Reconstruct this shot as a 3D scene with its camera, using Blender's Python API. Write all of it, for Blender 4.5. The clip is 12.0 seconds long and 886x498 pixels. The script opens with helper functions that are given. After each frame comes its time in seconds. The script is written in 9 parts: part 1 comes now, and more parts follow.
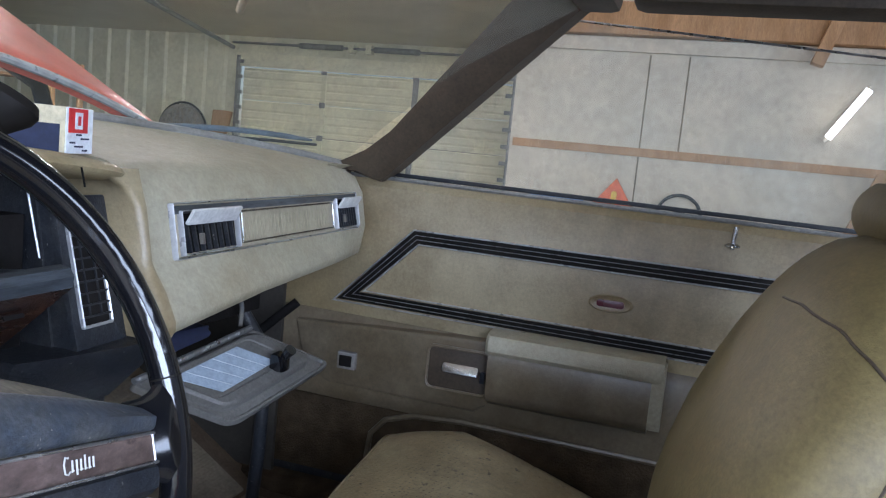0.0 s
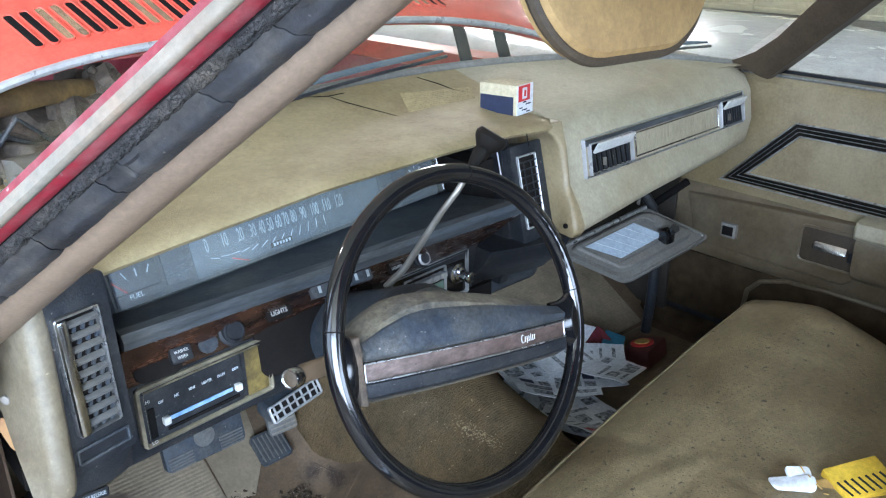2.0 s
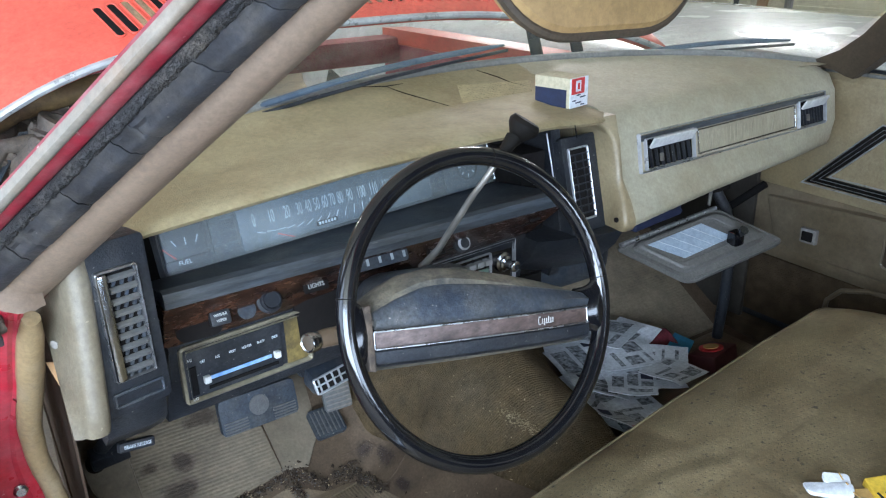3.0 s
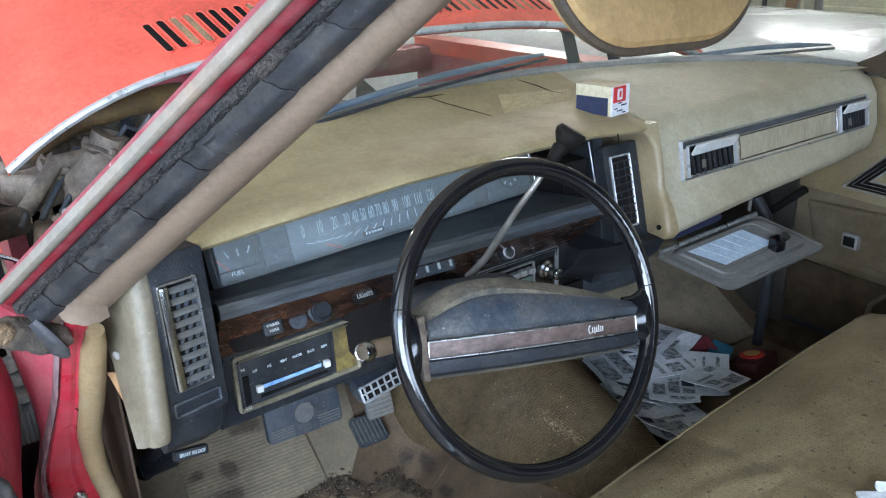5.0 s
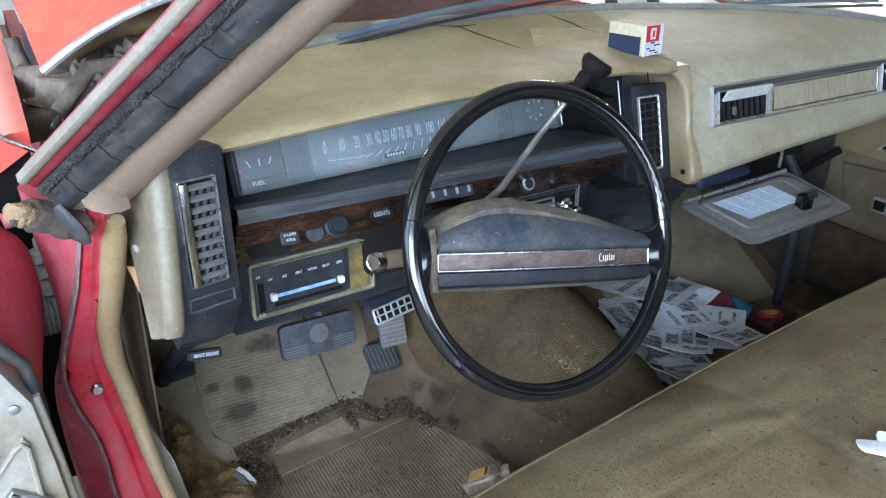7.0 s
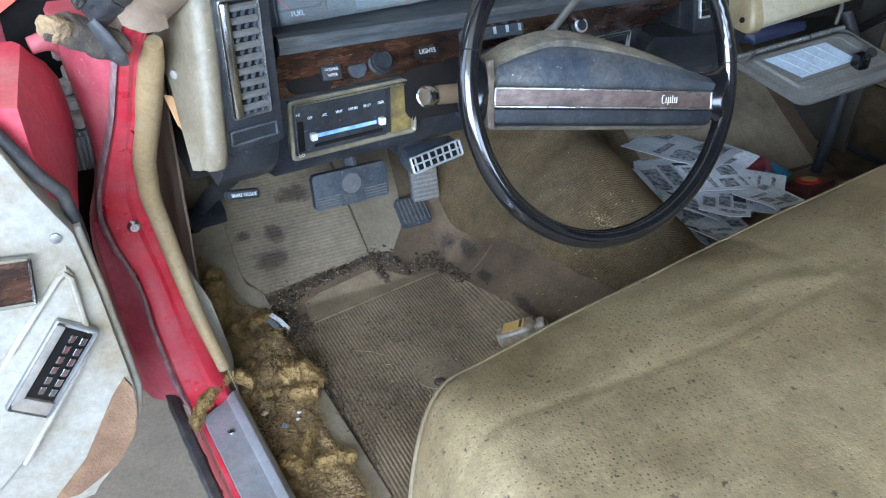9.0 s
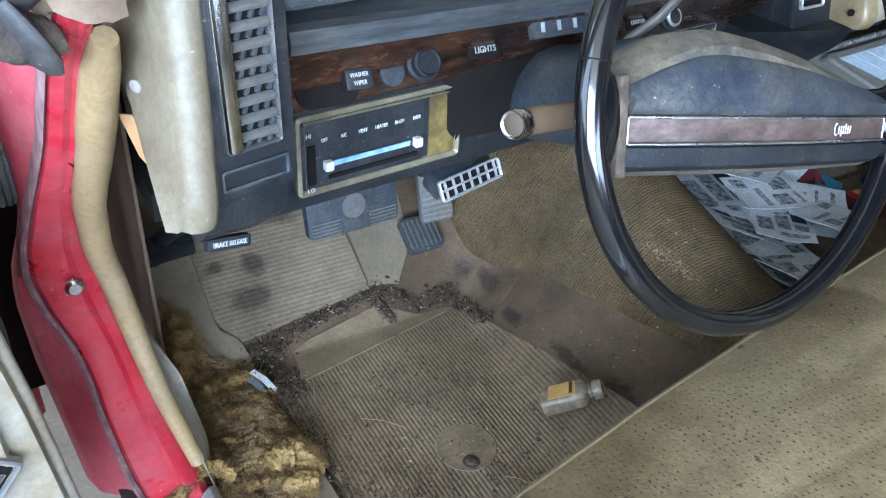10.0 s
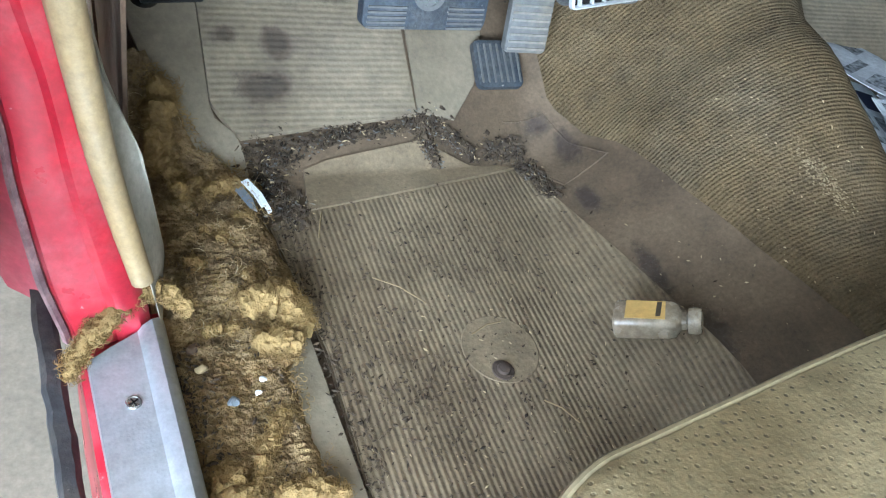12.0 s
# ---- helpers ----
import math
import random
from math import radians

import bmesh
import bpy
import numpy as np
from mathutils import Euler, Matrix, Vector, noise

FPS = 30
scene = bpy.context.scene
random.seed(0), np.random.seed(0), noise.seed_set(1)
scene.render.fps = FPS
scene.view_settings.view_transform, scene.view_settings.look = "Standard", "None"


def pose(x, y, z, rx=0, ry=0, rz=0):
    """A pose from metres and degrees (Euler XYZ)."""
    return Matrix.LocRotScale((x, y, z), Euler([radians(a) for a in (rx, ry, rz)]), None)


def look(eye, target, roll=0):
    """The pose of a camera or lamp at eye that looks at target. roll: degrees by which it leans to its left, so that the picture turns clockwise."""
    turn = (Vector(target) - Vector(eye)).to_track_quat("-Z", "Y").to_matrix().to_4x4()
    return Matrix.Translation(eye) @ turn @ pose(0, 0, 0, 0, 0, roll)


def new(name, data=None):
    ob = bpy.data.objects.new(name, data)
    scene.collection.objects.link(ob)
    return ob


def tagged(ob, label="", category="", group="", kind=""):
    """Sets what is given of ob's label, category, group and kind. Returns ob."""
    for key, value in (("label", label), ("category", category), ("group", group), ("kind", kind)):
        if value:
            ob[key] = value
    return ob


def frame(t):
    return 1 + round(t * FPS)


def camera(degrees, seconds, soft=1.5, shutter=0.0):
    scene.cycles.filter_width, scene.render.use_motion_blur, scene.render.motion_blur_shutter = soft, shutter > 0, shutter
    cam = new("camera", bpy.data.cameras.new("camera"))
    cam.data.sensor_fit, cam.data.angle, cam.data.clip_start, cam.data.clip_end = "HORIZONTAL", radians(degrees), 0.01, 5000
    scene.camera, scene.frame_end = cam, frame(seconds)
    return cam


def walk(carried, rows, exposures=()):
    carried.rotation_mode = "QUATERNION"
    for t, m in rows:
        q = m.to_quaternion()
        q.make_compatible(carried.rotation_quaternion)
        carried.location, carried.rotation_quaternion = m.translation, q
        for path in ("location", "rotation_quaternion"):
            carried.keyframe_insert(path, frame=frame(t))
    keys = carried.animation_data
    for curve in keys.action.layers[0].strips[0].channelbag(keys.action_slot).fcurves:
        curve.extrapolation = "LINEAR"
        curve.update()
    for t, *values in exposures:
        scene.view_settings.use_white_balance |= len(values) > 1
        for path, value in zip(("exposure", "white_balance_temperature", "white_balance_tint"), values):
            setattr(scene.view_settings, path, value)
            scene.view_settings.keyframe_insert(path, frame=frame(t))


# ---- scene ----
cam = camera(58.3, 12.0, 1.15)
PATH = [
    (0, (-0.646, 0.206, 1.034), (1.245, 0.81, 0.793), 5.6),
    (0.5, (-0.682, 0.235, 1.054), (1.039, 1.208, 0.748), 0.7),
    (1, (-0.762, 0.249, 1.086), (0.771, 1.45, 0.629), -2.2),
    (1.5, (-0.867, 0.106, 1.202), (0.568, 1.346, 0.566), 0.8),
    (2, (-0.918, -0.023, 1.288), (0.32, 1.353, 0.529), -0.3),
    (2.5, (-0.88, -0.104, 1.272), (0.202, 1.404, 0.526), -0.2),
    (3, (-0.864, -0.118, 1.271), (0.16, 1.43, 0.529), -1.1),
    (3.5, (-0.891, -0.108, 1.283), (0.105, 1.47, 0.563), -1.8),
    (5.5, (-0.892, -0.108, 1.276), (0.065, 1.489, 0.543), -2.8),
    (6, (-0.883, -0.122, 1.249), (0.059, 1.468, 0.485), -4.1),
    (6.5, (-0.891, -0.138, 1.24), (0.041, 1.44, 0.439), -1.0),
    (8.5, (-0.889, -0.143, 1.223), (-0.078, 1.442, 0.312), 1.1),
    (9, (-0.923, -0.106, 1.187), (-0.125, 1.362, 0.087), 1.8),
    (9.5, (-0.951, 0.01, 1.174), (-0.082, 1.405, 0.034), 3.4),
    (10, (-0.887, 0.188, 1.108), (0.007, 1.564, -0.035), 4.6),
    (10.5, (-0.84, 0.316, 0.982), (0.018, 1.617, -0.271), 8.8),
    (11, (-0.836, 0.364, 0.911), (-0.003, 1.57, -0.45), 15.1),
    (11.5, (-0.829, 0.394, 0.886), (0.025, 1.572, -0.486), 20.1),
    (12, (-0.833, 0.387, 0.895), (0.015, 1.559, -0.486), 21.1),
]
walk(cam, [(t, look(eye, target, roll)) for t, eye, target, roll in PATH],
     [(0.0, -0.1, 5750, 20), (0.5, 0.32, 5800, 20), (1.0, 0.42, 5800, 17), (1.5, 0.38, 5800, 17), (2.0, 0.28, 5800, 13), (2.5, -0.04, 5850, 14), (3.0, 0.06, 5850, 13), (5.5, 0.0, 5850, 13), (6.5, 0.14, 5800, 13), (8.5, 0.25, 5800, 14), (9.5, 0.56, 5600, 11), (10.0, 0.62, 5600, 12), (10.5, 0.72, 5750, 14), (11.0, 0.93, 5800, 10), (12.0, 1.18, 5820, 8)])

# ---- light ----
world = bpy.data.worlds.new("world")
scene.world = world
world.use_nodes = True
wn = world.node_tree.nodes
sky = wn.new("ShaderNodeTexSky")
sky.sky_type = "NISHITA"
sky.sun_disc = False
sky.sun_elevation, sky.sun_rotation = radians(48), radians(150)
world.node_tree.links.new(sky.outputs[0], wn["Background"].inputs[0])
wn["Background"].inputs[1].default_value = 0.10


def area_lamp(name, eye, target, sx, sy, watts, colour):
    data = bpy.data.lights.new(name, "AREA")
    data.shape, data.size, data.size_y, data.energy, data.color = "RECTANGLE", sx, sy, watts, colour
    ob = new(name, data)
    ob.matrix_basis = look(eye, target)
    return ob


# area lamps stand in for daylight through two unseen open garage doorways
area_lamp("daylight_side_opening", (-2.75, -2.3, 1.72), (-0.4, 0.7, 0.65), 3.4, 1.7, 375, (0.74, 0.87, 1.0))
area_lamp("daylight_front_of_opening", (-3.05, 1.0, 1.7), (-0.3, 1.2, 0.9), 2.4, 1.7, 58, (0.74, 0.87, 1.0))
area_lamp("daylight_rear_opening", (0.6, -6.4, 1.8), (0.2, 0.5, 0.9), 4.4, 2.8, 400, (0.74, 0.87, 1.0))
sun_data = bpy.data.lights.new("sun", "SUN")
sun_data.energy, sun_data.angle, sun_data.color = 2.5, radians(0.6), (1.0, 0.95, 0.88)
sun = new("sun", sun_data)
sun.matrix_basis = look((-3.0, -5.2, 6.7), (0, 0, 0))


# ---- materials ----
def material(name, c1, c2=None, scale=6.0, detail=6.0, rough=0.6, rvar=0.12, metal=0.0, bump=0.12, bscale=220.0,
             dirt=None, dirt_amount=0.35, dirt_scale=3.0, coat=0.0, stretch=(1, 1, 1), spec=0.5, bdist=0.002, fleck=None, fleck_scale=90, fleck_amount=0.1, grain=0.22, gscale=120.0, crack=0.0, cscale=30.0):
    """A worn surface: two colours mixed by noise, larger stains, small flecks, uneven gloss and a fine relief."""
    m = bpy.data.materials.new(name)
    m.use_nodes = True
    n, l = m.node_tree.nodes, m.node_tree.links
    bsdf = n["Principled BSDF"]
    tc = n.new("ShaderNodeTexCoord")
    mp = n.new("ShaderNodeMapping")
    mp.inputs["Scale"].default_value = stretch
    l.new(tc.outputs["Object"], mp.inputs["Vector"])

    def nz(s, d=5.0, r=0.55):
        x = n.new("ShaderNodeTexNoise")
        x.inputs["Scale"].default_value, x.inputs["Detail"].default_value, x.inputs["Roughness"].default_value = s, d, r
        l.new(mp.outputs[0], x.inputs["Vector"])
        return x

    def ramp(src, lo, hi):
        r = n.new("ShaderNodeMapRange")
        r.inputs["From Min"].default_value, r.inputs["From Max"].default_value = lo, hi
        l.new(src, r.inputs["Value"])
        return r.outputs[0]

    def mixc(fac, a, b):
        x = n.new("ShaderNodeMix")
        x.data_type = "RGBA"
        l.new(fac, x.inputs["Factor"])
        for sock, v in ((x.inputs[6], a), (x.inputs[7], b)):
            if isinstance(v, tuple):
                sock.default_value = (*v, 1)
            else:
                l.new(v, sock)
        return x.outputs[2]

    c2 = c2 or tuple(v * 0.72 for v in c1)
    base = mixc(ramp(nz(scale, detail).outputs[0], 0.35, 0.68), c1, c2)
    if dirt:
        k = n.new("ShaderNodeMath")
        k.operation = "MULTIPLY"
        k.inputs[1].default_value = dirt_amount
        l.new(ramp(nz(dirt_scale, 8.0, 0.7).outputs[0], 0.45, 0.72), k.inputs[0])
        base = mixc(k.outputs[0], base, dirt)
    if fleck:
        k = n.new("ShaderNodeMath")
        k.operation = "MULTIPLY"
        k.inputs[1].default_value = 0.9
        l.new(ramp(nz(fleck_scale, 3.0, 0.6).outputs[0], 0.70 - fleck_amount, 0.76 - fleck_amount), k.inputs[0])
        base = mixc(k.outputs[0], base, fleck)
    if grain:
        # fine mottling and a middle-sized unevenness
        for s, g in ((gscale, grain), (gscale * 0.13, grain * 0.7)):
            r = n.new("ShaderNodeMapRange")
            r.inputs["From Min"].default_value, r.inputs["From Max"].default_value = 0.3, 0.7
            r.inputs["To Min"].default_value, r.inputs["To Max"].default_value = 1 - g, 1 + g
            l.new(nz(s, 7.0, 0.72).outputs[0], r.inputs["Value"])
            x = n.new("ShaderNodeVectorMath")
            x.operation = "SCALE"
            l.new(base, x.inputs[0])
            l.new(r.outputs[0], x.inputs["Scale"])
            base = x.outputs[0]
    cracks = None
    if crack:
        v = n.new("ShaderNodeTexVoronoi")
        v.feature = "DISTANCE_TO_EDGE"
        v.inputs["Scale"].default_value = cscale
        wob = n.new("ShaderNodeVectorMath")
        wob.operation = "MULTIPLY_ADD"
        wob.inputs[1].default_value = (0.03, 0.03, 0.03)
        l.new(nz(cscale * 0.9, 4.0).outputs["Color"], wob.inputs[0])
        l.new(mp.outputs[0], wob.inputs[2])
        l.new(wob.outputs[0], v.inputs["Vector"])
        cracks = ramp(v.outputs["Distance"], 0.02, 0.09)
        k = n.new("ShaderNodeMath")
        k.operation = "MULTIPLY_ADD"
        k.inputs[1].default_value, k.inputs[2].default_value = -crack, crack
        l.new(cracks, k.inputs[0])
        base = mixc(k.outputs[0], base, (0.008, 0.007, 0.006))
    l.new(base, bsdf.inputs["Base Color"])
    rr = n.new("ShaderNodeMapRange")
    rr.inputs["To Min"].default_value, rr.inputs["To Max"].default_value = max(0.02, rough - rvar), min(1.0, rough + rvar)
    l.new(nz(scale * 2.3, 6.0).outputs[0], rr.inputs["Value"])
    l.new(rr.outputs[0], bsdf.inputs["Roughness"])
    bsdf.inputs["Metallic"].default_value = metal
    bsdf.inputs["Coat Weight"].default_value = coat
    bsdf.inputs["Specular IOR Level"].default_value = spec
    if bump:
        b = n.new("ShaderNodeBump")
        b.inputs["Strength"].default_value, b.inputs["Distance"].default_value = bump, bdist
        l.new(nz(bscale, 4.0).outputs[0], b.inputs["Height"])
        l.new(b.outputs[0], bsdf.inputs["Normal"])
        if cracks:
            b2 = n.new("ShaderNodeBump")
            b2.inputs["Strength"].default_value, b2.inputs["Distance"].default_value = 0.9, 0.004
            l.new(cracks, b2.inputs["Height"])
            l.new(b.outputs[0], b2.inputs["Normal"])
            l.new(b2.outputs[0], bsdf.inputs["Normal"])
    return m


def ribs(m, axis, pitch, strength=0.6, dist=0.002, dark=0.55, soft=0.0):
    """Adds fine parallel ribs to a material: a relief and a darker groove."""
    n, l = m.node_tree.nodes, m.node_tree.links
    bsdf = n["Principled BSDF"]
    tc = n.new("ShaderNodeTexCoord")
    w = n.new("ShaderNodeTexWave")
    w.wave_type, w.bands_direction, w.wave_profile = "BANDS", axis, "SIN"
    w.inputs["Scale"].default_value = 0.314159 / pitch
    w.inputs["Distortion"].default_value = soft
    w.inputs["Detail Scale"].default_value = 3.0
    l.new(tc.outputs["Object"], w.inputs["Vector"])
    b = n.new("ShaderNodeBump")
    b.inputs["Strength"].default_value, b.inputs["Distance"].default_value = strength, dist
    old = bsdf.inputs["Normal"].links[0].from_socket if bsdf.inputs["Normal"].links else None
    l.new(w.outputs["Fac"], b.inputs["Height"])
    if old:
        l.new(old, b.inputs["Normal"])
    l.new(b.outputs[0], bsdf.inputs["Normal"])
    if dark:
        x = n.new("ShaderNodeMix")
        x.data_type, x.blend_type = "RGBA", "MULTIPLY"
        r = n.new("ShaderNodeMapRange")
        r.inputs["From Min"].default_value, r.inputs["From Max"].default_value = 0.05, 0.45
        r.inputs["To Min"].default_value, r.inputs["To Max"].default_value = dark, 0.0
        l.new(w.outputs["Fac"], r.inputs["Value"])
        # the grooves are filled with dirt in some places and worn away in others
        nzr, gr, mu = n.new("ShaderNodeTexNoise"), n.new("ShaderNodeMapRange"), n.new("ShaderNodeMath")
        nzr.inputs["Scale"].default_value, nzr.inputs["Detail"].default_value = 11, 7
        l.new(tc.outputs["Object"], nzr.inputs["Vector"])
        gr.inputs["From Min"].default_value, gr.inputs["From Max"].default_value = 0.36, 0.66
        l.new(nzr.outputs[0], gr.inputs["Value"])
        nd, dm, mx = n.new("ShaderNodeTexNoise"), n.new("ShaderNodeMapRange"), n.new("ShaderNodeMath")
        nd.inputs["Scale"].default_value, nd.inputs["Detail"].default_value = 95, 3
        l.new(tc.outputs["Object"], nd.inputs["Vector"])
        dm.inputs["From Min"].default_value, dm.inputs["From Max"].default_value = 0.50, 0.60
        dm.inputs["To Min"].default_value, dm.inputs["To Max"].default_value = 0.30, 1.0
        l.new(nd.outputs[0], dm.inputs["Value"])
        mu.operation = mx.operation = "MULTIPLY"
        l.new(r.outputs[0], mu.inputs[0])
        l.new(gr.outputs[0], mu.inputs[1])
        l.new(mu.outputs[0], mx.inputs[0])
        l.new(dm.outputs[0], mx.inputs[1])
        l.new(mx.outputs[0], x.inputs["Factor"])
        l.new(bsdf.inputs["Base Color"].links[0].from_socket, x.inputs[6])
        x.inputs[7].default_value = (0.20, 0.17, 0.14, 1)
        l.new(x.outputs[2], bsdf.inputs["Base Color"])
    return m


def dots(m, pitch, strength=0.5, dist=0.0015, dark=0.5, turn=0.0, lo=0.16, hi=0.26, hole=(0.16, 0.11, 0.06)):
    """Adds a grid of small punched holes."""
    n, l = m.node_tree.nodes, m.node_tree.links
    bsdf = n["Principled BSDF"]
    tc, mp = n.new("ShaderNodeTexCoord"), n.new("ShaderNodeMapping")
    mp.inputs["Rotation"].default_value = (0, 0, turn)
    mp.inputs["Scale"].default_value = (1 / pitch, 1 / pitch, 0.001)
    l.new(tc.outputs["Object"], mp.inputs["Vector"])
    v = n.new("ShaderNodeTexVoronoi")
    v.inputs["Scale"].default_value, v.inputs["Randomness"].default_value = 1.0, 0.3
    l.new(mp.outputs[0], v.inputs["Vector"])
    r = n.new("ShaderNodeMapRange")
    r.inputs["From Min"].default_value, r.inputs["From Max"].default_value = lo, hi
    l.new(v.outputs["Distance"], r.inputs["Value"])
    b = n.new("ShaderNodeBump")
    b.inputs["Strength"].default_value, b.inputs["Distance"].default_value = strength, dist
    l.new(r.outputs[0], b.inputs["Height"])
    if bsdf.inputs["Normal"].links:
        l.new(bsdf.inputs["Normal"].links[0].from_socket, b.inputs["Normal"])
    l.new(b.outputs[0], bsdf.inputs["Normal"])
    if dark:
        x = n.new("ShaderNodeMix")
        x.data_type, x.blend_type = "RGBA", "MULTIPLY"
        k = n.new("ShaderNodeMapRange")
        k.inputs["To Min"].default_value, k.inputs["To Max"].default_value = dark, 0.0
        l.new(r.outputs[0], k.inputs["Value"])
        nzz = n.new("ShaderNodeTexNoise")
        nzz.inputs["Scale"].default_value, nzz.inputs["Detail"].default_value = 4.5, 5
        l.new(tc.outputs["Object"], nzz.inputs["Vector"])
        g = n.new("ShaderNodeMapRange")
        g.inputs["From Min"].default_value, g.inputs["From Max"].default_value = 0.42, 0.62
        l.new(nzz.outputs[0], g.inputs["Value"])
        mul = n.new("ShaderNodeMath")
        mul.operation = "MULTIPLY"
        l.new(k.outputs[0], mul.inputs[0])
        l.new(g.outputs[0], mul.inputs[1])
        l.new(mul.outputs[0], x.inputs["Factor"])
        l.new(bsdf.inputs["Base Color"].links[0].from_socket, x.inputs[6])
        x.inputs[7].default_value = (*hole, 1)
        l.new(x.outputs[2], bsdf.inputs["Base Color"])
    return m


def glass(name, dirt_fac=0.06, tint=(1, 1, 1), spots=0.0, gloss=0.6):
    """Clear pane: lets the light through, mirrors a little, with a film of dust and dried drops."""
    m = bpy.data.materials.new(name)
    m.use_nodes = True
    n, l = m.node_tree.nodes, m.node_tree.links
    n.remove(n["Principled BSDF"])
    out = n["Material Output"]
    tr, gl, df = n.new("ShaderNodeBsdfTransparent"), n.new("ShaderNodeBsdfGlossy"), n.new("ShaderNodeBsdfDiffuse")
    tr.inputs[0].default_value = (*tint, 1)
    gl.inputs["Roughness"].default_value = 0.02
    df.inputs[0].default_value = (0.56, 0.60, 0.52, 1)
    lw, pw, fr = n.new("ShaderNodeLayerWeight"), n.new("ShaderNodeMath"), n.new("ShaderNodeMapRange")
    lw.inputs["Blend"].default_value = 0.5
    pw.operation = "POWER"
    pw.inputs[1].default_value = 4.0
    l.new(lw.outputs["Facing"], pw.inputs[0])
    l.new(pw.outputs[0], fr.inputs["Value"])
    fr.inputs["To Min"].default_value, fr.inputs["To Max"].default_value = 0.04, gloss
    m1, m2 = n.new("ShaderNodeMixShader"), n.new("ShaderNodeMixShader")
    l.new(fr.outputs[0], m1.inputs[0])
    l.new(tr.outputs[0], m1.inputs[1])
    l.new(gl.outputs[0], m1.inputs[2])
    tc, nz = n.new("ShaderNodeTexCoord"), n.new("ShaderNodeTexNoise")
    nz.inputs["Scale"].default_value, nz.inputs["Detail"].default_value = 7, 8
    l.new(tc.outputs["Object"], nz.inputs["Vector"])
    r = n.new("ShaderNodeMapRange")
    r.inputs["From Min"].default_value, r.inputs["From Max"].default_value = 0.3, 0.75
    r.inputs["To Min"].default_value, r.inputs["To Max"].default_value = dirt_fac * 0.4, dirt_fac * 1.6
    l.new(nz.outputs[0], r.inputs["Value"])
    fac = r.outputs[0]
    if spots:
        v = n.new("ShaderNodeTexVoronoi")
        v.inputs["Scale"].default_value = 70
        l.new(tc.outputs["Object"], v.inputs["Vector"])
        s = n.new("ShaderNodeMapRange")
        s.inputs["From Min"].default_value, s.inputs["From Max"].default_value = 0.24, 0.12
        s.inputs["To Min"].default_value, s.inputs["To Max"].default_value = 0.0, spots
        l.new(v.outputs["Distance"], s.inputs["Value"])
        n2 = n.new("ShaderNodeTexNoise")
        n2.inputs["Scale"].default_value = 5
        l.new(tc.outputs["Object"], n2.inputs["Vector"])
        g = n.new("ShaderNodeMapRange")
        g.inputs["From Min"].default_value, g.inputs["From Max"].default_value = 0.45, 0.6
        l.new(n2.outputs[0], g.inputs["Value"])
        mu, ad = n.new("ShaderNodeMath"), n.new("ShaderNodeMath")
        mu.operation, ad.operation = "MULTIPLY", "ADD"
        l.new(s.outputs[0], mu.inputs[0])
        l.new(g.outputs[0], mu.inputs[1])
        l.new(mu.outputs[0], ad.inputs[0])
        l.new(fac, ad.inputs[1])
        fac = ad.outputs[0]
    l.new(fac, m2.inputs[0])
    l.new(m1.outputs[0], m2.inputs[1])
    l.new(df.outputs[0], m2.inputs[2])
    l.new(m2.outputs[0], out.inputs["Surface"])
    return m


TAN = material("tan_vinyl", (0.325, 0.265, 0.152), (0.250, 0.196, 0.100), 3.0, rough=0.60, spec=0.35, bump=0.4, bscale=420, dirt=(0.155, 0.108, 0.046), dirt_amount=0.6, dirt_scale=6, grain=0.17, gscale=150)
TAN_LIGHT = material("tan_vinyl_sun_bleached", (0.385, 0.350, 0.255), (0.325, 0.290, 0.200), 3.5, rough=0.5, bump=0.35, bscale=420, dirt=(0.26, 0.20, 0.115), dirt_amount=0.55, dirt_scale=5, grain=0.16, gscale=150)
SEAT = dots(material("cream_seat_vinyl", (0.300, 0.238, 0.134), (0.185, 0.136, 0.068), 3.4, rough=0.38, spec=0.55, bump=0.4, bscale=240, dirt=(0.095, 0.062, 0.028), dirt_amount=0.75, dirt_scale=5, fleck=(0.045, 0.03, 0.02), fleck_scale=70, fleck_amount=0.055, grain=0.24, gscale=130), 0.0074, turn=0.15, dark=0.8, lo=0.12, hi=0.24, strength=0.45, hole=(0.045, 0.028, 0.016))
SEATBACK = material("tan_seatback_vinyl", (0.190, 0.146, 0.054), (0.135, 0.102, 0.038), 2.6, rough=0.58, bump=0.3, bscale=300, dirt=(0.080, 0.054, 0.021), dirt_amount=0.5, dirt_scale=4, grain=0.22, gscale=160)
CAPTAN = material("sun_bleached_cap", (0.170, 0.144, 0.098), (0.125, 0.102, 0.064), 5, rough=0.5, bump=0.25, bscale=300, dirt=(0.125, 0.088, 0.048), dirt_amount=0.6, dirt_scale=8, grain=0.22, gscale=150, fleck=(0.3, 0.26, 0.19), fleck_scale=150, fleck_amount=-0.01)
PIPING = material("tan_piping", (0.20, 0.155, 0.085), rough=0.55)
BLACK = material("black_dash_plastic", (0.0115, 0.013, 0.0165), (0.020, 0.0225, 0.027), 14, rough=0.42, spec=0.28, bump=0.35, bscale=420, dirt=(0.085, 0.080, 0.070), dirt_amount=0.30, dirt_scale=16, grain=0.45, gscale=210, fleck=(0.20, 0.19, 0.17), fleck_scale=190, fleck_amount=0.02)
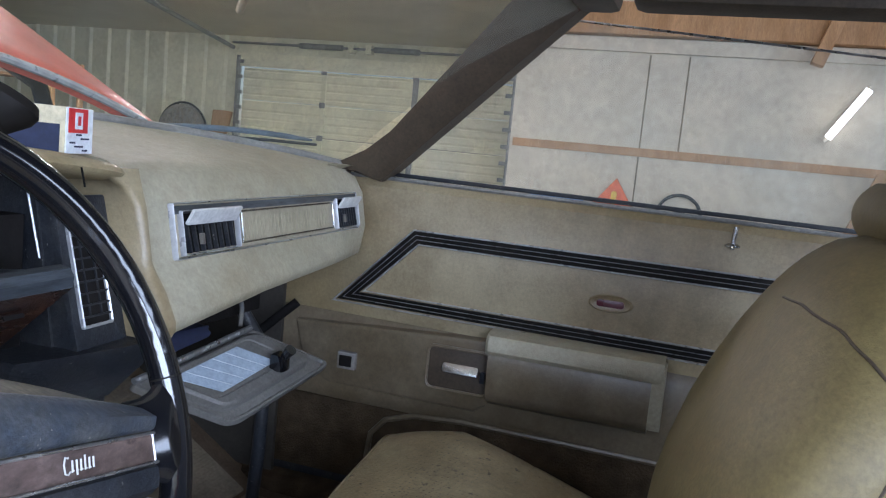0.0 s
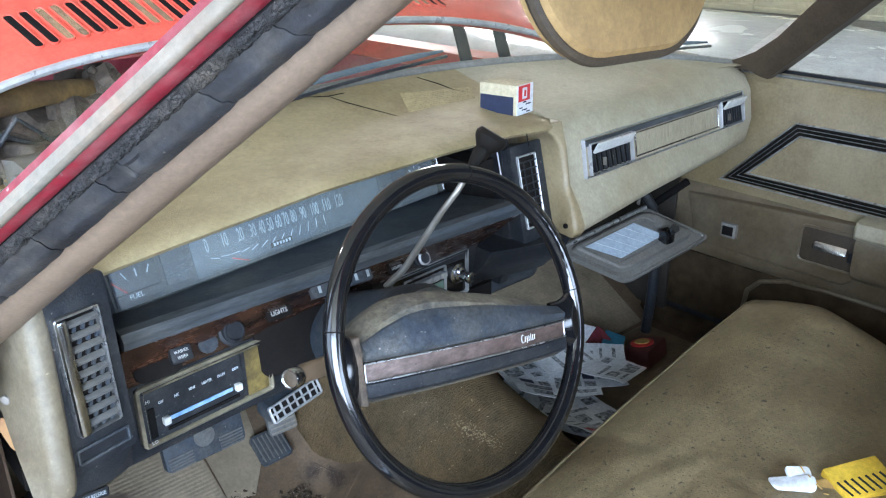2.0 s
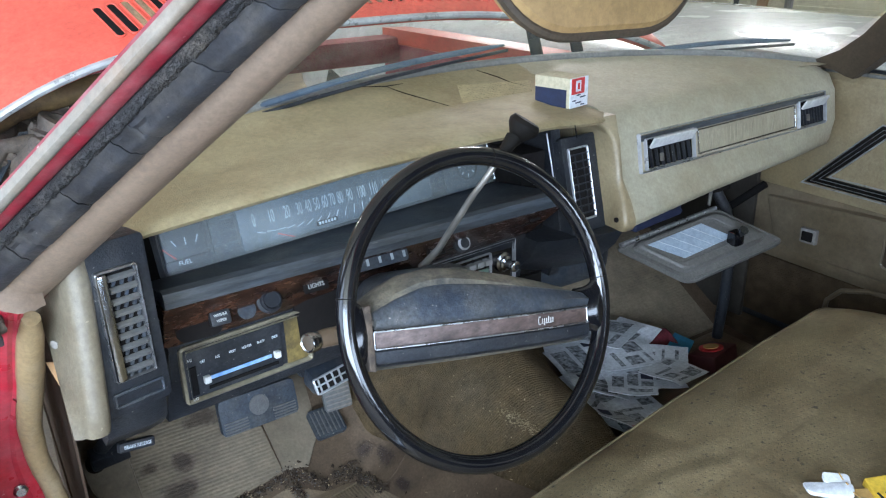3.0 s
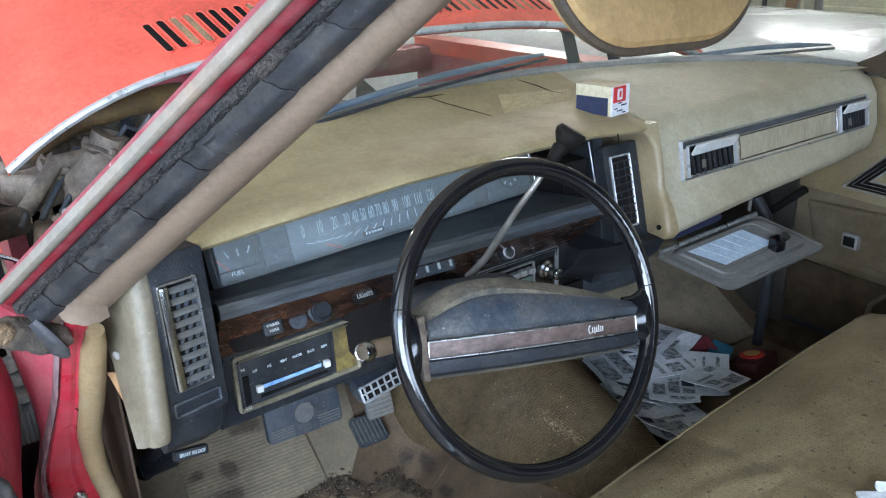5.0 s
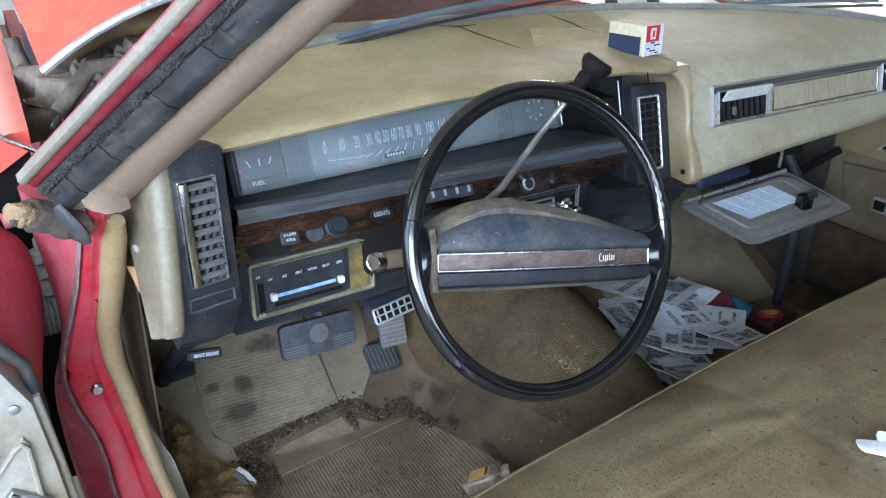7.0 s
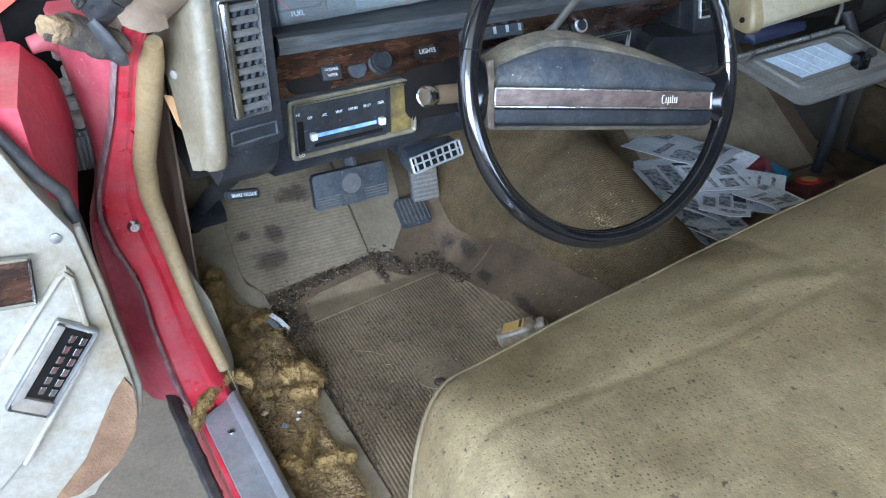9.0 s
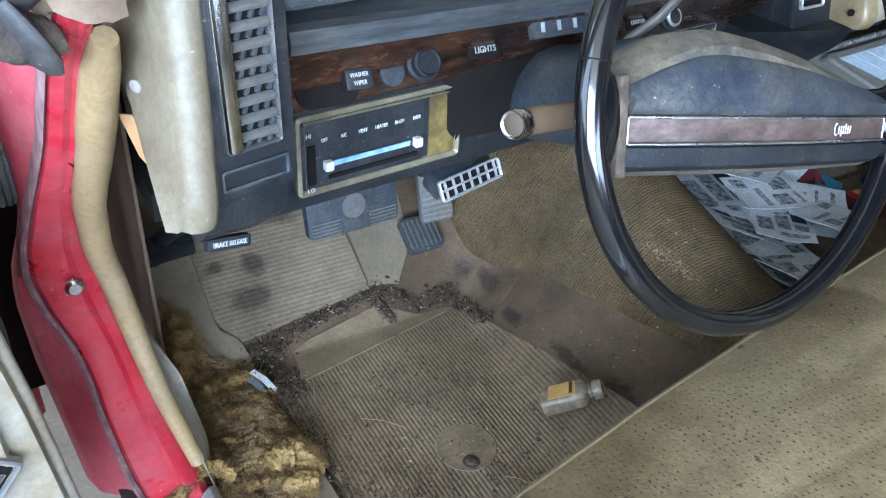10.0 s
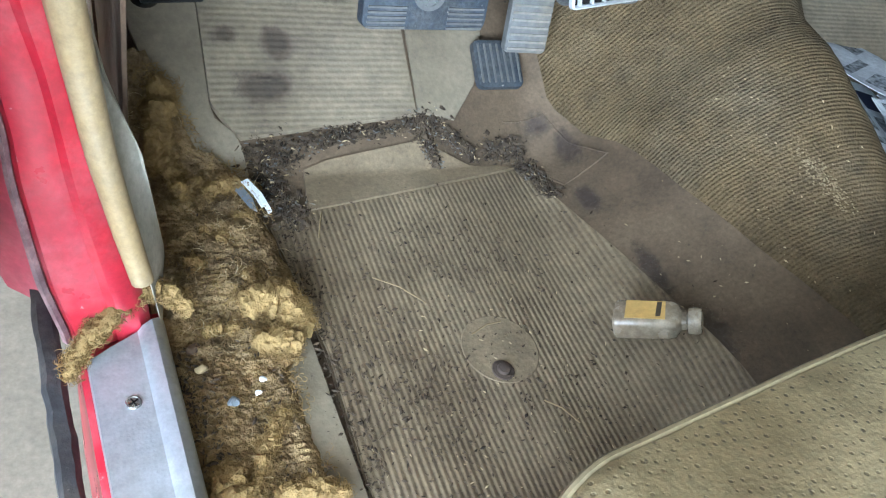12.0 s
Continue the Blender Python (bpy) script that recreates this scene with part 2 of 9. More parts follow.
BLACK_DUSTY = material("dusty_black_plastic", (0.021, 0.028, 0.040), (0.036, 0.043, 0.052), 10, rough=0.5, spec=0.4, bump=0.4, bscale=380, dirt=(0.13, 0.118, 0.092), dirt_amount=0.5, dirt_scale=14, grain=0.45, gscale=210, fleck=(0.24, 0.22, 0.19), fleck_scale=190, fleck_amount=0.02)
BLACK_GLOSS = material("black_glossy_plastic", (0.003, 0.0035, 0.005), (0.006, 0.006, 0.007), 12, rough=0.12, rvar=0.05, bump=0.03, bscale=40, dirt=(0.05, 0.046, 0.038), dirt_amount=0.12, dirt_scale=25, spec=0.75)
TRIMBLACK = material("dark_trim_vinyl", (0.006, 0.0052, 0.0045), (0.012, 0.010, 0.008), 12, rough=0.6, spec=0.12, bump=0.1, bscale=200)
# near-black for dark parts, and for sheets standing in for shade in openings
DARK = material("dark_parts_and_gap_shade", (0.006, 0.006, 0.006), (0.012, 0.010, 0.009), 8, rough=0.9, spec=0.1)
GREYLINE = material("brushed_grey_strip", (0.075, 0.088, 0.104), (0.040, 0.047, 0.056), 30, rough=0.4, metal=0.4, stretch=(0.15, 1, 1), dirt=(0.12, 0.11, 0.085), dirt_amount=0.5, dirt_scale=14, grain=0.45, gscale=200, fleck=(0.2, 0.19, 0.17), fleck_scale=180, fleck_amount=0.02, bump=0.3)
CHROME = material("worn_chrome", (0.55, 0.56, 0.57), (0.40, 0.40, 0.40), 14, rough=0.2, rvar=0.1, metal=1.0, bump=0.04, bscale=90, dirt=(0.3, 0.27, 0.22), dirt_amount=0.35, dirt_scale=16)
WOOD = material("burl_wood_trim", (0.036, 0.016, 0.010), (0.006, 0.004, 0.0035), 30, 9, rough=0.25, bump=0.1, bscale=110, stretch=(0.6, 1, 1.6), dirt=(0.115, 0.050, 0.026), dirt_amount=0.65, dirt_scale=34, grain=0.6, fleck=(0.10, 0.085, 0.07), fleck_scale=170, fleck_amount=0.0)
WOODPALE = material("faded_wood_inlay", (0.110, 0.075, 0.064), (0.045, 0.029, 0.024), 44, 9, rough=0.45, bump=0.2, bscale=140, stretch=(0.5, 1, 1), dirt=(0.165, 0.12, 0.105), dirt_amount=0.6, dirt_scale=40, grain=0.5, gscale=180, fleck=(0.04, 0.026, 0.022), fleck_scale=120, fleck_amount=0.03)
BRASS = material("aged_gold_inlay", (0.16, 0.115, 0.035), (0.035, 0.026, 0.012), 34, 9, rough=0.5, bump=0.3, bscale=80, grain=0.4)
BEZEL = material("dull_gold_bezel", (0.30, 0.27, 0.19), (0.14, 0.12, 0.08), 22, 8, rough=0.42, metal=0.4, bump=0.2, bscale=90, dirt=(0.08, 0.06, 0.035), dirt_amount=0.6, dirt_scale=20)
OLIVE_DUST = material("dust_covered_black_vinyl", (0.108, 0.092, 0.063), (0.034, 0.034, 0.032), 18, 9, rough=0.75, bump=0.45, bscale=210, dirt=(0.175, 0.152, 0.108), dirt_amount=0.55, dirt_scale=30, grain=0.45, gscale=190, fleck=(0.022, 0.022, 0.022), fleck_scale=150, fleck_amount=0.05)
RED = material("red_paint", (0.36, 0.010, 0.020), (0.31, 0.020, 0.036), 7, rough=0.30, bump=0.10, bscale=70, dirt=(0.36, 0.13, 0.14), dirt_amount=0.55, dirt_scale=11, fleck=(0.48, 0.33, 0.31), fleck_scale=85, fleck_amount=0.0, grain=0.22)
PINK = material("faded_red_paint", (0.34, 0.042, 0.066), (0.27, 0.028, 0.046), 5, rough=0.55, bump=0.1, bscale=90, dirt=(0.46, 0.22, 0.21), dirt_amount=0.5, dirt_scale=7, fleck=(0.5, 0.35, 0.32), fleck_scale=70, fleck_amount=0.0)
ORANGE = material("sun_faded_red_hood", (0.62, 0.10, 0.065), (0.56, 0.075, 0.05), 2.2, rough=0.34, bump=0.03, bscale=40, dirt=(0.6, 0.2, 0.12), dirt_amount=0.35, dirt_scale=3)
RUBBER = material("cracked_rubber_seal", (0.036, 0.037, 0.042), (0.020, 0.020, 0.022), 22, 9, rough=0.55, bump=0.45, bscale=140, dirt=(0.10, 0.088, 0.070), dirt_amount=0.6, dirt_scale=26, fleck=(0.17, 0.16, 0.14), fleck_scale=130, fleck_amount=0.0, bdist=0.002, grain=0.35)
CRUMB = material("crumbled_rubber", (0.085, 0.064, 0.047), (0.024, 0.021, 0.019), 38, 9, rough=0.9, bump=0.7, bscale=200, bdist=0.003, dirt=(0.15, 0.105, 0.068), dirt_amount=0.55, dirt_scale=26, grain=0.4)
FOAM = material("torn_tan_foam", (0.30, 0.195, 0.098), (0.20, 0.132, 0.074), 30, 9, rough=0.9, bump=0.8, bscale=120, bdist=0.005, dirt=(0.10, 0.078, 0.060), dirt_amount=0.6, dirt_scale=24)
CREAMTRIM = material("cream_painted_trim", (0.275, 0.195, 0.100), (0.205, 0.140, 0.066), 7, rough=0.45, bump=0.2, bscale=80, dirt=(0.33, 0.275, 0.19), dirt_amount=0.55, dirt_scale=14, grain=0.22, gscale=150)
MOULDING = material("weathered_bright_moulding", (0.215, 0.195, 0.160), (0.155, 0.125, 0.088), 9, rough=0.5, metal=0.1, bump=0.08, bscale=60, dirt=(0.22, 0.12, 0.06), dirt_amount=0.5, dirt_scale=7, grain=0.2)
SEAM = material("dark_panel_seam", (0.22, 0.18, 0.12), rough=0.9)
KICK = material("grey_kick_plastic", (0.040, 0.035, 0.028), (0.025, 0.021, 0.016), 6, rough=0.6, bump=0.2, dirt=(0.06, 0.05, 0.035), dirt_amount=0.5, dirt_scale=5)
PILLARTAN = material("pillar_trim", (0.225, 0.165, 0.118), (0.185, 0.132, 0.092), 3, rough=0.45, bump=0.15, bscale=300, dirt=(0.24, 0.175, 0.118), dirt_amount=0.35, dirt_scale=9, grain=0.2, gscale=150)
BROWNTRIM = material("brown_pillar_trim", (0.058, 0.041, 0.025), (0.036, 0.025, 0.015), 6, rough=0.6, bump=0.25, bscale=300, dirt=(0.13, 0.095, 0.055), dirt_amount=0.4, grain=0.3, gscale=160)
GLOVE = material("grey_glove_plastic", (0.125, 0.119, 0.108), (0.095, 0.089, 0.079), 6, rough=0.5, bump=0.15, bscale=260, dirt=(0.11, 0.097, 0.075), dirt_amount=0.5, dirt_scale=10, grain=0.25, gscale=180, fleck=(0.05, 0.046, 0.04), fleck_scale=140, fleck_amount=-0.01)
WHITEPAPER = material("white_paper", (0.68, 0.70, 0.72), (0.58, 0.60, 0.62), 14, rough=0.8, bump=0.05)
DOORTAN = material("tan_door_vinyl", (0.312, 0.256, 0.158), (0.200, 0.144, 0.066), 2.4, rough=0.40, spec=0.6, bump=0.25, bscale=380, dirt=(0.110, 0.068, 0.024), dirt_amount=0.9, dirt_scale=3.0, grain=0.16, gscale=160)
DOORLOW = material("tan_door_lower_plastic", (0.185, 0.148, 0.098), (0.105, 0.078, 0.044), 4, rough=0.38, bump=0.12, bscale=300, dirt=(0.075, 0.050, 0.025), dirt_amount=0.7, dirt_scale=5, grain=0.2)
CARPET = material("ochre_grey_carpet", (0.120, 0.084, 0.043), (0.084, 0.059, 0.032), 16, 9, rough=0.95, bump=1.0, bscale=320, bdist=0.004, dirt=(0.145, 0.119, 0.082), dirt_amount=0.4, dirt_scale=6, spec=0.1, grain=0.35, gscale=300)
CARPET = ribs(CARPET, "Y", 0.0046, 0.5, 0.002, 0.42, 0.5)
CARPET_DARK = material("brown_carpet", (0.075, 0.052, 0.03), (0.04, 0.028, 0.017), 30, 9, rough=0.95, bump=1.0, bscale=240, bdist=0.005, spec=0.1)
MAT = material("worn_rubber_mat", (0.224, 0.170, 0.108), (0.138, 0.098, 0.057), 5, 9, rough=0.6, bump=0.3, bscale=210, dirt=(0.092, 0.060, 0.034), dirt_amount=0.8, dirt_scale=4.0, fleck=(0.055, 0.042, 0.030), fleck_scale=120, fleck_amount=0.02, grain=0.30, gscale=200)
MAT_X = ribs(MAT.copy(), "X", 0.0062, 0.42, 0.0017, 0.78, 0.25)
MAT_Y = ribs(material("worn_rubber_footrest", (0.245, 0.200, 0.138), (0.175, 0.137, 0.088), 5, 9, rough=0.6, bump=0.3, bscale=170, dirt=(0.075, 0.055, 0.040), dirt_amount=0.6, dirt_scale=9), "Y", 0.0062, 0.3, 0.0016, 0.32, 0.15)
FLOORBARE = material("dirty_floor_vinyl", (0.128, 0.090, 0.057), (0.080, 0.054, 0.033), 4, 9, rough=0.62, spec=0.25, bump=0.3, bscale=190, dirt=(0.045, 0.032, 0.023), dirt_amount=0.6, dirt_scale=8, grain=0.25, gscale=220, fleck=(0.05, 0.038, 0.028), fleck_scale=100, fleck_amount=0.0)
JUTE = material("brown_jute_insulation", (0.315, 0.215, 0.105), (0.150, 0.104, 0.056), 24, 9, rough=0.98, bump=1.0, bscale=330, bdist=0.006, dirt=(0.080, 0.062, 0.048), dirt_amount=0.6, dirt_scale=15, spec=0.05, grain=0.35, gscale=240)
JUTE_PALE = material("pale_jute_fibre", (0.285, 0.190, 0.080), (0.165, 0.107, 0.045), 34, 8, rough=0.98, bump=0.6, bscale=300, bdist=0.004, spec=0.03, grain=0.3)
DEBRIS = material("dark_debris", (0.030, 0.023, 0.018), (0.085, 0.062, 0.042), 60, 4, rough=0.95, spec=0.05)
DEBRIS_PALE = material("pale_debris", (0.42, 0.33, 0.20), (0.3, 0.22, 0.12), 60, 4, rough=0.9)
CARD = material("brown_fibreboard", (0.12, 0.075, 0.045), (0.07, 0.045, 0.03), 12, 8, rough=0.85, bump=0.5, bscale=80)
STRAW = material("dry_straw", (0.26, 0.19, 0.10), (0.18, 0.13, 0.07), 60, 4, rough=0.9)
GREYRUB = material("grey_pedal_rubber", (0.105, 0.104, 0.100), (0.060, 0.059, 0.057), 12, rough=0.6, bump=0.2, bscale=200, dirt=(0.25, 0.21, 0.15), dirt_amount=0.6, dirt_scale=12)
WHITEDOOR = material("dirty_white_door_trim", (0.325, 0.315, 0.285), (0.245, 0.225, 0.172), 4, rough=0.5, bump=0.15, bscale=260, dirt=(0.19, 0.13, 0.055), dirt_amount=1.0, dirt_scale=7, grain=0.18)
SILLALU = dots(material("knurled_aluminium", (0.44, 0.47, 0.51), (0.33, 0.36, 0.40), 7, rough=0.36, metal=0.6, bump=0.15, bscale=130, dirt=(0.22, 0.20, 0.17), dirt_amount=0.6, dirt_scale=9, grain=0.15), 0.0042, 0.14, 0.0004, 0.06, 0.0, 0.2, 0.4)
FLAP = material("pale_moulded_vinyl", (0.225, 0.186, 0.130), (0.155, 0.124, 0.083), 6, 8, rough=0.6, bump=0.3, bscale=190, dirt=(0.17, 0.13, 0.09), dirt_amount=0.5, dirt_scale=9, grain=0.2)
CONCRETE = material("concrete_floor", (0.225, 0.19, 0.145), (0.155, 0.128, 0.095), 3, 9, rough=0.75, bump=0.25, bscale=60, dirt=(0.16, 0.14, 0.11), dirt_amount=0.5, dirt_scale=1.6)
WALL = material("plasterboard_wall", (0.58, 0.51, 0.39), (0.52, 0.455, 0.345), 1.2, rough=0.85, bump=0.1, bscale=40, dirt=(0.45, 0.40, 0.31), dirt_amount=0.5, dirt_scale=1.1)
WALL_WHITE = material("white_wall", (0.82, 0.83, 0.83), (0.76, 0.77, 0.77), 1.2, rough=0.8, bump=0.1, bscale=40)
METALWALL = material("painted_sheet_metal", (0.74, 0.70, 0.50), (0.66, 0.62, 0.43), 1.5, rough=0.5, bump=0.05, bscale=30, dirt=(0.35, 0.31, 0.22), dirt_amount=0.5, dirt_scale=1.4)
GDOOR = material("cream_sectional_door", (0.82, 0.77, 0.54), (0.76, 0.71, 0.49), 1.5, rough=0.5, bump=0.06, bscale=30, dirt=(0.45, 0.4, 0.28), dirt_amount=0.35, dirt_scale=2)
PLY = material("bare_wood", (0.42, 0.24, 0.11), (0.32, 0.17, 0.07), 8, 8, rough=0.75, bump=0.2, bscale=60, stretch=(1, 1, 0.2))
STEEL = material("grey_steel", (0.33, 0.33, 0.32), (0.24, 0.24, 0.23), 8, rough=0.45, metal=0.7)
DULLGREY = material("grey_engine_metal", (0.21, 0.195, 0.175), (0.12, 0.11, 0.095), 14, 9, rough=0.7, bump=0.5, bscale=60, dirt=(0.24, 0.17, 0.10), dirt_amount=0.6, dirt_scale=12)
YELLOWJUNK = material("yellowed_plastic", (0.40, 0.28, 0.10), (0.28, 0.18, 0.06), 10, rough=0.5, bump=0.1)
LENS = material("grey_gauge_face", (0.078, 0.094, 0.106), (0.058, 0.071, 0.082), 6, rough=0.35, bump=0.05, bscale=90, dirt=(0.125, 0.134, 0.134), dirt_amount=0.5, dirt_scale=14, grain=0.3)
LENSDARK = material("dark_gauge_face", (0.03, 0.035, 0.042), (0.045, 0.05, 0.058), 9, rough=0.35)
MARKS = material("pale_dial_marks", (0.50, 0.54, 0.56), (0.42, 0.46, 0.48), 9, rough=0.6)
BRIGHT = material("bright_silver_edge", (0.46, 0.47, 0.48), (0.36, 0.36, 0.36), 24, rough=0.3, metal=0.35, dirt=(0.16, 0.14, 0.11), dirt_amount=0.4, dirt_scale=30)
DIALMARK = material("dim_dial_numbers", (0.36, 0.40, 0.41), (0.28, 0.31, 0.32), 40, rough=0.6)
LENSRIM = material("blue_grey_lens_rim", (0.20, 0.23, 0.27), (0.12, 0.14, 0.16), 20, rough=0.4, dirt=(0.07, 0.07, 0.07), dirt_amount=0.5, dirt_scale=12)
LEVER = material("dull_lever_metal", (0.27, 0.255, 0.23), (0.19, 0.175, 0.15), 30, rough=0.32, metal=0.6, dirt=(0.10, 0.08, 0.05), dirt_amount=0.5, dirt_scale=30)
WHITEMARK = material("white_lettering", (0.58, 0.58, 0.56), rough=0.6)
REDMARK = material("red_marking", (0.60, 0.03, 0.03), rough=0.5)
NAVY = material("dark_blue_print", (0.012, 0.018, 0.05), rough=0.6)
CREAMCARD = material("cream_card", (0.50, 0.44, 0.30), (0.44, 0.38, 0.25), 8, rough=0.8)
BLUEPRINT = material("blue_strip", (0.10, 0.24, 0.55), (0.3, 0.42, 0.6), 30, rough=0.5)
CYAN = material("bright_blue_card", (0.06, 0.32, 0.52), rough=0.6)
YELLOW = material("yellow_card", (0.66, 0.44, 0.04), (0.55, 0.33, 0.02), 12, rough=0.6)
LABEL = material("aged_yellow_label", (0.52, 0.34, 0.11), (0.44, 0.26, 0.08), 30, rough=0.8, bump=0.1)
GLASSMILK = material("dusty_clear_bottle", (0.34, 0.29, 0.22), (0.20, 0.155, 0.105), 26, 8, rough=0.25, bump=0.25, bscale=70, dirt=(0.16, 0.095, 0.06), dirt_amount=0.7, dirt_scale=34, grain=0.3)
WHITECAR = material("white_car_paint", (0.66, 0.68, 0.70), (0.60, 0.62, 0.64), 1.5, rough=0.25, bump=0.0, coat=0.4)
BANNER = material("black_banner_cloth", (0.055, 0.052, 0.042), (0.12, 0.11, 0.085), 2.6, rough=0.7, bump=0.3, bscale=9, bdist=0.02)
CEIL = material("pale_ceiling_panel", (0.74, 0.69, 0.54), (0.66, 0.61, 0.47), 1.2, rough=0.8, bump=0.1, bscale=30)
PLAIN_GLASS = glass("windscreen_glass", 0.13, (0.95, 0.98, 0.96), 0.0, 0.16)
SIDE_GLASS = glass("spotted_side_glass", 0.18, (0.95, 0.97, 0.97), 0.06)
DIAL_GLASS = glass("dusty_dial_glass", 0.07, (0.9, 0.95, 1.0), 0.0, 0.10)
DIAL_GLASS.node_tree.nodes["Glossy BSDF"].inputs["Roughness"].default_value = 0.45
SILVER = material("dull_silver_trim", (0.46, 0.46, 0.46), (0.30, 0.30, 0.30), 18, rough=0.28, metal=0.85, bump=0.1, bscale=120, dirt=(0.12, 0.10, 0.075), dirt_amount=0.45, dirt_scale=26)
WIPER = material("weathered_wiper", (0.055, 0.080, 0.115), (0.10, 0.135, 0.175), 20, rough=0.45, metal=0.2)
TUBE_SMALL = bpy.data.materials.new("lit_wall_tube")
TUBE_SMALL.use_nodes = True
TUBE_SMALL.node_tree.nodes["Principled BSDF"].inputs["Emission Color"].default_value = (1.0, 0.97, 0.9, 1)
TUBE_SMALL.node_tree.nodes["Principled BSDF"].inputs["Emission Strength"].default_value = 6.0
JUTE_THREAD = material("bleached_jute_thread", (0.50, 0.40, 0.25), (0.34, 0.25, 0.13), 40, 6, rough=0.95, spec=0.05)
# strong emission for the added ceiling lamps out of view
TUBE = bpy.data.materials.new("fill_lamp_tube")
TUBE.use_nodes = True
TUBE.node_tree.nodes["Principled BSDF"].inputs["Emission Color"].default_value = (1.0, 0.96, 0.86, 1)
TUBE.node_tree.nodes["Principled BSDF"].inputs["Emission Strength"].default_value = 145.0
MIRROR = material("silvered_mirror", (0.85, 0.86, 0.87), (0.82, 0.83, 0.84), 3, rough=0.03, rvar=0.01, metal=1.0, bump=0)


# ---- mesh helpers ----
def thing(name, base, label, category, group="", kind=""):
    """An empty at the base of a thing that has parts."""
    ob = new(name)
    ob.empty_display_size = 0.05
    ob.location = base
    return tagged(ob, label, category, group, kind)


def part(name, bm, mat, parent=None, label="", smooth=True, angle=38):
    """Links a bmesh, built in world metres, as one mesh object under a thing or a part."""
    me = bpy.data.meshes.new(name)
    bmesh.ops.recalc_face_normals(bm, faces=bm.faces)
    if smooth:
        lim = radians(angle)
        for f in bm.faces:
            f.smooth = True
        for e in bm.edges:
            if len(e.link_faces) == 2 and e.calc_face_angle(0) > lim:
                e.smooth = False
    bm.to_mesh(me)
    bm.free()
    for m in mat if isinstance(mat, (list, tuple)) else [mat]:
        me.materials.append(m)
    ob = new(name, me)
    if parent:
        ob.parent = parent
        if parent.parent is None:
            ob.matrix_parent_inverse = Matrix.Translation(-parent.location)
    if label:
        ob["label"] = label
    return ob


def single(name, bm, mat, label, category, group="", kind="", smooth=True, angle=38):
    return tagged(part(name, bm, mat, None, "", smooth, angle), label, category, group, kind)


def box(size, at, rot=None, bevel=0.0, seg=2, bm=None):
    """A box with rounded edges; at is its centre, rot a 3x3 or 4x4 turn."""
    b = bmesh.new()
    bmesh.ops.create_cube(b, size=1.0)
    bmesh.ops.scale(b, vec=size, verts=b.verts)
    if bevel > 0:
        bmesh.ops.bevel(b, geom=list(b.edges), offset=min(bevel, min(size) * 0.49), segments=seg, profile=0.6, affect="EDGES")
    m = Matrix.Translation(at) @ (rot.to_4x4() if rot else Matrix())
    bmesh.ops.transform(b, matrix=m, verts=b.verts)
    return b if bm is None else join(bm, b)


def join(bm, other, mat_index=None):
    me = bpy.data.meshes.new("tmp")
    if mat_index is not None:
        for f in other.faces:
            f.material_index = mat_index
    other.to_mesh(me)
    other.free()
    bm.from_mesh(me)
    bpy.data.meshes.remove(me)
    return bm


def tube(points, r, n=10, closed=False, caps=True, bm=None, flat=1.0):
    """A round bar along points; r is one radius or one for each point."""
    pts = [Vector(p) for p in points]
    k = len(pts)
    rs = r if isinstance(r, (list, tuple)) else [r] * k
    b = bmesh.new() if bm is None else bm
    rings, up = [], None
    for i, p in enumerate(pts):
        a = pts[i - 1] if (i > 0 or closed) else p
        c = pts[(i + 1) % k] if (i < k - 1 or closed) else p
        d = (c - a).normalized()
        if up is None:
            up = d.orthogonal().normalized()
        side = d.cross(up)
        if side.length < 1e-5:
            side = d.orthogonal()
        side.normalize()
        up = side.cross(d).normalized()
        rings.append([b.verts.new(p + rs[i] * (math.cos(t) * side + flat * math.sin(t) * up)) for t in (2 * math.pi * j / n for j in range(n))])
    for i in range(k if closed else k - 1):
        x, y = rings[i], rings[(i + 1) % k]
        for j in range(n):
            b.faces.new((x[j], x[(j + 1) % n], y[(j + 1) % n], y[j]))
    if caps and not closed:
        b.faces.new(rings[0][::-1])
        b.faces.new(rings[-1])
    return b


def loft(sections, closed=True, caps=True, bm=None):
    """A skin over rows of points. closed: each row is a ring."""
    b = bmesh.new() if bm is None else bm
    rows = [[b.verts.new(p) for p in s] for s in sections]
    k = len(rows[0])
    for a, c in zip(rows, rows[1:]):
        for j in range(k if closed else k - 1):
            b.faces.new((a[j], a[(j + 1) % k], c[(j + 1) % k], c[j]))
    if closed and caps:
        b.faces.new(rows[0][::-1])
        b.faces.new(rows[-1])
    return b


def plate(outline, normal, thick, bevel=0.0, bm=None, seg=2):
    """A flat plate from its outline (points of one plane), given depth against the normal."""
    b = bmesh.new()
    n = Vector(normal).normalized()
    top = [b.verts.new(Vector(p)) for p in outline]
    low = [b.verts.new(Vector(p) - n * thick) for p in outline]
    k = len(top)
    f = b.faces.new(top)
    b.faces.new(low[::-1])
    for i in range(k):
        b.faces.new((top[i], low[i], low[(i + 1) % k], top[(i + 1) % k]))
    if bevel:
        bmesh.ops.recalc_face_normals(b, faces=b.faces)
        bmesh.ops.bevel(b, geom=list(f.edges), offset=bevel, segments=seg, profile=0.6, affect="EDGES")
    return b if bm is None else join(bm, b)


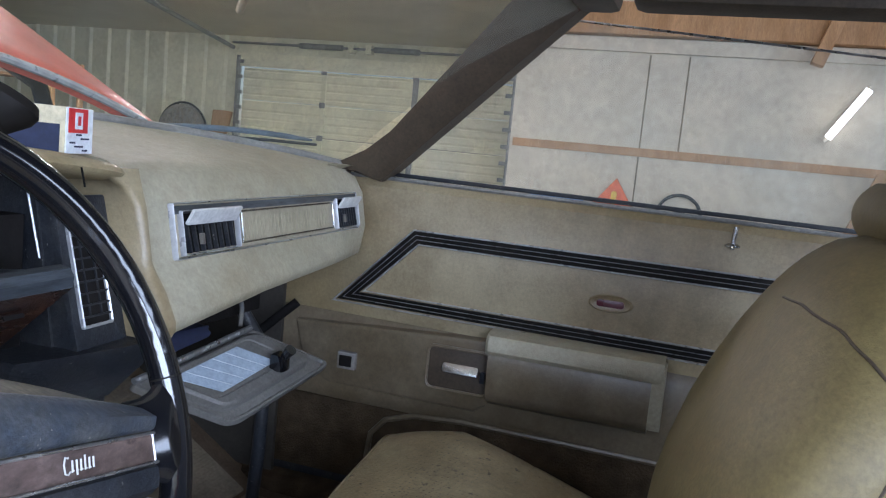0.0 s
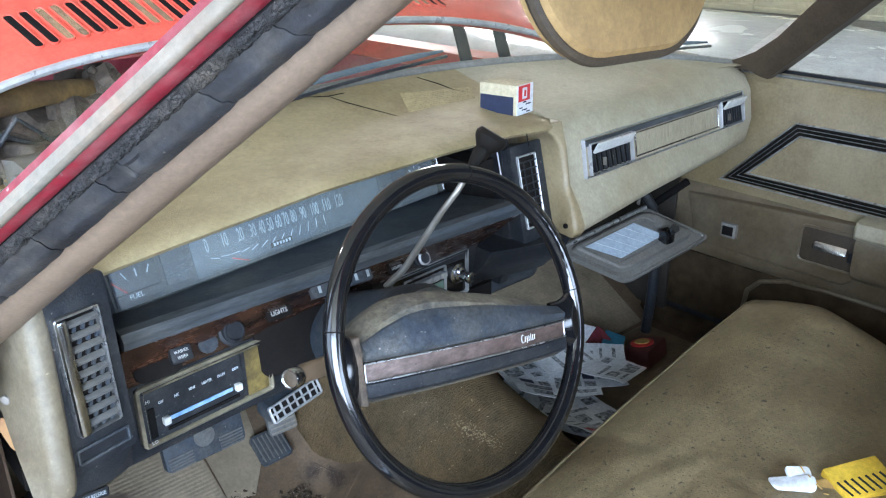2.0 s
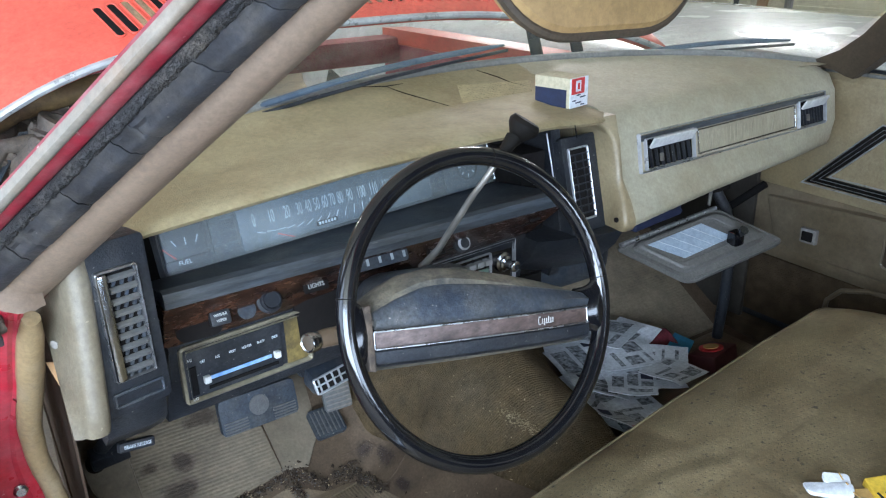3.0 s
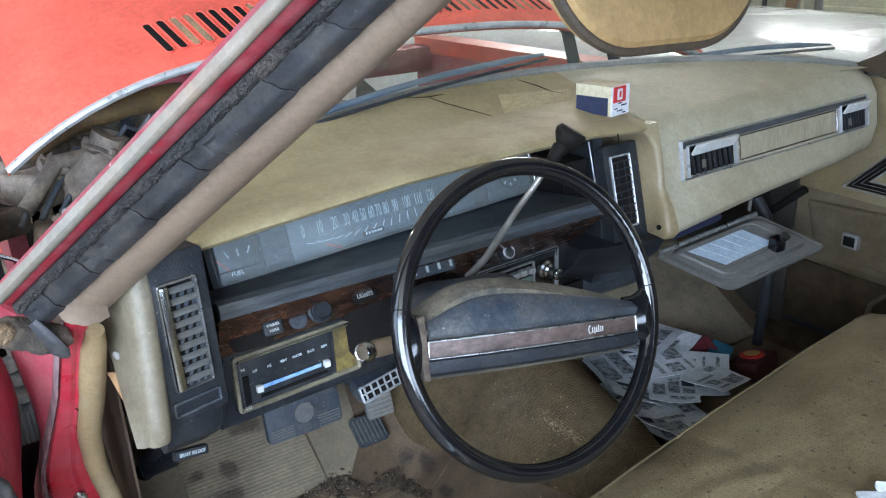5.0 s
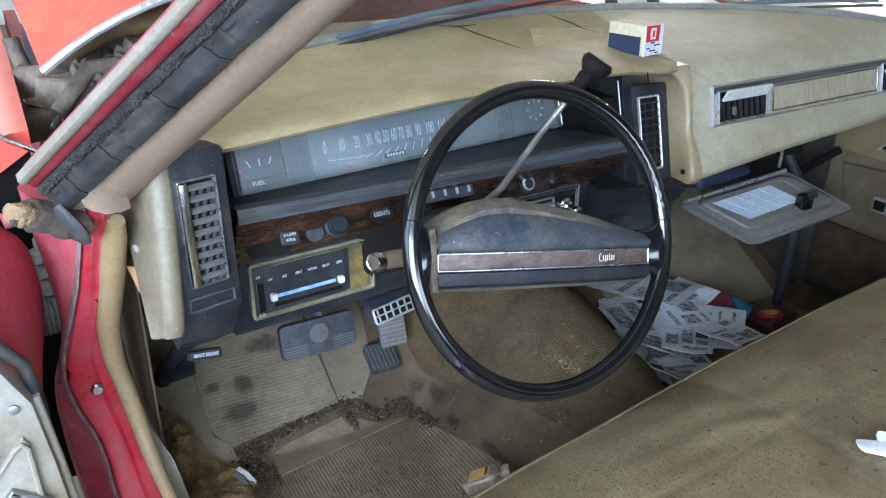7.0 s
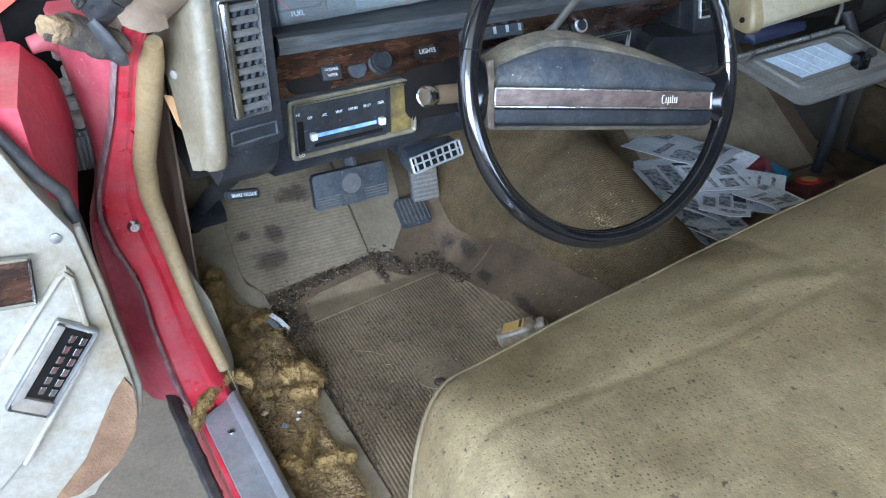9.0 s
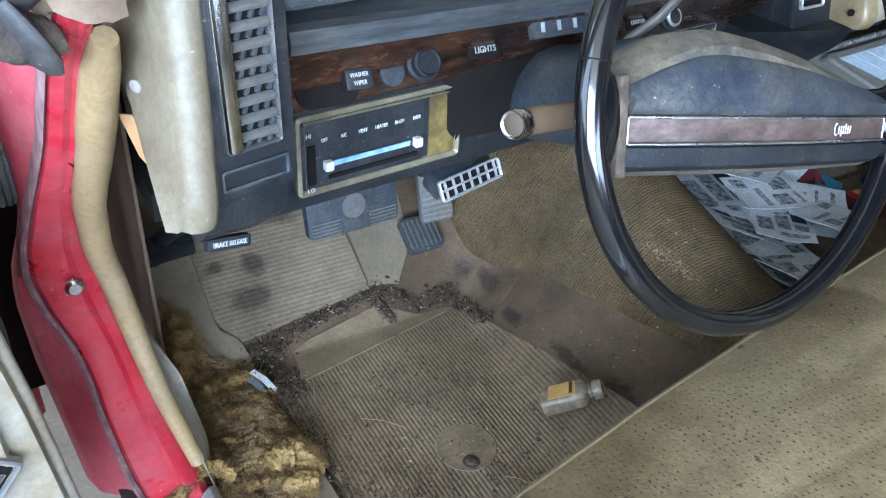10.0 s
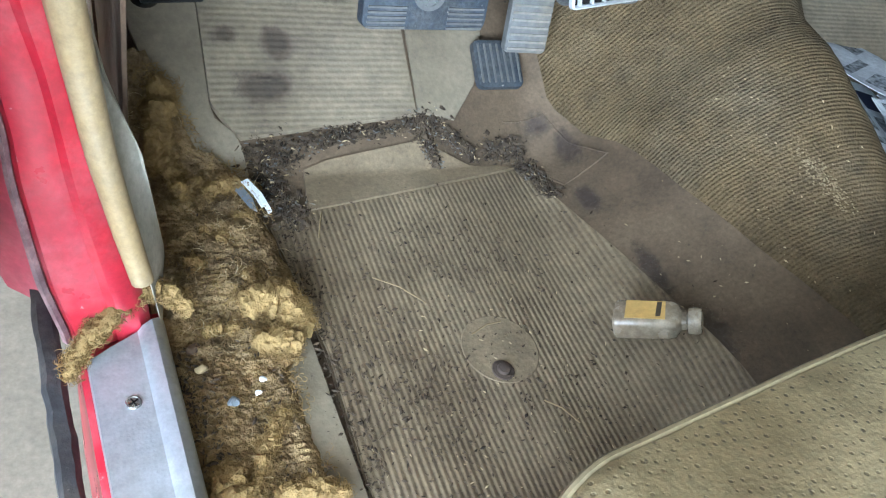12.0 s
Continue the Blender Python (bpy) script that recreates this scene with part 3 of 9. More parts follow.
def lathe(profile, m, n=24, bm=None):
    """A turned form: (radius, height) points about the local z of the matrix m."""
    b = bmesh.new()
    rows = [[b.verts.new(m @ Vector((r * math.cos(t), r * math.sin(t), h))) for t in (2 * math.pi * j / n for j in range(n))] for r, h in profile]
    for a, c in zip(rows, rows[1:]):
        for j in range(n):
            b.faces.new((a[j], a[(j + 1) % n], c[(j + 1) % n], c[j]))
    b.faces.new(rows[0][::-1])
    b.faces.new(rows[-1])
    return b if bm is None else join(bm, b)


def frame3(origin, u, v):
    """A matrix with local x along u, local y near v, local z their normal."""
    u = Vector(u).normalized()
    n = u.cross(Vector(v)).normalized()
    v = n.cross(u)
    return Matrix.Translation(origin) @ Matrix((u, v, n)).transposed().to_4x4()


def rrect(w, h, r, seg=4):
    """The outline of a rectangle with rounded corners, round the origin."""
    out = []
    for cx, cy, a0 in ((w / 2 - r, h / 2 - r, 0), (-w / 2 + r, h / 2 - r, 90), (-w / 2 + r, -h / 2 + r, 180), (w / 2 - r, -h / 2 + r, 270)):
        out += [(cx + r * math.cos(radians(a0 + 90 * k / seg)), cy + r * math.sin(radians(a0 + 90 * k / seg))) for k in range(seg + 1)]
    return out


def ring_frame(m, w, h, r, band, depth, bm=None):
    """A rounded rectangular frame in the local xy of m, with its front at local z = depth."""
    o, i = rrect(w, h, r), rrect(w - 2 * band, h - 2 * band, max(0.001, r - band))
    secs = [[m @ Vector((x, y, 0)) for x, y in o], [m @ Vector((x, y, depth * 0.8)) for x, y in o],
            [m @ Vector((x * 0.5 + a * 0.5, y * 0.5 + c * 0.5, depth)) for (x, y), (a, c) in zip(o, i)],
            [m @ Vector((x, y, depth * 0.7)) for x, y in i], [m @ Vector((x, y, 0)) for x, y in i]]
    return loft(secs, True, False, bm)


def slab(m, w, h, t, r=0.002, bm=None, z=0.0):
    """A rounded plate in the local xy of m, its front at local z = z + t."""
    return plate([m @ Vector((x, y, z + t)) for x, y in rrect(w, h, max(r, 0.0005))], m.to_3x3() @ Vector((0, 0, 1)), t, min(t * 0.4, 0.003), bm)


def lettering(name, text, m, size, mat, parent, label="", depth=0.0006, squeeze=1.0):
    """Raised letters in the local xy of m, centred."""
    cu = bpy.data.curves.new("tmp_text", "FONT")
    cu.body, cu.size, cu.extrude, cu.align_x, cu.align_y = text, size, depth, "CENTER", "CENTER"
    tmp = bpy.data.objects.new("tmp_text", cu)
    me = bpy.data.meshes.new_from_object(tmp)
    bm = bmesh.new()
    bm.from_mesh(me)
    bpy.data.objects.remove(tmp)
    bpy.data.curves.remove(cu)
    bpy.data.meshes.remove(me)
    bmesh.ops.transform(bm, matrix=m @ Matrix.Diagonal((squeeze, 1, 1, 1)), verts=bm.verts)
    return part(name, bm, mat, parent, label, smooth=False)


def rough(bm, amount, scale, seed=0.0):
    """Pushes every point about by smooth noise."""
    for v in bm.verts:
        v.co += amount * noise.noise_vector(v.co * scale + Vector((seed, seed * 0.7, 0)))
    return bm


def lerp(a, b, t):
    return a + (b - a) * t


def curve_at(knots, t):
    """Linear reading of (key, value) knots."""
    for (a, va), (b, vb) in zip(knots, knots[1:]):
        if t <= b:
            return lerp(va, vb, max(0.0, (t - a) / (b - a)))
    return knots[-1][1]


# ---- garage ----
def wall_piece(name, lo, hi, mat, label, bevel=0.0):
    return single(name, box([b - a for a, b in zip(lo, hi)], [(a + b) / 2 for a, b in zip(lo, hi)], bevel=bevel), mat, label, name.split("_")[0], kind="structure", smooth=False)


single("ground", box((120, 120, 0.2), (0, 0, -0.1)), CONCRETE, "grey stained concrete garage floor", "floor", kind="structure", smooth=False)
H = 2.62
wall_piece("wall_east", (6.7, -7.2, 0), (6.85, 2.0, H), WALL, "beige plasterboard partition wall of the garage")
wall_piece("wall_east_over_door", (11.1, 3.02, 2.14), (11.25, 7.82, H), METALWALL, "painted metal panel above the sectional door")
wall_piece("wall_east_south", (11.1, 1.0, 0), (11.25, 3.02, H), METALWALL, "painted metal wall beside the sectional door")
wall_piece("wall_partition_end", (6.85, 0.85, 0), (11.25, 1.0, H), WALL, "plain plasterboard garage wall")
wall_piece("wall_north", (-3.35, 9.0, 0), (7.0, 9.15, H), WALL_WHITE, "white garage wall with a hung banner")
wall_piece("wall_north_side", (6.85, 9.15, 0), (7.0, 14.0, H), WALL, "plain plasterboard garage wall")
wall_piece("wall_north_far", (7.0, 13.85, 0), (11.25, 14.0, H), METALWALL, "painted metal garage wall")
wall_piece("ceiling", (-3.35, -7.2, H), (11.25, 14.0, H + 0.15), CEIL, "pale panelled garage ceiling")
wall_piece("wall_west_south", (-3.35, -7.2, 0), (-3.2, -4.6, H), WALL, "plain plasterboard garage wall")
wall_piece("wall_west_north", (-3.35, 2.7, 0), (-3.2, 9.0, H), WALL, "plain plasterboard garage wall")
wall_piece("wall_west_lintel", (-3.35, -4.6, 2.52), (-3.2, 2.7, H), WALL, "lintel over the open garage doorway")
wall_piece("wall_south_west", (-3.2, -7.2, 0), (-1.8, -7.05, H), WALL, "plain plasterboard garage wall")
wall_piece("wall_south_east", (3.0, -7.2, 0), (6.7, -7.05, H), WALL, "plain plasterboard garage wall")
wall_piece("wall_south_lintel", (-1.8, -7.2, 2.52), (3.0, -7.05, H), WALL, "lintel over the open garage doorway")

# ribbed sheet-metal wall beyond the door
bm = bmesh.new()
sec, y = [], 7.82
while y < 13.85:
    for dy, dx in ((0.0, 0.0), (0.24, 0.0), (0.275, -0.045), (0.345, -0.045), (0.38, 0.0)):
        sec.append((11.1 + dx, min(13.85, y + dy)))
    y += 0.40
loft([[(x, yy, 0.0) for x, yy in sec], [(x, yy, H) for x, yy in sec]], False, False, bm)
ex = bmesh.ops.extrude_face_region(bm, geom=bm.faces[:])
bmesh.ops.translate(bm, vec=(0.06, 0, 0), verts=[v for v in ex["geom"] if isinstance(v, bmesh.types.BMVert)])
single("wall_east_ribbed", bm, METALWALL, "ribbed pale green sheet-metal wall", "wall", kind="structure", smooth=False)

# sectional double door at the far end
gd = thing("door_1", (11.1, 5.4, 0), "closed cream sectional garage door with ribbed panels", "door", kind="structure")
for k in range(4):
    z0 = 0.53 * k
    bm = bmesh.new()
    prof = [(0.0, z0 + 0.006), (-0.014, z0 + 0.024)]
    zz = z0 + 0.07
    while zz < z0 + 0.46:
        prof += [(-0.014, zz), (-0.002, zz + 0.014), (-0.002, zz + 0.030), (-0.014, zz + 0.044)]
        zz += 0.13
    prof += [(-0.014, z0 + 0.505), (0.0, z0 + 0.524), (0.04, z0 + 0.524), (0.04, z0 + 0.006)]
    loft([[(11.13 + x, 3.10, z) for x, z in prof], [(11.13 + x, 7.74, z) for x, z in prof]], True, True, bm)
    part("door_section", bm, GDOOR, gd, smooth=False)
    for yy in (4.66, 6.24):
        part("stile", box((0.025, 0.09, 0.50), (11.108, yy, z0 + 0.265), bevel=0.004), STEEL if yy < 5 else GDOOR, gd)
        part("hinge_plate", box((0.02, 0.10, 0.09), (11.09, yy, z0 + 0.53), bevel=0.004), STEEL, gd)
for yy in (3.07, 7.80):
    tr = part("track", box((0.09, 0.05, 2.30), (11.05, yy, 1.15), bevel=0.006), STEEL, gd, "grey steel guide track")
    for k in range(9):
        part("roller_bracket", box((0.03, 0.13, 0.06), (11.0, yy + (0.05 if yy < 5 else -0.05), 0.2 + 0.25 * k), bevel=0.004), STEEL, tr)
part("spring_bar", tube([(10.98, 2.95, 2.50), (10.98, 7.9, 2.50)], 0.02), STEEL, gd, "grey steel spring bar")
for yy in (4.6, 5.9):
    part("spring", tube([(10.98, yy, 2.50), (10.98, yy + 0.75, 2.50)], 0.045), STEEL, gd)
for yy in (5.45, 5.75):
    part("bracket", box((0.12, 0.10, 0.14), (11.02, yy, 2.50), bevel=0.01), GDOOR, gd)
part("header_board", box((0.05, 4.9, 0.22), (11.07, 5.42, 2.24), bevel=0.004), GDOOR, gd)

# wood rail, seams and things on the east wall
single("trim_wood_rail", box((0.02, 3.9, 0.075), (6.688, 0.02, 1.20), bevel=0.003), PLY, "bare wood rail across the beige wall", "trim", kind="structure")
for yy, z0, z1 in ((0.81, 0.70, 2.06), (0.475, 1.22, 2.06)):
    single("trim_wall_seam", box((0.006, 0.014, z1 - z0), (6.697, yy, (z0 + z1) / 2), bevel=0.002), SEAM, "dark seam between two wall panels", "trim", kind="structure")
single("trim_upper_beam", box((0.16, 8.8, 0.28), (6.61, -2.4, 2.34), bevel=0.01), PLY, "bare wooden roof beam along the wall", "beam", kind="structure")
single("trim_lower_plate", box((0.05, 8.8, 0.12), (6.67, -2.4, 2.13), bevel=0.006), WALL, "pale board under the wooden beam", "beam", kind="structure")
for yy in (-0.6, -1.25):
    single("trim_wood_post", box((0.14, 0.1, 0.6), (6.46, yy, 2.30), rot=Matrix.Rotation(0.3, 3, "X"), bevel=0.006), PLY, "bare wooden roof brace", "beam", kind="structure")


def wall_wheel(at, facing, r, mat, label):
    t = thing("steering_wheel", at, label, "steering wheel", group="steering wheels hung on the walls")
    m = frame3(at, Vector((0, 0, 1)).cross(Vector(facing)), (0, 0, 1))
    part("rim", tube([m @ Vector((r * math.cos(a), r * math.sin(a), 0.03)) for a in (2 * math.pi * k / 40 for k in range(40))], 0.015, 8, True), mat, t)
    for a in (-0.25, math.pi + 0.25, -1.57):
        part("spoke", tube([m @ Vector((0, -0.02, 0.02)), m @ Vector((r * math.cos(a), r * math.sin(a), 0.03))], [0.035, 0.018], 8, flat=0.4), mat, t)
    part("hub", lathe([(0.075, 0.0), (0.075, 0.04), (0.05, 0.055)], m @ Matrix.Translation((0, -0.02, 0)), 20), mat, t)
    return t


wall_wheel((6.69, 0.402, 0.675), (-1, 0, 0), 0.185, BLACK, "black spare steering wheel hung on the beige wall")
wall_wheel((4.0, 8.99, 1.06), (0, -1, 0), 0.2, BLACK, "black spare steering wheel hung on the white wall")

m = frame3((6.68, 0.99, 0.755), (0, -1, 0), (0, 0, 1))
tri = thing("warning_triangle", (6.68, 0.99, 0.67), "orange triangular warning sign on the beige wall", "sign")
part("panel", plate([m @ Vector(p) for p in ((-0.2, -0.08, 0.01), (0.2, -0.08, 0.01), (0.02, 0.2, 0.01))], (-1, 0, 0), 0.01, 0.003), material("orange_sign", (0.75, 0.13, 0.03), rough=0.5), tri)
part("print_mark", slab(m @ Matrix.Translation((0.01, 0.02, 0.012)), 0.05, 0.12, 0.004, 0.02), YELLOW, tri)
single("wall_sign", box((0.02, 0.5, 0.07), (6.68, 1.5, 0.70), bevel=0.003), BLUEPRINT, "narrow white sign strip on the beige wall", "sign")

# banner on the north wall: cloth with plain pale shapes
ban = thing("banner", (5.3, 8.98, 0.5), "creased black cloth banner with pale shapes", "banner")
bm = bmesh.new()
secs = []
for i in range(33):
    x = 4.1 + 2.55 * i / 32
    secs.append([(x, 8.94 + 0.02 * math.sin(i * 1.1) + 0.03 * noise.noise((x * 2, z * 3, 0)), z + 0.03 * math.sin(i * 0.35)) for z in (0.55, 0.7, 0.85, 1.0, 1.15, 1.3, 1.45)])
loft(secs, False, False, bm)
ex = bmesh.ops.extrude_face_region(bm, geom=bm.faces[:])
bmesh.ops.translate(bm, vec=(0, 0.006, 0), verts=[v for v in ex["geom"] if isinstance(v, bmesh.types.BMVert)])
part("cloth", bm, BANNER, ban)
bm = plate([(4.55, 8.9, 0.93), (4.75, 8.9, 1.02), (4.85, 8.9, 1.18), (4.75, 8.9, 1.34), (4.55, 8.9, 1.42), (4.68, 8.9, 1.17)], (0, -1, 0), 0.006)
part("print_shape", bm, WHITEPAPER, ban)
for x0, x1, z0, z1 in ((5.0, 5.18, 1.02, 1.30), (5.22, 5.85, 1.03, 1.17)):
    part("print_shape", plate([(x0, 8.9, z0), (x1, 8.9, z0 + 0.03), (x1 + 0.03, 8.9, z1), (x0 + 0.03, 8.9, z1 - 0.02)], (0, -1, 0), 0.006), WHITEPAPER, ban)
single("trim_north_beam", box((9.8, 0.1, 0.14), (1.8, 8.95, 1.62), bevel=0.006), PLY, "wooden shelf board along the white wall", "shelf", kind="structure")
single("wall_poster", box((0.42, 0.01, 0.6), (3.3, 8.99, 1.2)), YELLOW, "brown paper pattern pinned to the white wall", "poster")
single("hanging_bag", rough(box((0.3, 0.12, 0.55), (3.35, 8.9, 0.85), bevel=0.05, seg=3), 0.03, 6), DULLGREY, "grey bag hanging on the white wall", "bag")

# clutter against the ribbed wall
shelf = thing("workshop_shelf", (6.2, 7.3, 0), "cluttered steel and wood workshop shelf", "shelf")
for zz in (0.35, 0.78, 1.42):
    part("board", box((0.45, 1.5, 0.03), (6.35, 7.6, zz), bevel=0.004), PLY, shelf)
for x in (6.15, 6.55):
    for yy in (6.88, 8.3):
        part("post", box((0.05, 0.05, 1.6), (x, yy, 0.8), bevel=0.004), PLY, shelf)
random.seed(4)
for k in range(16):
    yy, zz = 6.95 + random.random() * 1.25, (0.365, 0.795)[k % 2]
    s = (0.12 + 0.14 * random.random(), 0.10 + 0.14 * random.random(), 0.1 + 0.22 * random.random())
    single("storage_box", box(s, (6.33, yy, zz + s[2] / 2), Matrix.Rotation(random.random() * 0.3, 3, "Z"), 0.01), random.choice([DULLGREY, YELLOWJUNK, BLACK_DUSTY, CARD, WALL, REDMARK]), "small dusty workshop box on the shelf", "box", group="boxes on the workshop shelf")
fan = thing("shop_fan", (10.7, 8.52, 0.0), "round grey workshop fan against the ribbed wall", "fan")
mf = frame3((10.7, 8.52, 0.97), (0, -1, 0), (0, 0, 1)) @ Matrix.Scale(1.45, 4)
part("cage", lathe([(0.30, 0.0), (0.31, 0.03), (0.30, 0.10), (0.22, 0.13), (0.05, 0.15)], mf, 28), DULLGREY, fan)
part("ring", tube([mf @ Vector((0.32 * math.cos(a), 0.32 * math.sin(a), 0.06)) for a in (2 * math.pi * k / 36 for k in range(36))], 0.018, 8, True), BLACK, fan)
part("stand", tube([(10.72, 8.52, 0.0), (10.72, 8.52, 0.9)], 0.04), BLACK, fan)
for k in range(4):
    single("leaning_board", box((0.04, 0.12, 1.35), (10.85, 7.95 - 0.0 * k + 0.05 * k, 0.70), Matrix.Rotation(0.12 - 0.05 * k, 3, "X") @ Matrix.Rotation(0.16, 3, "Y"), 0.004), PLY, "bare wooden board leaning on the ribbed wall", "board", group="leaning boards")
single("leaning_plank", box((0.04, 0.18, 1.2), (6.45, -0.95, 0.6), Matrix.Rotation(0.35, 3, "X"), 0.005), PLY, "pale plank leaning on the beige wall", "board")
single("blue_post", box((0.08, 0.08, 2.6), (6.3, -1.25, 1.30), bevel=0.01), CYAN, "blue steel post by the beige wall", "post", kind="structure")


# lit tube lamp fixed aslant on the beige wall
wl_a, wl_b = Vector((6.55, -0.685, 1.452)), Vector((6.55, -0.935, 1.855))
wlm = thing("wall_lamp", (6.61, -0.81, 1.65), "lit white fluorescent lamp fixed aslant on the beige wall", "lamp")
part("tube", tube([wl_a, wl_b], 0.030, 12), TUBE_SMALL, wlm)
part("housing", tube([wl_a + Vector((0.06, 0.02, -0.03)), wl_b + Vector((0.06, -0.02, 0.03))], 0.026, 8, flat=0.5), WALL, wlm)
part("bracket", box((0.14, 0.05, 0.05), (6.655, -0.81, 1.65), bevel=0.005), STEEL, wlm)

# unseen lamps added under the ceiling to brighten garage and car; conduit
for x, yy in ((3.6, 5.4), (-1.6, 4.6), (6.2, 4.5), (5.0, 6.9), (2.3, 3.4)):
    lamp = thing("unseen_fill_lamp", (x, yy, H), "added unseen ceiling lamp that brightens the garage", "lamp", group="ceiling lamps")
    part("housing", box((0.16, 1.3, 0.06), (x, yy, H - 0.03), bevel=0.01), WHITECAR, lamp)
    for dx in (-0.04, 0.04):
        part("tube", tube([(x + dx, yy - 0.6, H - 0.075), (x + dx, yy + 0.6, H - 0.075)], 0.016, 10), TUBE, lamp)
single("conduit", tube([(4.6, 5.6, H - 0.05), (7.6, 6.9, 2.52), (11.0, 7.9, 2.42)], 0.035), STEEL, "grey pipe running down to the door track", "pipe")
single("roof_strut", tube([(6.0, 4.4, H - 0.03), (7.6, 5.6, 2.44)], 0.05), WALL, "pale round roof strut under the ceiling", "strut")

# white car parked alongside
wc = thing("parked_car", (2.1, 3.0, 0), "white car parked beside, seen through the windscreen", "car")
secs = []
for y, zt, w in ((0.75, 0.60, 0.66), (0.82, 0.75, 0.78), (1.0, 0.83, 0.84), (1.6, 0.88, 0.86), (2.6, 0.895, 0.87), (3.6, 0.895, 0.87), (4.6, 0.87, 0.85), (4.9, 0.66, 0.75)):
    secs.append([(2.1 + w * sx, y, z) for sx, z in ((-1, 0.35), (-1.02, 0.6), (-0.99, zt - 0.12), (-0.93, zt - 0.04), (-0.80, zt), (-0.45, zt + 0.025), (0.0, zt + 0.035), (0.45, zt + 0.025), (0.80, zt), (0.93, zt - 0.04), (0.99, zt - 0.12), (1.02, 0.6), (1, 0.35))])
part("body", loft(secs), WHITECAR, wc)
for yy in (1.45, 4.0):
    for x in (1.33, 2.87):
        wh = part("wheel", lathe([(0.20, -0.1), (0.31, -0.1), (0.33, -0.06), (0.33, 0.06), (0.31, 0.1), (0.20, 0.1)], Matrix.Translation((x, yy, 0.33)) @ Matrix.Rotation(radians(90), 4, "Y"), 28), BLACK, wc)
        part("rim", lathe([(0.19, -0.08), (0.19, 0.08), (0.05, 0.09)], Matrix.Translation((x, yy, 0.33)) @ Matrix.Rotation(radians(90), 4, "Y"), 20), CHROME, wh)
part("headlight", box((0.3, 0.04, 0.14), (1.6, 0.78, 0.68), bevel=0.02), CHROME, wc)
part("headlight", box((0.3, 0.04, 0.14), (2.6, 0.78, 0.68), bevel=0.02), CHROME, wc)
part("wing_mirror", box((0.05, 0.13, 0.10), (1.26, 2.9, 0.95), bevel=0.02), WHITECAR, wc)


# ---- car shell ----
body = thing("car_body", (0, 0.8, 0.15), "worn red car shell with open driver's doorway", "car")


def floor_z(x, y):
    """Height of the floor pan: flat well, rising toe board, tunnel in the middle."""
    z = 0.292
    if y > 1.02:
        z += (y - 1.02) * 0.62
    t = max(0.0, min(1.0, (y - 0.70) / 0.38))
    wide = 0.36 - 0.08 * t if x < -0.03 else 0.27 - 0.03 * t
    rise = curve_at([(0.45, 0.095), (0.60, 0.112), (0.76, 0.150), (0.87, 0.190), (0.954, 0.220), (1.08, 0.232)], y)
    z += rise * max(0.0, 1 - ((x + 0.03) / wide) ** 2) ** 2.1
    return z


def patch(x0, x1, y0, y1, nx, ny, lift=0.0, thick=0.004, fn=None, jag=0.0):
    """A sheet that lies on the floor pan."""
    rows = []
    for i in range(nx + 1):
        x = lerp(x0, x1, i / nx)
        row = []
        for j in range(ny + 1):
            y = lerp(y0, y1, j / ny)
            xx, yy = (x, y) if fn is None else fn(i / nx, j / ny)
            row.append((xx, yy, floor_z(xx, yy) + lift + jag * noise.noise((xx * 14, yy * 14, 1))))
        rows.append(row)
    low = [[(a, b, c - thick) for a, b, c in r] for r in rows]
    bm = bmesh.new()
    loft(rows, False, False, bm)
    loft([r[::-1] for r in low], False, False, bm)
    edge_t = rows[0] + [r[-1] for r in rows[1:]] + rows[-1][-2::-1] + [r[0] for r in rows[-2:0:-1]]
    loft([edge_t + edge_t[:1], [(a, b, c - thick) for a, b, c in edge_t + edge_t[:1]]], False, False, bm)
    bmesh.ops.remove_doubles(bm, verts=bm.verts, dist=1e-5)
    return bm


part("floor_pan", patch(-0.79, 0.80, -0.75, 1.42, 54, 50, 0.0, 0.02), FLOORBARE, body, "dirty brown floor pan")
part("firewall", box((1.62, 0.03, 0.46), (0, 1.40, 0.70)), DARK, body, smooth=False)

# doorway edge on the driver's side: forward dog-leg down to the sill
EDGE = [(0.715, 0.935), (0.755, 0.88), (0.80, 0.80), (0.835, 0.74), (0.865, 0.67), (0.875, 0.62), (0.868, 0.56), (0.852, 0.50), (0.835, 0.44), (0.822, 0.38), (0.815, 0.33)]


INNER = [(0.935, -0.815), (0.88, -0.822), (0.80, -0.830), (0.74, -0.839), (0.67, -0.838), (0.62, -0.829), (0.56, -0.821), (0.50, -0.812), (0.44, -0.799), (0.38, -0.785), (0.33, -0.776)][::-1]
OUTER = [(0.935, -0.842), (0.90, -0.848), (0.81, -0.861), (0.77, -0.870), (0.727, -0.881), (0.684, -0.893), (0.64, -0.897), (0.60, -0.890), (0.55, -0.873), (0.51, -0.867), (0.476, -0.866), (0.39, -0.855), (0.33, -0.841)][::-1]


def pillar(name, across, mat, label):
    """A strip of the hinge pillar; across: (share from inner to outer edge, outward lift) pairs."""
    secs = []
    for i in range(41):
        z = lerp(0.935, 0.325, i / 40)
        y = curve_at([(b, a) for a, b in EDGE[::-1]], z)
        x0, x1 = curve_at(INNER, z), curve_at(OUTER, z)
        secs.append([(lerp(x0, x1, k), y - o, z) for k, o in across])
    return part(name, loft(secs), mat, body, label)


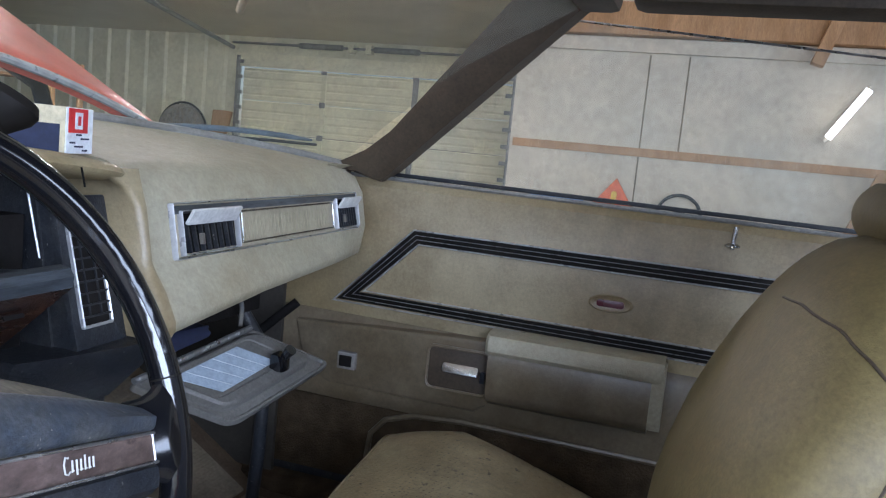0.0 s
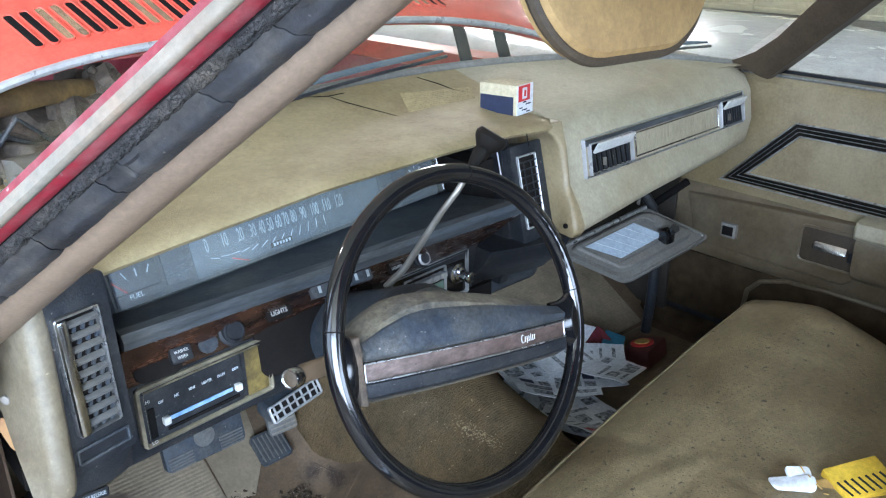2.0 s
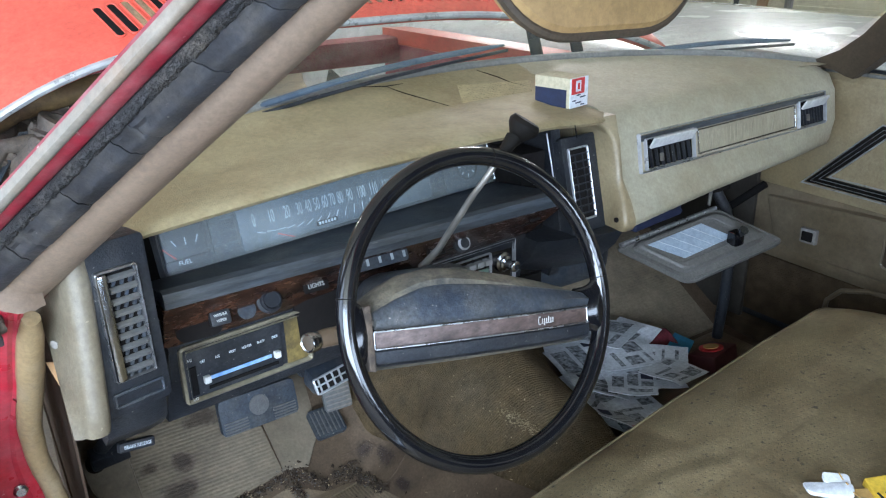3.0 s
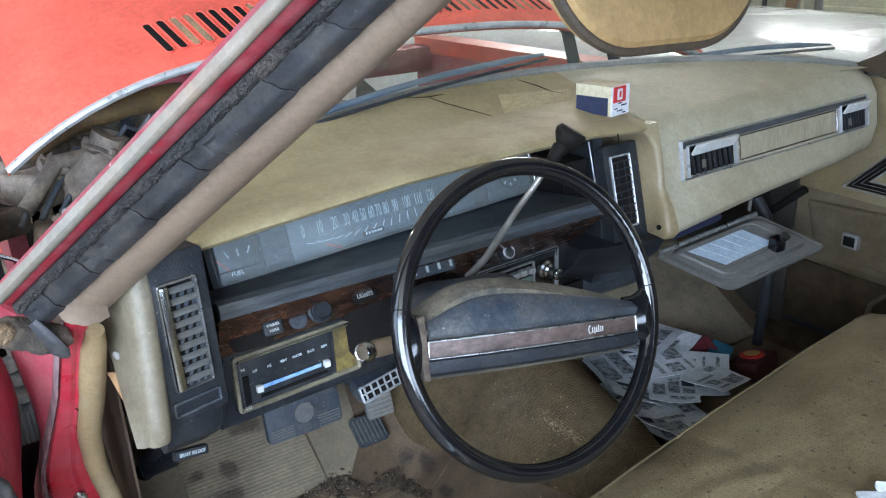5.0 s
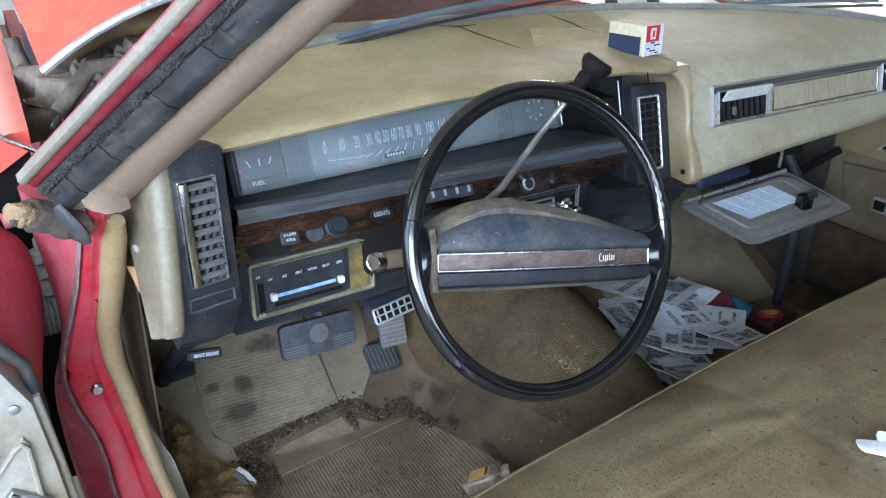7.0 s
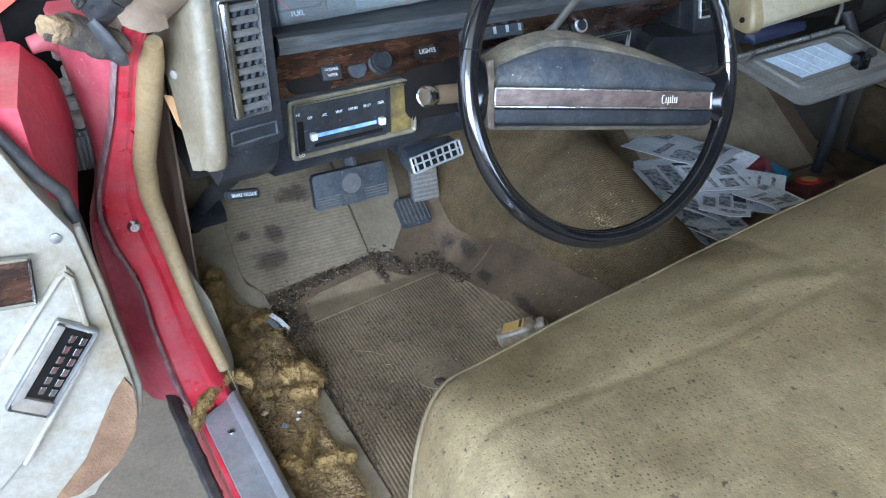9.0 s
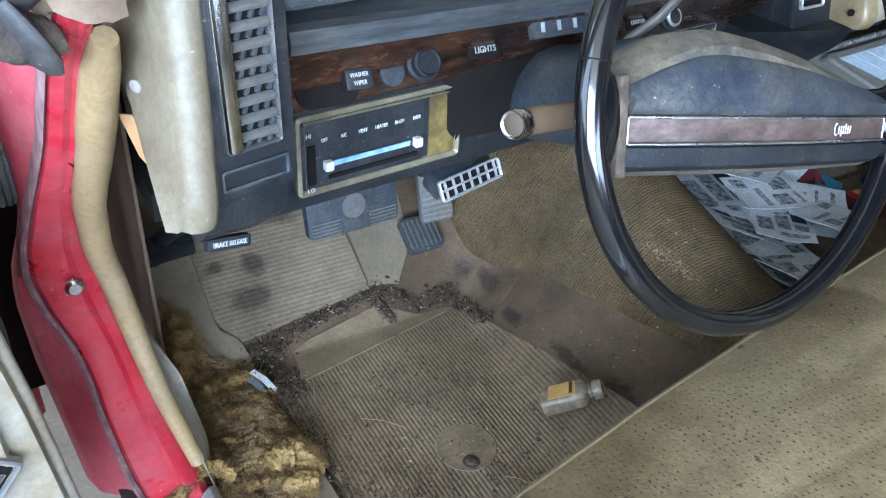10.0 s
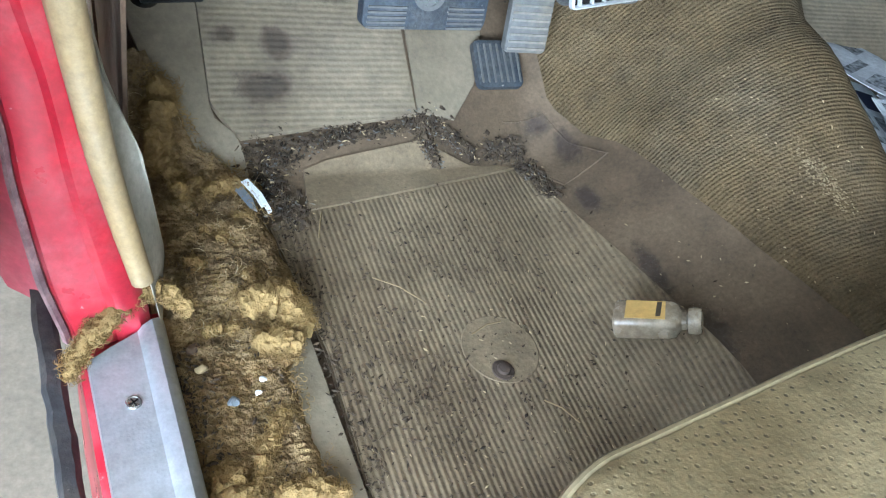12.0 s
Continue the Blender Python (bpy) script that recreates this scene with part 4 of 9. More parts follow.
pillar("hinge_pillar", [(0.0, 0.0), (0.12, 0.010), (0.32, 0.013), (0.42, 0.009), (0.60, 0.011), (0.88, 0.007), (1.0, -0.004), (1.0, -0.035), (0.0, -0.035)], RED, "glossy red painted hinge pillar")
pillar("outer_seam", [(0.95, 0.004), (1.0, 0.007), (1.05, 0.004), (1.06, -0.02), (0.95, -0.02)], material("old_seam_sealer", (0.24, 0.15, 0.15), (0.085, 0.055, 0.058), 40, 9, rough=0.8, bump=0.8, bscale=110, dirt=(0.2, 0.08, 0.09), dirt_amount=0.6, dirt_scale=20, grain=0.35), "dark perished seam sealer")
wl = [(curve_at(INNER, z) + 0.004, curve_at([(b, a) for a, b in EDGE[::-1]], z) - 0.014, z) for z in (lerp(0.915, 0.392, k / 20) for k in range(21))]
part("windlace", tube(wl, [curve_at([(0, 0.0090), (1, 0.0135), (3, 0.0150), (8, 0.0135), (12, 0.0125), (20, 0.0088)], k) for k in range(21)], 12), CREAMTRIM, body, "yellowed cream windlace tube")
part("bolt", lathe([(0.009, 0), (0.009, 0.004), (0.006, 0.007)], frame3((-0.860, 0.856, 0.632), (1, 0, 0), (0, 0, 1)), 8), CHROME, body)
part("bolt", lathe([(0.0075, 0), (0.0075, 0.005), (0.004, 0.008)], frame3((-0.838, 0.800, 0.790), (1, 0, 0), (0, 0, 1)), 6), CHROME, body)
# thin curled trim sheet beside the lower windlace
rows = []
for i in range(25):
    v = i / 24
    z = lerp(0.605, 0.330, v)
    yl = curve_at([(b, a) for a, b in EDGE[::-1]], z)
    left = Vector((curve_at(INNER, z) + 0.008, yl - 0.004, z))
    right = Vector((curve_at([(0.300, -0.784), (0.316, -0.779), (0.325, -0.767), (0.368, -0.759), (0.482, -0.778), (0.547, -0.801), (0.605, -0.812)], z), 0.868, z - 0.008))
    rows.append([left.lerp(right, j / 8) + Vector((0.004 * math.sin(math.pi * j / 8), 0.010 * math.sin(math.pi * j / 8) + 0.003 * noise.noise((v * 6, j * 0.4, 0)), 0)) for j in range(9)])
bm = loft(rows, False, False)
ex = bmesh.ops.extrude_face_region(bm, geom=bm.faces[:])
bmesh.ops.translate(bm, vec=(-0.001, 0.002, 0), verts=[v for v in ex["geom"] if isinstance(v, bmesh.types.BMVert)])
part("trim_flap", bm, material("grey_tan_flap", (0.40, 0.375, 0.315), (0.30, 0.275, 0.22), 6, rough=0.5, bump=0.2, dirt=(0.12, 0.10, 0.07), dirt_amount=0.5), body, "thin bent pale grey trim sheet")

# outer skin below the pillar, fender end and hinge gap
POST = [(0.30, -0.895), (0.40, -0.903), (0.50, -0.911), (0.58, -0.913), (0.62, -0.909), (0.66, -0.894), (0.70, -0.885), (0.75, -0.886), (0.80, -0.891), (0.85, -0.897), (0.92, -0.903)]
secs = []
for k in range(25):
    z = lerp(0.90, 0.30, k / 24)
    y = curve_at([(0.30, 0.83), (0.40, 0.84), (0.50, 0.85), (0.60, 0.86), (0.70, 0.83), (0.80, 0.80), (0.90, 0.77)], z)
    xo, xp = curve_at(OUTER, z), curve_at(POST, z)
    secs.append([(xo + 0.008, y + 0.018, z), (lerp(xo, xp, 0.35), y + 0.045, z), (lerp(xo, xp, 0.8), lerp(y, 0.925, 0.7), z), (xp, 0.925, z), (xp + 0.006, 0.955, z), (xo + 0.03, 0.955, z)])
bm = loft(secs)
part("hinge_post", bm, PINK, body, "faded pink-red hinge post")
bm = loft([[(-0.925 - 0.02 * k, 1.02, z), (-0.96 - 0.02 * k, 1.02, z), (-0.985, 1.03, z), (-0.985, 1.25, z), (-0.955, 1.25, z), (-0.92, 1.03, z)] for k, z in ((0.0, 0.94), (0.3, 0.86), (0.6, 0.76), (0.6, 0.62), (0.4, 0.48), (0.1, 0.33))])
part("fender_end", bm, PINK, body, "faded red rear end of the front fender")
bm = loft([[(-0.875 - 0.11 * u, y, 0.955 - 0.05 * u ** 2 + 0.012 * (y - 1.0)) for u in (0.0, 0.2, 0.5, 0.8, 1.0)] + [(-0.985, y, 0.86), (-0.875, y, 0.93)] for y in (0.985, 1.1, 1.3, 1.6, 2.0, 2.5)])
part("fender", bm, ORANGE, body, "sun-faded orange-red front fender")
part("fender_moulding", tube([(-0.85, 0.905, 0.935), (-0.90, 0.96, 0.95), (-0.935, 1.05, 0.957)], [0.004, 0.007, 0.006], 8, flat=0.5), CHROME, body, "bent bright moulding end")
bm = loft([[(0.62 + 0.34 * u, y, 0.95 - 0.06 * u ** 2) for u in (0.0, 0.3, 0.6, 0.85, 1.0)] + [(0.96, y, 0.6), (0.62, y, 0.90)] for y in (1.12, 1.3, 1.6, 2.0, 2.5)])
part("fender", bm, ORANGE, body, "faded red front fender on the passenger side")
part("radiator_support", box((1.6, 0.12, 0.09), (0, 2.45, 0.88), bevel=0.02), PINK, body, "faded red radiator support")
# near-black sheet behind the hinge stands in for the gap's shade
part("hinge_gap_shade", loft([[(xa, y - 0.004, z), (xb, y, z), (xb, y + 0.03, z), (xa, y + 0.03, z)] for xa, xb, y, z in ((-0.95, -0.878, 1.0, 0.92), (-0.95, -0.876, 1.0, 0.80), (-0.95, -0.876, 1.0, 0.70), (-0.95, -0.88, 1.0, 0.60), (-0.95, -0.88, 1.0, 0.40))]), DARK, body, "dark sheet standing in for the shaded hinge gap")
boot = part("hinge_boot", rough(box((0.036, 0.024, 0.052), (-0.896, 0.940, 0.716), bevel=0.006), 0.002, 60), BLACK_DUSTY, body, "grey pleated rubber wiring boot")
for k in range(6):
    x = -0.912 + 0.0064 * k
    part("pleat", tube([(x, 0.936, 0.742 - 0.002 * (k % 2)), (x, 0.924, 0.736), (x, 0.922, 0.712), (x, 0.925, 0.692), (x, 0.936, 0.687)], [0.002, 0.0034, 0.0036, 0.0034, 0.002], 8), GREYRUB, boot)
hg = part("door_hinge", box((0.012, 0.026, 0.16), (-0.886, 0.965, 0.80), bevel=0.004), DULLGREY, body, "dusty grey door hinge")
for k, (x, z, r) in enumerate(((-0.893, 0.842, 0.010), (-0.890, 0.815, 0.008), (-0.896, 0.797, 0.013), (-0.894, 0.775, 0.012), (-0.893, 0.752, 0.014))):
    part("hinge_knuckle", rough(lathe([(r * 0.7, -0.009), (r, -0.006), (r, 0.006), (r * 0.7, 0.009)], Matrix.Translation((x, 0.945, z)), 14), 0.003, 60, k), DULLGREY, hg)
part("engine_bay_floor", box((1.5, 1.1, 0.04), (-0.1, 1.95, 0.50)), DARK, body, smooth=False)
part("inner_fender", box((0.03, 1.1, 0.40), (-0.84, 1.95, 0.72)), PINK, body, smooth=False)
part("inner_fender", box((0.03, 1.1, 0.40), (0.64, 1.95, 0.72)), PINK, body, smooth=False)

# sill with aluminium plate
def sill_in(y):
    """The sill edge runs slightly inwards towards the rear."""
    return 0.065 * (0.80 - max(0.30, min(0.85, y)))


part("rocker", loft([[(-0.835 + sill_in(y), y, 0.11), (-0.835 + sill_in(y), y, 0.320), (-0.830 + sill_in(y), y, 0.324), (-0.766, y, 0.324), (-0.766, y, 0.11)] for y in (0.83, 0.6, 0.4, 0.3, -0.92)]), RED, body, "red sill")
part("sill_seal", rough(loft([[(-0.852 + sill_in(y) + dx, y, 0.312 + dz) for dx, dz in ((-0.011, -0.012), (-0.011, -0.001), (-0.007, 0.003), (0.003, 0.003), (0.007, -0.001), (0.007, -0.012))] for y in (lerp(0.95, -0.9, k / 160) for k in range(161))]), 0.0022, 70), RUBBER, body, "blue-black rubber sill seal")
bm = loft([[(x + sill_in(y), y + k * (x + 0.829) * 0.55, z) for x, z in ((-0.830, 0.329), (-0.829, 0.335), (-0.812, 0.337), (-0.795, 0.337), (-0.790, 0.3375), (-0.786, 0.342), (-0.778, 0.3435), (-0.772, 0.340), (-0.768, 0.332), (-0.766, 0.31), (-0.772, 0.31), (-0.80, 0.33))] for y, k in ((0.782, 1.0), (0.777, 1.0), (0.6, 0.0), (0.4, 0.0), (0.3, 0.0), (-0.85, 0.0))])
sp = part("sill_plate", bm, SILLALU, body, "scuffed silver aluminium sill plate")
part("screw", lathe([(0.0062, 0), (0.0060, 0.0008), (0.0048, 0.0014), (0.0045, 0.0004)], Matrix.Translation((-0.799, 0.737, 0.3372)), 16), SILVER, sp)
for k in range(2):
    part("screw_slot", box((0.0075, 0.0011, 0.0012), (-0.799, 0.737, 0.3380), Matrix.Rotation(0.5 + 1.57 * k, 3, "Z")), DARK, sp)
part("rocker", box((0.10, 2.4, 0.22), (0.83, 0.1, 0.215), bevel=0.02), CARPET_DARK, body, "carpeted sill on the passenger side")

# left windscreen pillar: inner trim, seal, painted strip and bright moulding
def strip(name, a0, a1, b0, b1, thick, mat, label="", crown=0.004, n=14, wob=0.0):
    """A bar from the pillar's foot (a0 to a1 across) to its head (b0 to b1), extended to the roof rail."""
    a0, a1, b0, b1 = map(Vector, (a0, a1, b0, b1))
    secs = []
    for k in range(n + 1):
        t = k / n
        p, q = a0.lerp(b0, t), a1.lerp(b1, t)
        if wob:
            p = p + wob * noise.noise_vector(p * 25)
            q = q + wob * noise.noise_vector(q * 25)
        w = (q - p).normalized()
        d = (b0 - a0).normalized()
        nn = w.cross(d).normalized()
        if nn.y > 0:
            nn = -nn
        secs.append([p, p.lerp(q, 0.15) + nn * crown * 0.8, p.lerp(q, 0.5) + nn * crown * 1.2, p.lerp(q, 0.85) + nn * crown * 0.8, q, q - nn * thick, p - nn * thick])
    return part(name, loft(secs), mat, body, label)


strip("pillar_trim", (-0.810, 0.748, 0.912), (-0.854, 0.720, 0.938), (-0.518, 0.379, 1.28), (-0.566, 0.379, 1.28), 0.03, PILLARTAN, "smooth pinkish-tan inner pillar trim", 0.008)
seal = strip("door_seal", (-0.856, 0.722, 0.934), (-0.882, 0.690, 0.972), (-0.568, 0.375, 1.284), (-0.624, 0.372, 1.288), 0.02, DARK, "cracked black rubber door seal", 0.0)
SA, SB, SC, SD = map(Vector, ((-0.856, 0.722, 0.934), (-0.882, 0.690, 0.972), (-0.568, 0.375, 1.284), (-0.624, 0.372, 1.288)))
SN = (SB - SA).cross(SC - SA).normalized()
SN = -SN if SN.y > 0 else SN


def seal_pt(t, s, h):
    return SA.lerp(SC, t).lerp(SB.lerp(SD, t), s) + SN * h


breaks = [0.0, 0.075, 0.19, 0.235, 0.36, 0.50, 0.545, 0.70, 0.83, 1.0]
for k, (t0, t1) in enumerate(zip(breaks, breaks[1:])):
    secs = []
    for i in range(13):
        t = lerp(t0 + 0.0009, t1 - 0.0009, i / 12)
        end = 0.0012 * (1 if i in (0, 12) else 0) + (k % 3 - 1) * 0.0005
        row = []
        for j in range(9):
            s = lerp(0.0, 0.80 + 0.012 * noise.noise((t * 40, 1, k)), j / 8)
            a = j / 8
            row.append(seal_pt(t, s, 0.0025 + 0.0085 * math.sin(math.pi * min(1, a * 1.05)) ** 0.6 - 0.003 * math.exp(-((a - 0.72) / 0.08) ** 2) - end + 0.0007 * noise.noise((t * 90, a * 6, k)) - 0.0016 * math.exp(-((a - 0.35) / 0.06) ** 2)))
        secs.append(row + [seal_pt(t, 0.82, -0.006), seal_pt(t, 0.0, -0.006)])
    part("seal_segment", loft(secs), RUBBER, seal)
secs = []
for i in range(241):
    t = i / 240
    row = []
    for j in range(11):
        a = j / 10
        s = lerp(0.76, 1.0, a)
        lump = 0.005 * math.sin(math.pi * a) ** 0.7 * (0.6 + 0.5 * noise.noise((t * 28, a * 1.5, 3))) + 0.0022 * noise.noise((t * 90, a * 4, 1)) + 0.0016 * noise.noise((t * 180, a * 8, 2))
        row.append(seal_pt(t, s + 0.03 * noise.noise((t * 110, a * 3, 9)) * (1 - a), 0.003 + lump))
    secs.append(row + [seal_pt(t, 1.0, -0.006), seal_pt(t, 0.66, -0.006)])
part("crumbled_ridge", loft(secs), material("crumbling_dark_rubber", (0.034, 0.032, 0.032), (0.014, 0.013, 0.013), 60, 9, rough=0.8, bump=1.0, bscale=200, bdist=0.004, dirt=(0.105, 0.085, 0.062), dirt_amount=0.6, dirt_scale=14, crack=0.5, cscale=150, grain=0.45), seal, "crumbled brown-black rubber ridge", angle=70)
strip("pillar_paint", (-0.882, 0.692, 0.972), (-0.889, 0.684, 0.980), (-0.624, 0.376, 1.288), (-0.646, 0.374, 1.29), 0.02, material("dull_red_pillar_paint", (0.22, 0.014, 0.026), (0.16, 0.012, 0.02), 9, rough=0.45, bump=0.1, bscale=60, dirt=(0.32, 0.14, 0.14), dirt_amount=0.6, dirt_scale=22, fleck=(0.4, 0.3, 0.28), fleck_scale=80, fleck_amount=0.0), "red painted pillar edge", 0.002)
strip("pillar_moulding", (-0.889, 0.682, 0.980), (-0.897, 0.676, 0.984), (-0.646, 0.372, 1.29), (-0.655, 0.372, 1.29), 0.008, MOULDING, "weathered bright pillar moulding", 0.002)
# perished rubber, torn foam and a drooping tongue at the pillar's foot
secs = []
for k in range(37):
    u = k / 36
    x = lerp(-0.912, -0.838, u)
    zt = curve_at([(-0.912, 0.946), (-0.905, 0.954), (-0.886, 0.958), (-0.871, 0.949), (-0.855, 0.940), (-0.838, 0.926)], x)
    zb = curve_at([(-0.912, 0.938), (-0.907, 0.934), (-0.895, 0.926), (-0.882, 0.919), (-0.868, 0.907), (-0.855, 0.903), (-0.838, 0.910)], x)
    ring = []
    for j in range(16):
        a = 2 * math.pi * j / 16
        ring.append((x, 0.712 - 0.013 * math.sin(a) - 0.016 * (1 - u), (zt + zb) / 2 + (zt - zb) / 2 * math.cos(a)))
    secs.append(ring)
part("pillar_foot", rough(rough(loft(secs), 0.0025, 70), 0.0010, 260), CRUMB, body, "crumbled brown-black rubber at the pillar foot", angle=70)
bm = bmesh.new()
bmesh.ops.create_icosphere(bm, subdivisions=5, radius=1.0)
bmesh.ops.scale(bm, vec=(0.015, 0.010, 0.013), verts=bm.verts)
bmesh.ops.translate(bm, vec=(-0.901, 0.690, 0.947), verts=bm.verts)
part("torn_foam", rough(rough(bm, 0.006, 60), 0.002, 220), FOAM, body, "torn tan foam at the pillar foot")
part("seal_tongue", rough(tube([(-0.870, 0.700, 0.946), (-0.864, 0.697, 0.935), (-0.857, 0.696, 0.922), (-0.851, 0.697, 0.910), (-0.847, 0.699, 0.902)], [0.010, 0.0125, 0.0125, 0.0115, 0.006], 16, flat=0.45), 0.001, 70), RUBBER, body, "drooping dark grey end of the rubber seal")
rows = []
for i in range(9):
    u = i / 8
    lo = Vector((lerp(-0.842, -0.799, u), lerp(0.696, 0.702, u), 0.931 + 0.002 * noise.noise((i * 0.9, 2, 0)) + 0.010 * (1 - u) ** 3))
    hi = Vector((lerp(-0.852, -0.800, u), lerp(0.690, 0.708, u), lerp(0.972, 0.965, u)))
    rows.append([lo.lerp(hi, j / 5) + Vector((0, -0.007 * math.sin(math.pi * u), 0)) for j in range(6)])
bm = loft(rows, False, False)
ex = bmesh.ops.extrude_face_region(bm, geom=bm.faces[:])
bmesh.ops.translate(bm, vec=(0, 0.006, 0), verts=[v for v in ex["geom"] if isinstance(v, bmesh.types.BMVert)])
part("trim_foot", bm, PILLARTAN, body, "lower end of the tan pillar trim")
part("roof_rail", box((0.10, 1.7, 0.06), (-0.61, -0.50, 1.315), bevel=0.02), RED, body, "red roof rail over the driver's door")
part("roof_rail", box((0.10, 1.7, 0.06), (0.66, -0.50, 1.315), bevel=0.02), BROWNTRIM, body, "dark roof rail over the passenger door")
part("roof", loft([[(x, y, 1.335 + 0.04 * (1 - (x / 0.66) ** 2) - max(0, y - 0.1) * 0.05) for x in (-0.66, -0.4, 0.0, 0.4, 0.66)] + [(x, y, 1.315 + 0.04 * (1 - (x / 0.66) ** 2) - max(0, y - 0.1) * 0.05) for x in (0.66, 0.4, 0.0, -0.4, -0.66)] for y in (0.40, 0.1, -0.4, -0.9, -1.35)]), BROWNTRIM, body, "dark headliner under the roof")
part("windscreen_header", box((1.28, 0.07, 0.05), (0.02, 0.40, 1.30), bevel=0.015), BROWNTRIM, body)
# right pillar
secs = []
for k in range(9):
    t = k / 8
    c0, c1 = Vector((0.80, 0.810, 0.965)).lerp(Vector((0.63, 0.40, 1.30)), t), Vector((0.795, 0.862, 0.985)).lerp(Vector((0.625, 0.525, 1.30)), t)
    flare = Vector((0, 0.06, 0.0)) * max(0.0, 1 - t * 6)
    secs.append([c0, c0.lerp(c1, 0.25) + Vector((-0.008, 0, 0)), c0.lerp(c1, 0.75) + Vector((-0.008, 0, 0)), c1 + flare, c1 + flare + Vector((0.045, 0, 0)), c0 + Vector((0.05, 0, 0))])
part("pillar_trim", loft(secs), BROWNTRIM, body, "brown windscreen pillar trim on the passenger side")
part("quarter_panel", box((0.05, 0.9, 0.7), (0.83, -0.95, 0.65), bevel=0.02), DOORTAN, body)
part("rear_bulkhead", box((1.55, 0.05, 0.75), (0.0, -1.30, 0.62), bevel=0.02), CARPET_DARK, body)
part("kick_panel", box((0.004, 0.44, 0.58), (-0.785, 1.13, 0.60), bevel=0.001), CARD, body, "bare brown fibreboard kick panel")
part("kick_panel", box((0.012, 0.40, 0.50), (0.800, 1.20, 0.58), bevel=0.003), KICK, body, "grey moulded kick panel")
part("torn_board", rough(plate([(-0.806, 0.765, 0.838), (-0.797, 0.765, 0.835), (-0.776, 0.765, 0.772), (-0.784, 0.765, 0.776), (-0.797, 0.765, 0.80)], (0, -1, 0.1), 0.003), 0.003, 40), PLY, body, "splintered torn fibreboard edge")
part("cowl", loft([[(x, y0 + 0.03 * (1 - (x / 0.85) ** 2), z) for y0, z in ((1.0, 0.995), (1.10, 1.0), (1.18, 0.985), (1.18, 0.945), (1.0, 0.955))] for x in (-0.66, -0.5, -0.2, 0.1, 0.4, 0.83)]), DULLGREY, body, "dusty grey cowl under the wipers")

# windscreen
ws = []
for i in range(17):
    u = i / 16
    x0, x1 = lerp(-0.80, 0.80, u), lerp(-0.60, 0.62, u)
    bow = 1 - (2 * u - 1) ** 2
    e0, e1 = Vector((x0, 0.90 + 0.19 * bow ** 0.8, 0.99 + 0.05 * bow ** 0.8)), Vector((x1, 0.40 + 0.03 * bow, 1.29))
    ws.append([e0.lerp(e1, t / 8) + Vector((0, 0.02, 0.012)) * math.sin(math.pi * t / 8) for t in range(9)])
wsc = single("windscreen", loft(ws, False, False), PLAIN_GLASS, "dusty curved windscreen with dirt streaks", "windscreen")
wsc.visible_shadow = False
part("base_moulding", tube([(lerp(-0.80, 0.80, u), 0.893 + 0.19 * (1 - (2 * u - 1) ** 2) ** 0.8, 0.99 + 0.05 * (1 - (2 * u - 1) ** 2) ** 0.8) for u in (i / 24 for i in range(25))], 0.009, 8), STEEL, wsc, "weathered grey windscreen base moulding")


def wiper(a, b, c, label):
    t = thing("wiper", a, label, "wiper", group="windscreen wipers")
    a, b, c = Vector(a), Vector(b), Vector(c)
    part("arm", tube([a, a.lerp(b, 0.5) + Vector((0, 0, 0.018)), b + Vector((0, 0, 0.012))], [0.008, 0.0055, 0.0045], 8, flat=0.5), WIPER, t)
    part("blade", tube([b.lerp(c, k / 8) + Vector((0, -0.004, 0.012 * math.sin(math.pi * k / 8))) for k in range(9)], [0.002] + [0.0048] * 7 + [0.002], 8, flat=1.2), WIPER, t)
    part("blade_rubber", tube([b.lerp(c, k / 8) + Vector((0, -0.014, -0.008 + 0.006 * math.sin(math.pi * k / 8))) for k in range(9)], 0.003, 6), BLACK, t)
    part("pivot", lathe([(0.016, 0), (0.016, 0.02), (0.008, 0.03)], Matrix.Translation(a - Vector((0, 0, 0.015))), 14), STEEL, t)


wiper((0.02, 1.115, 1.0), (0.30, 1.085, 1.018), (0.79, 0.965, 1.032), "weathered blue-grey wiper lying along the windscreen base")
wiper((-0.68, 1.0, 0.995), (-0.48, 1.035, 1.022), (0.055, 1.06, 1.076), "weathered blue-grey wiper resting across the windscreen")

# raised hood
hood = thing("hood", (-0.1, 1.16, 1.0), "raised sun-faded red hood with louvre slots and bright edge", "hood")


def hood_pt(x, s, lift=0.0):
    """A point of the hood: x across, s along from its rear edge."""
    u = (x + 0.12) / 0.72
    z = 1.136 - (0.130 * abs(u) ** 4.1 if u < 0 else 0.125 * u ** 2.3)
    y = 1.16 - 0.02 * u * u
    return Vector((x * (1 + 0.10 * s), y + s * math.cos(radians(27)) + 0.0, z + s * math.sin(radians(27)) + lift * 1.0 - 0.06 * s * s * 0.3))


xs = [-0.84 + 1.44 * i / 36 for i in range(37)]
ss = [0.0, 0.012, 0.06, 0.12, 0.3, 0.5, 0.75, 1.0, 1.2, 1.25]
top = [[hood_pt(x, s, 0.0 if s > 0 else -0.012) for s in ss] for x in xs]
low = [[p - Vector((0, -0.012, 0.007)) for p in r[::-1]] for r in top]
part("panel", loft([a + b for a, b in zip(top, low)]), ORANGE, hood)
part("liner", loft([[p - Vector((0, -0.018, 0.016)) for p in r[2:]] + [p - Vector((0, -0.020, 0.022)) for p in r[:1:-1]] for r in top[1:-1]]), BLACK_DUSTY, hood, "dusty dark hood liner")
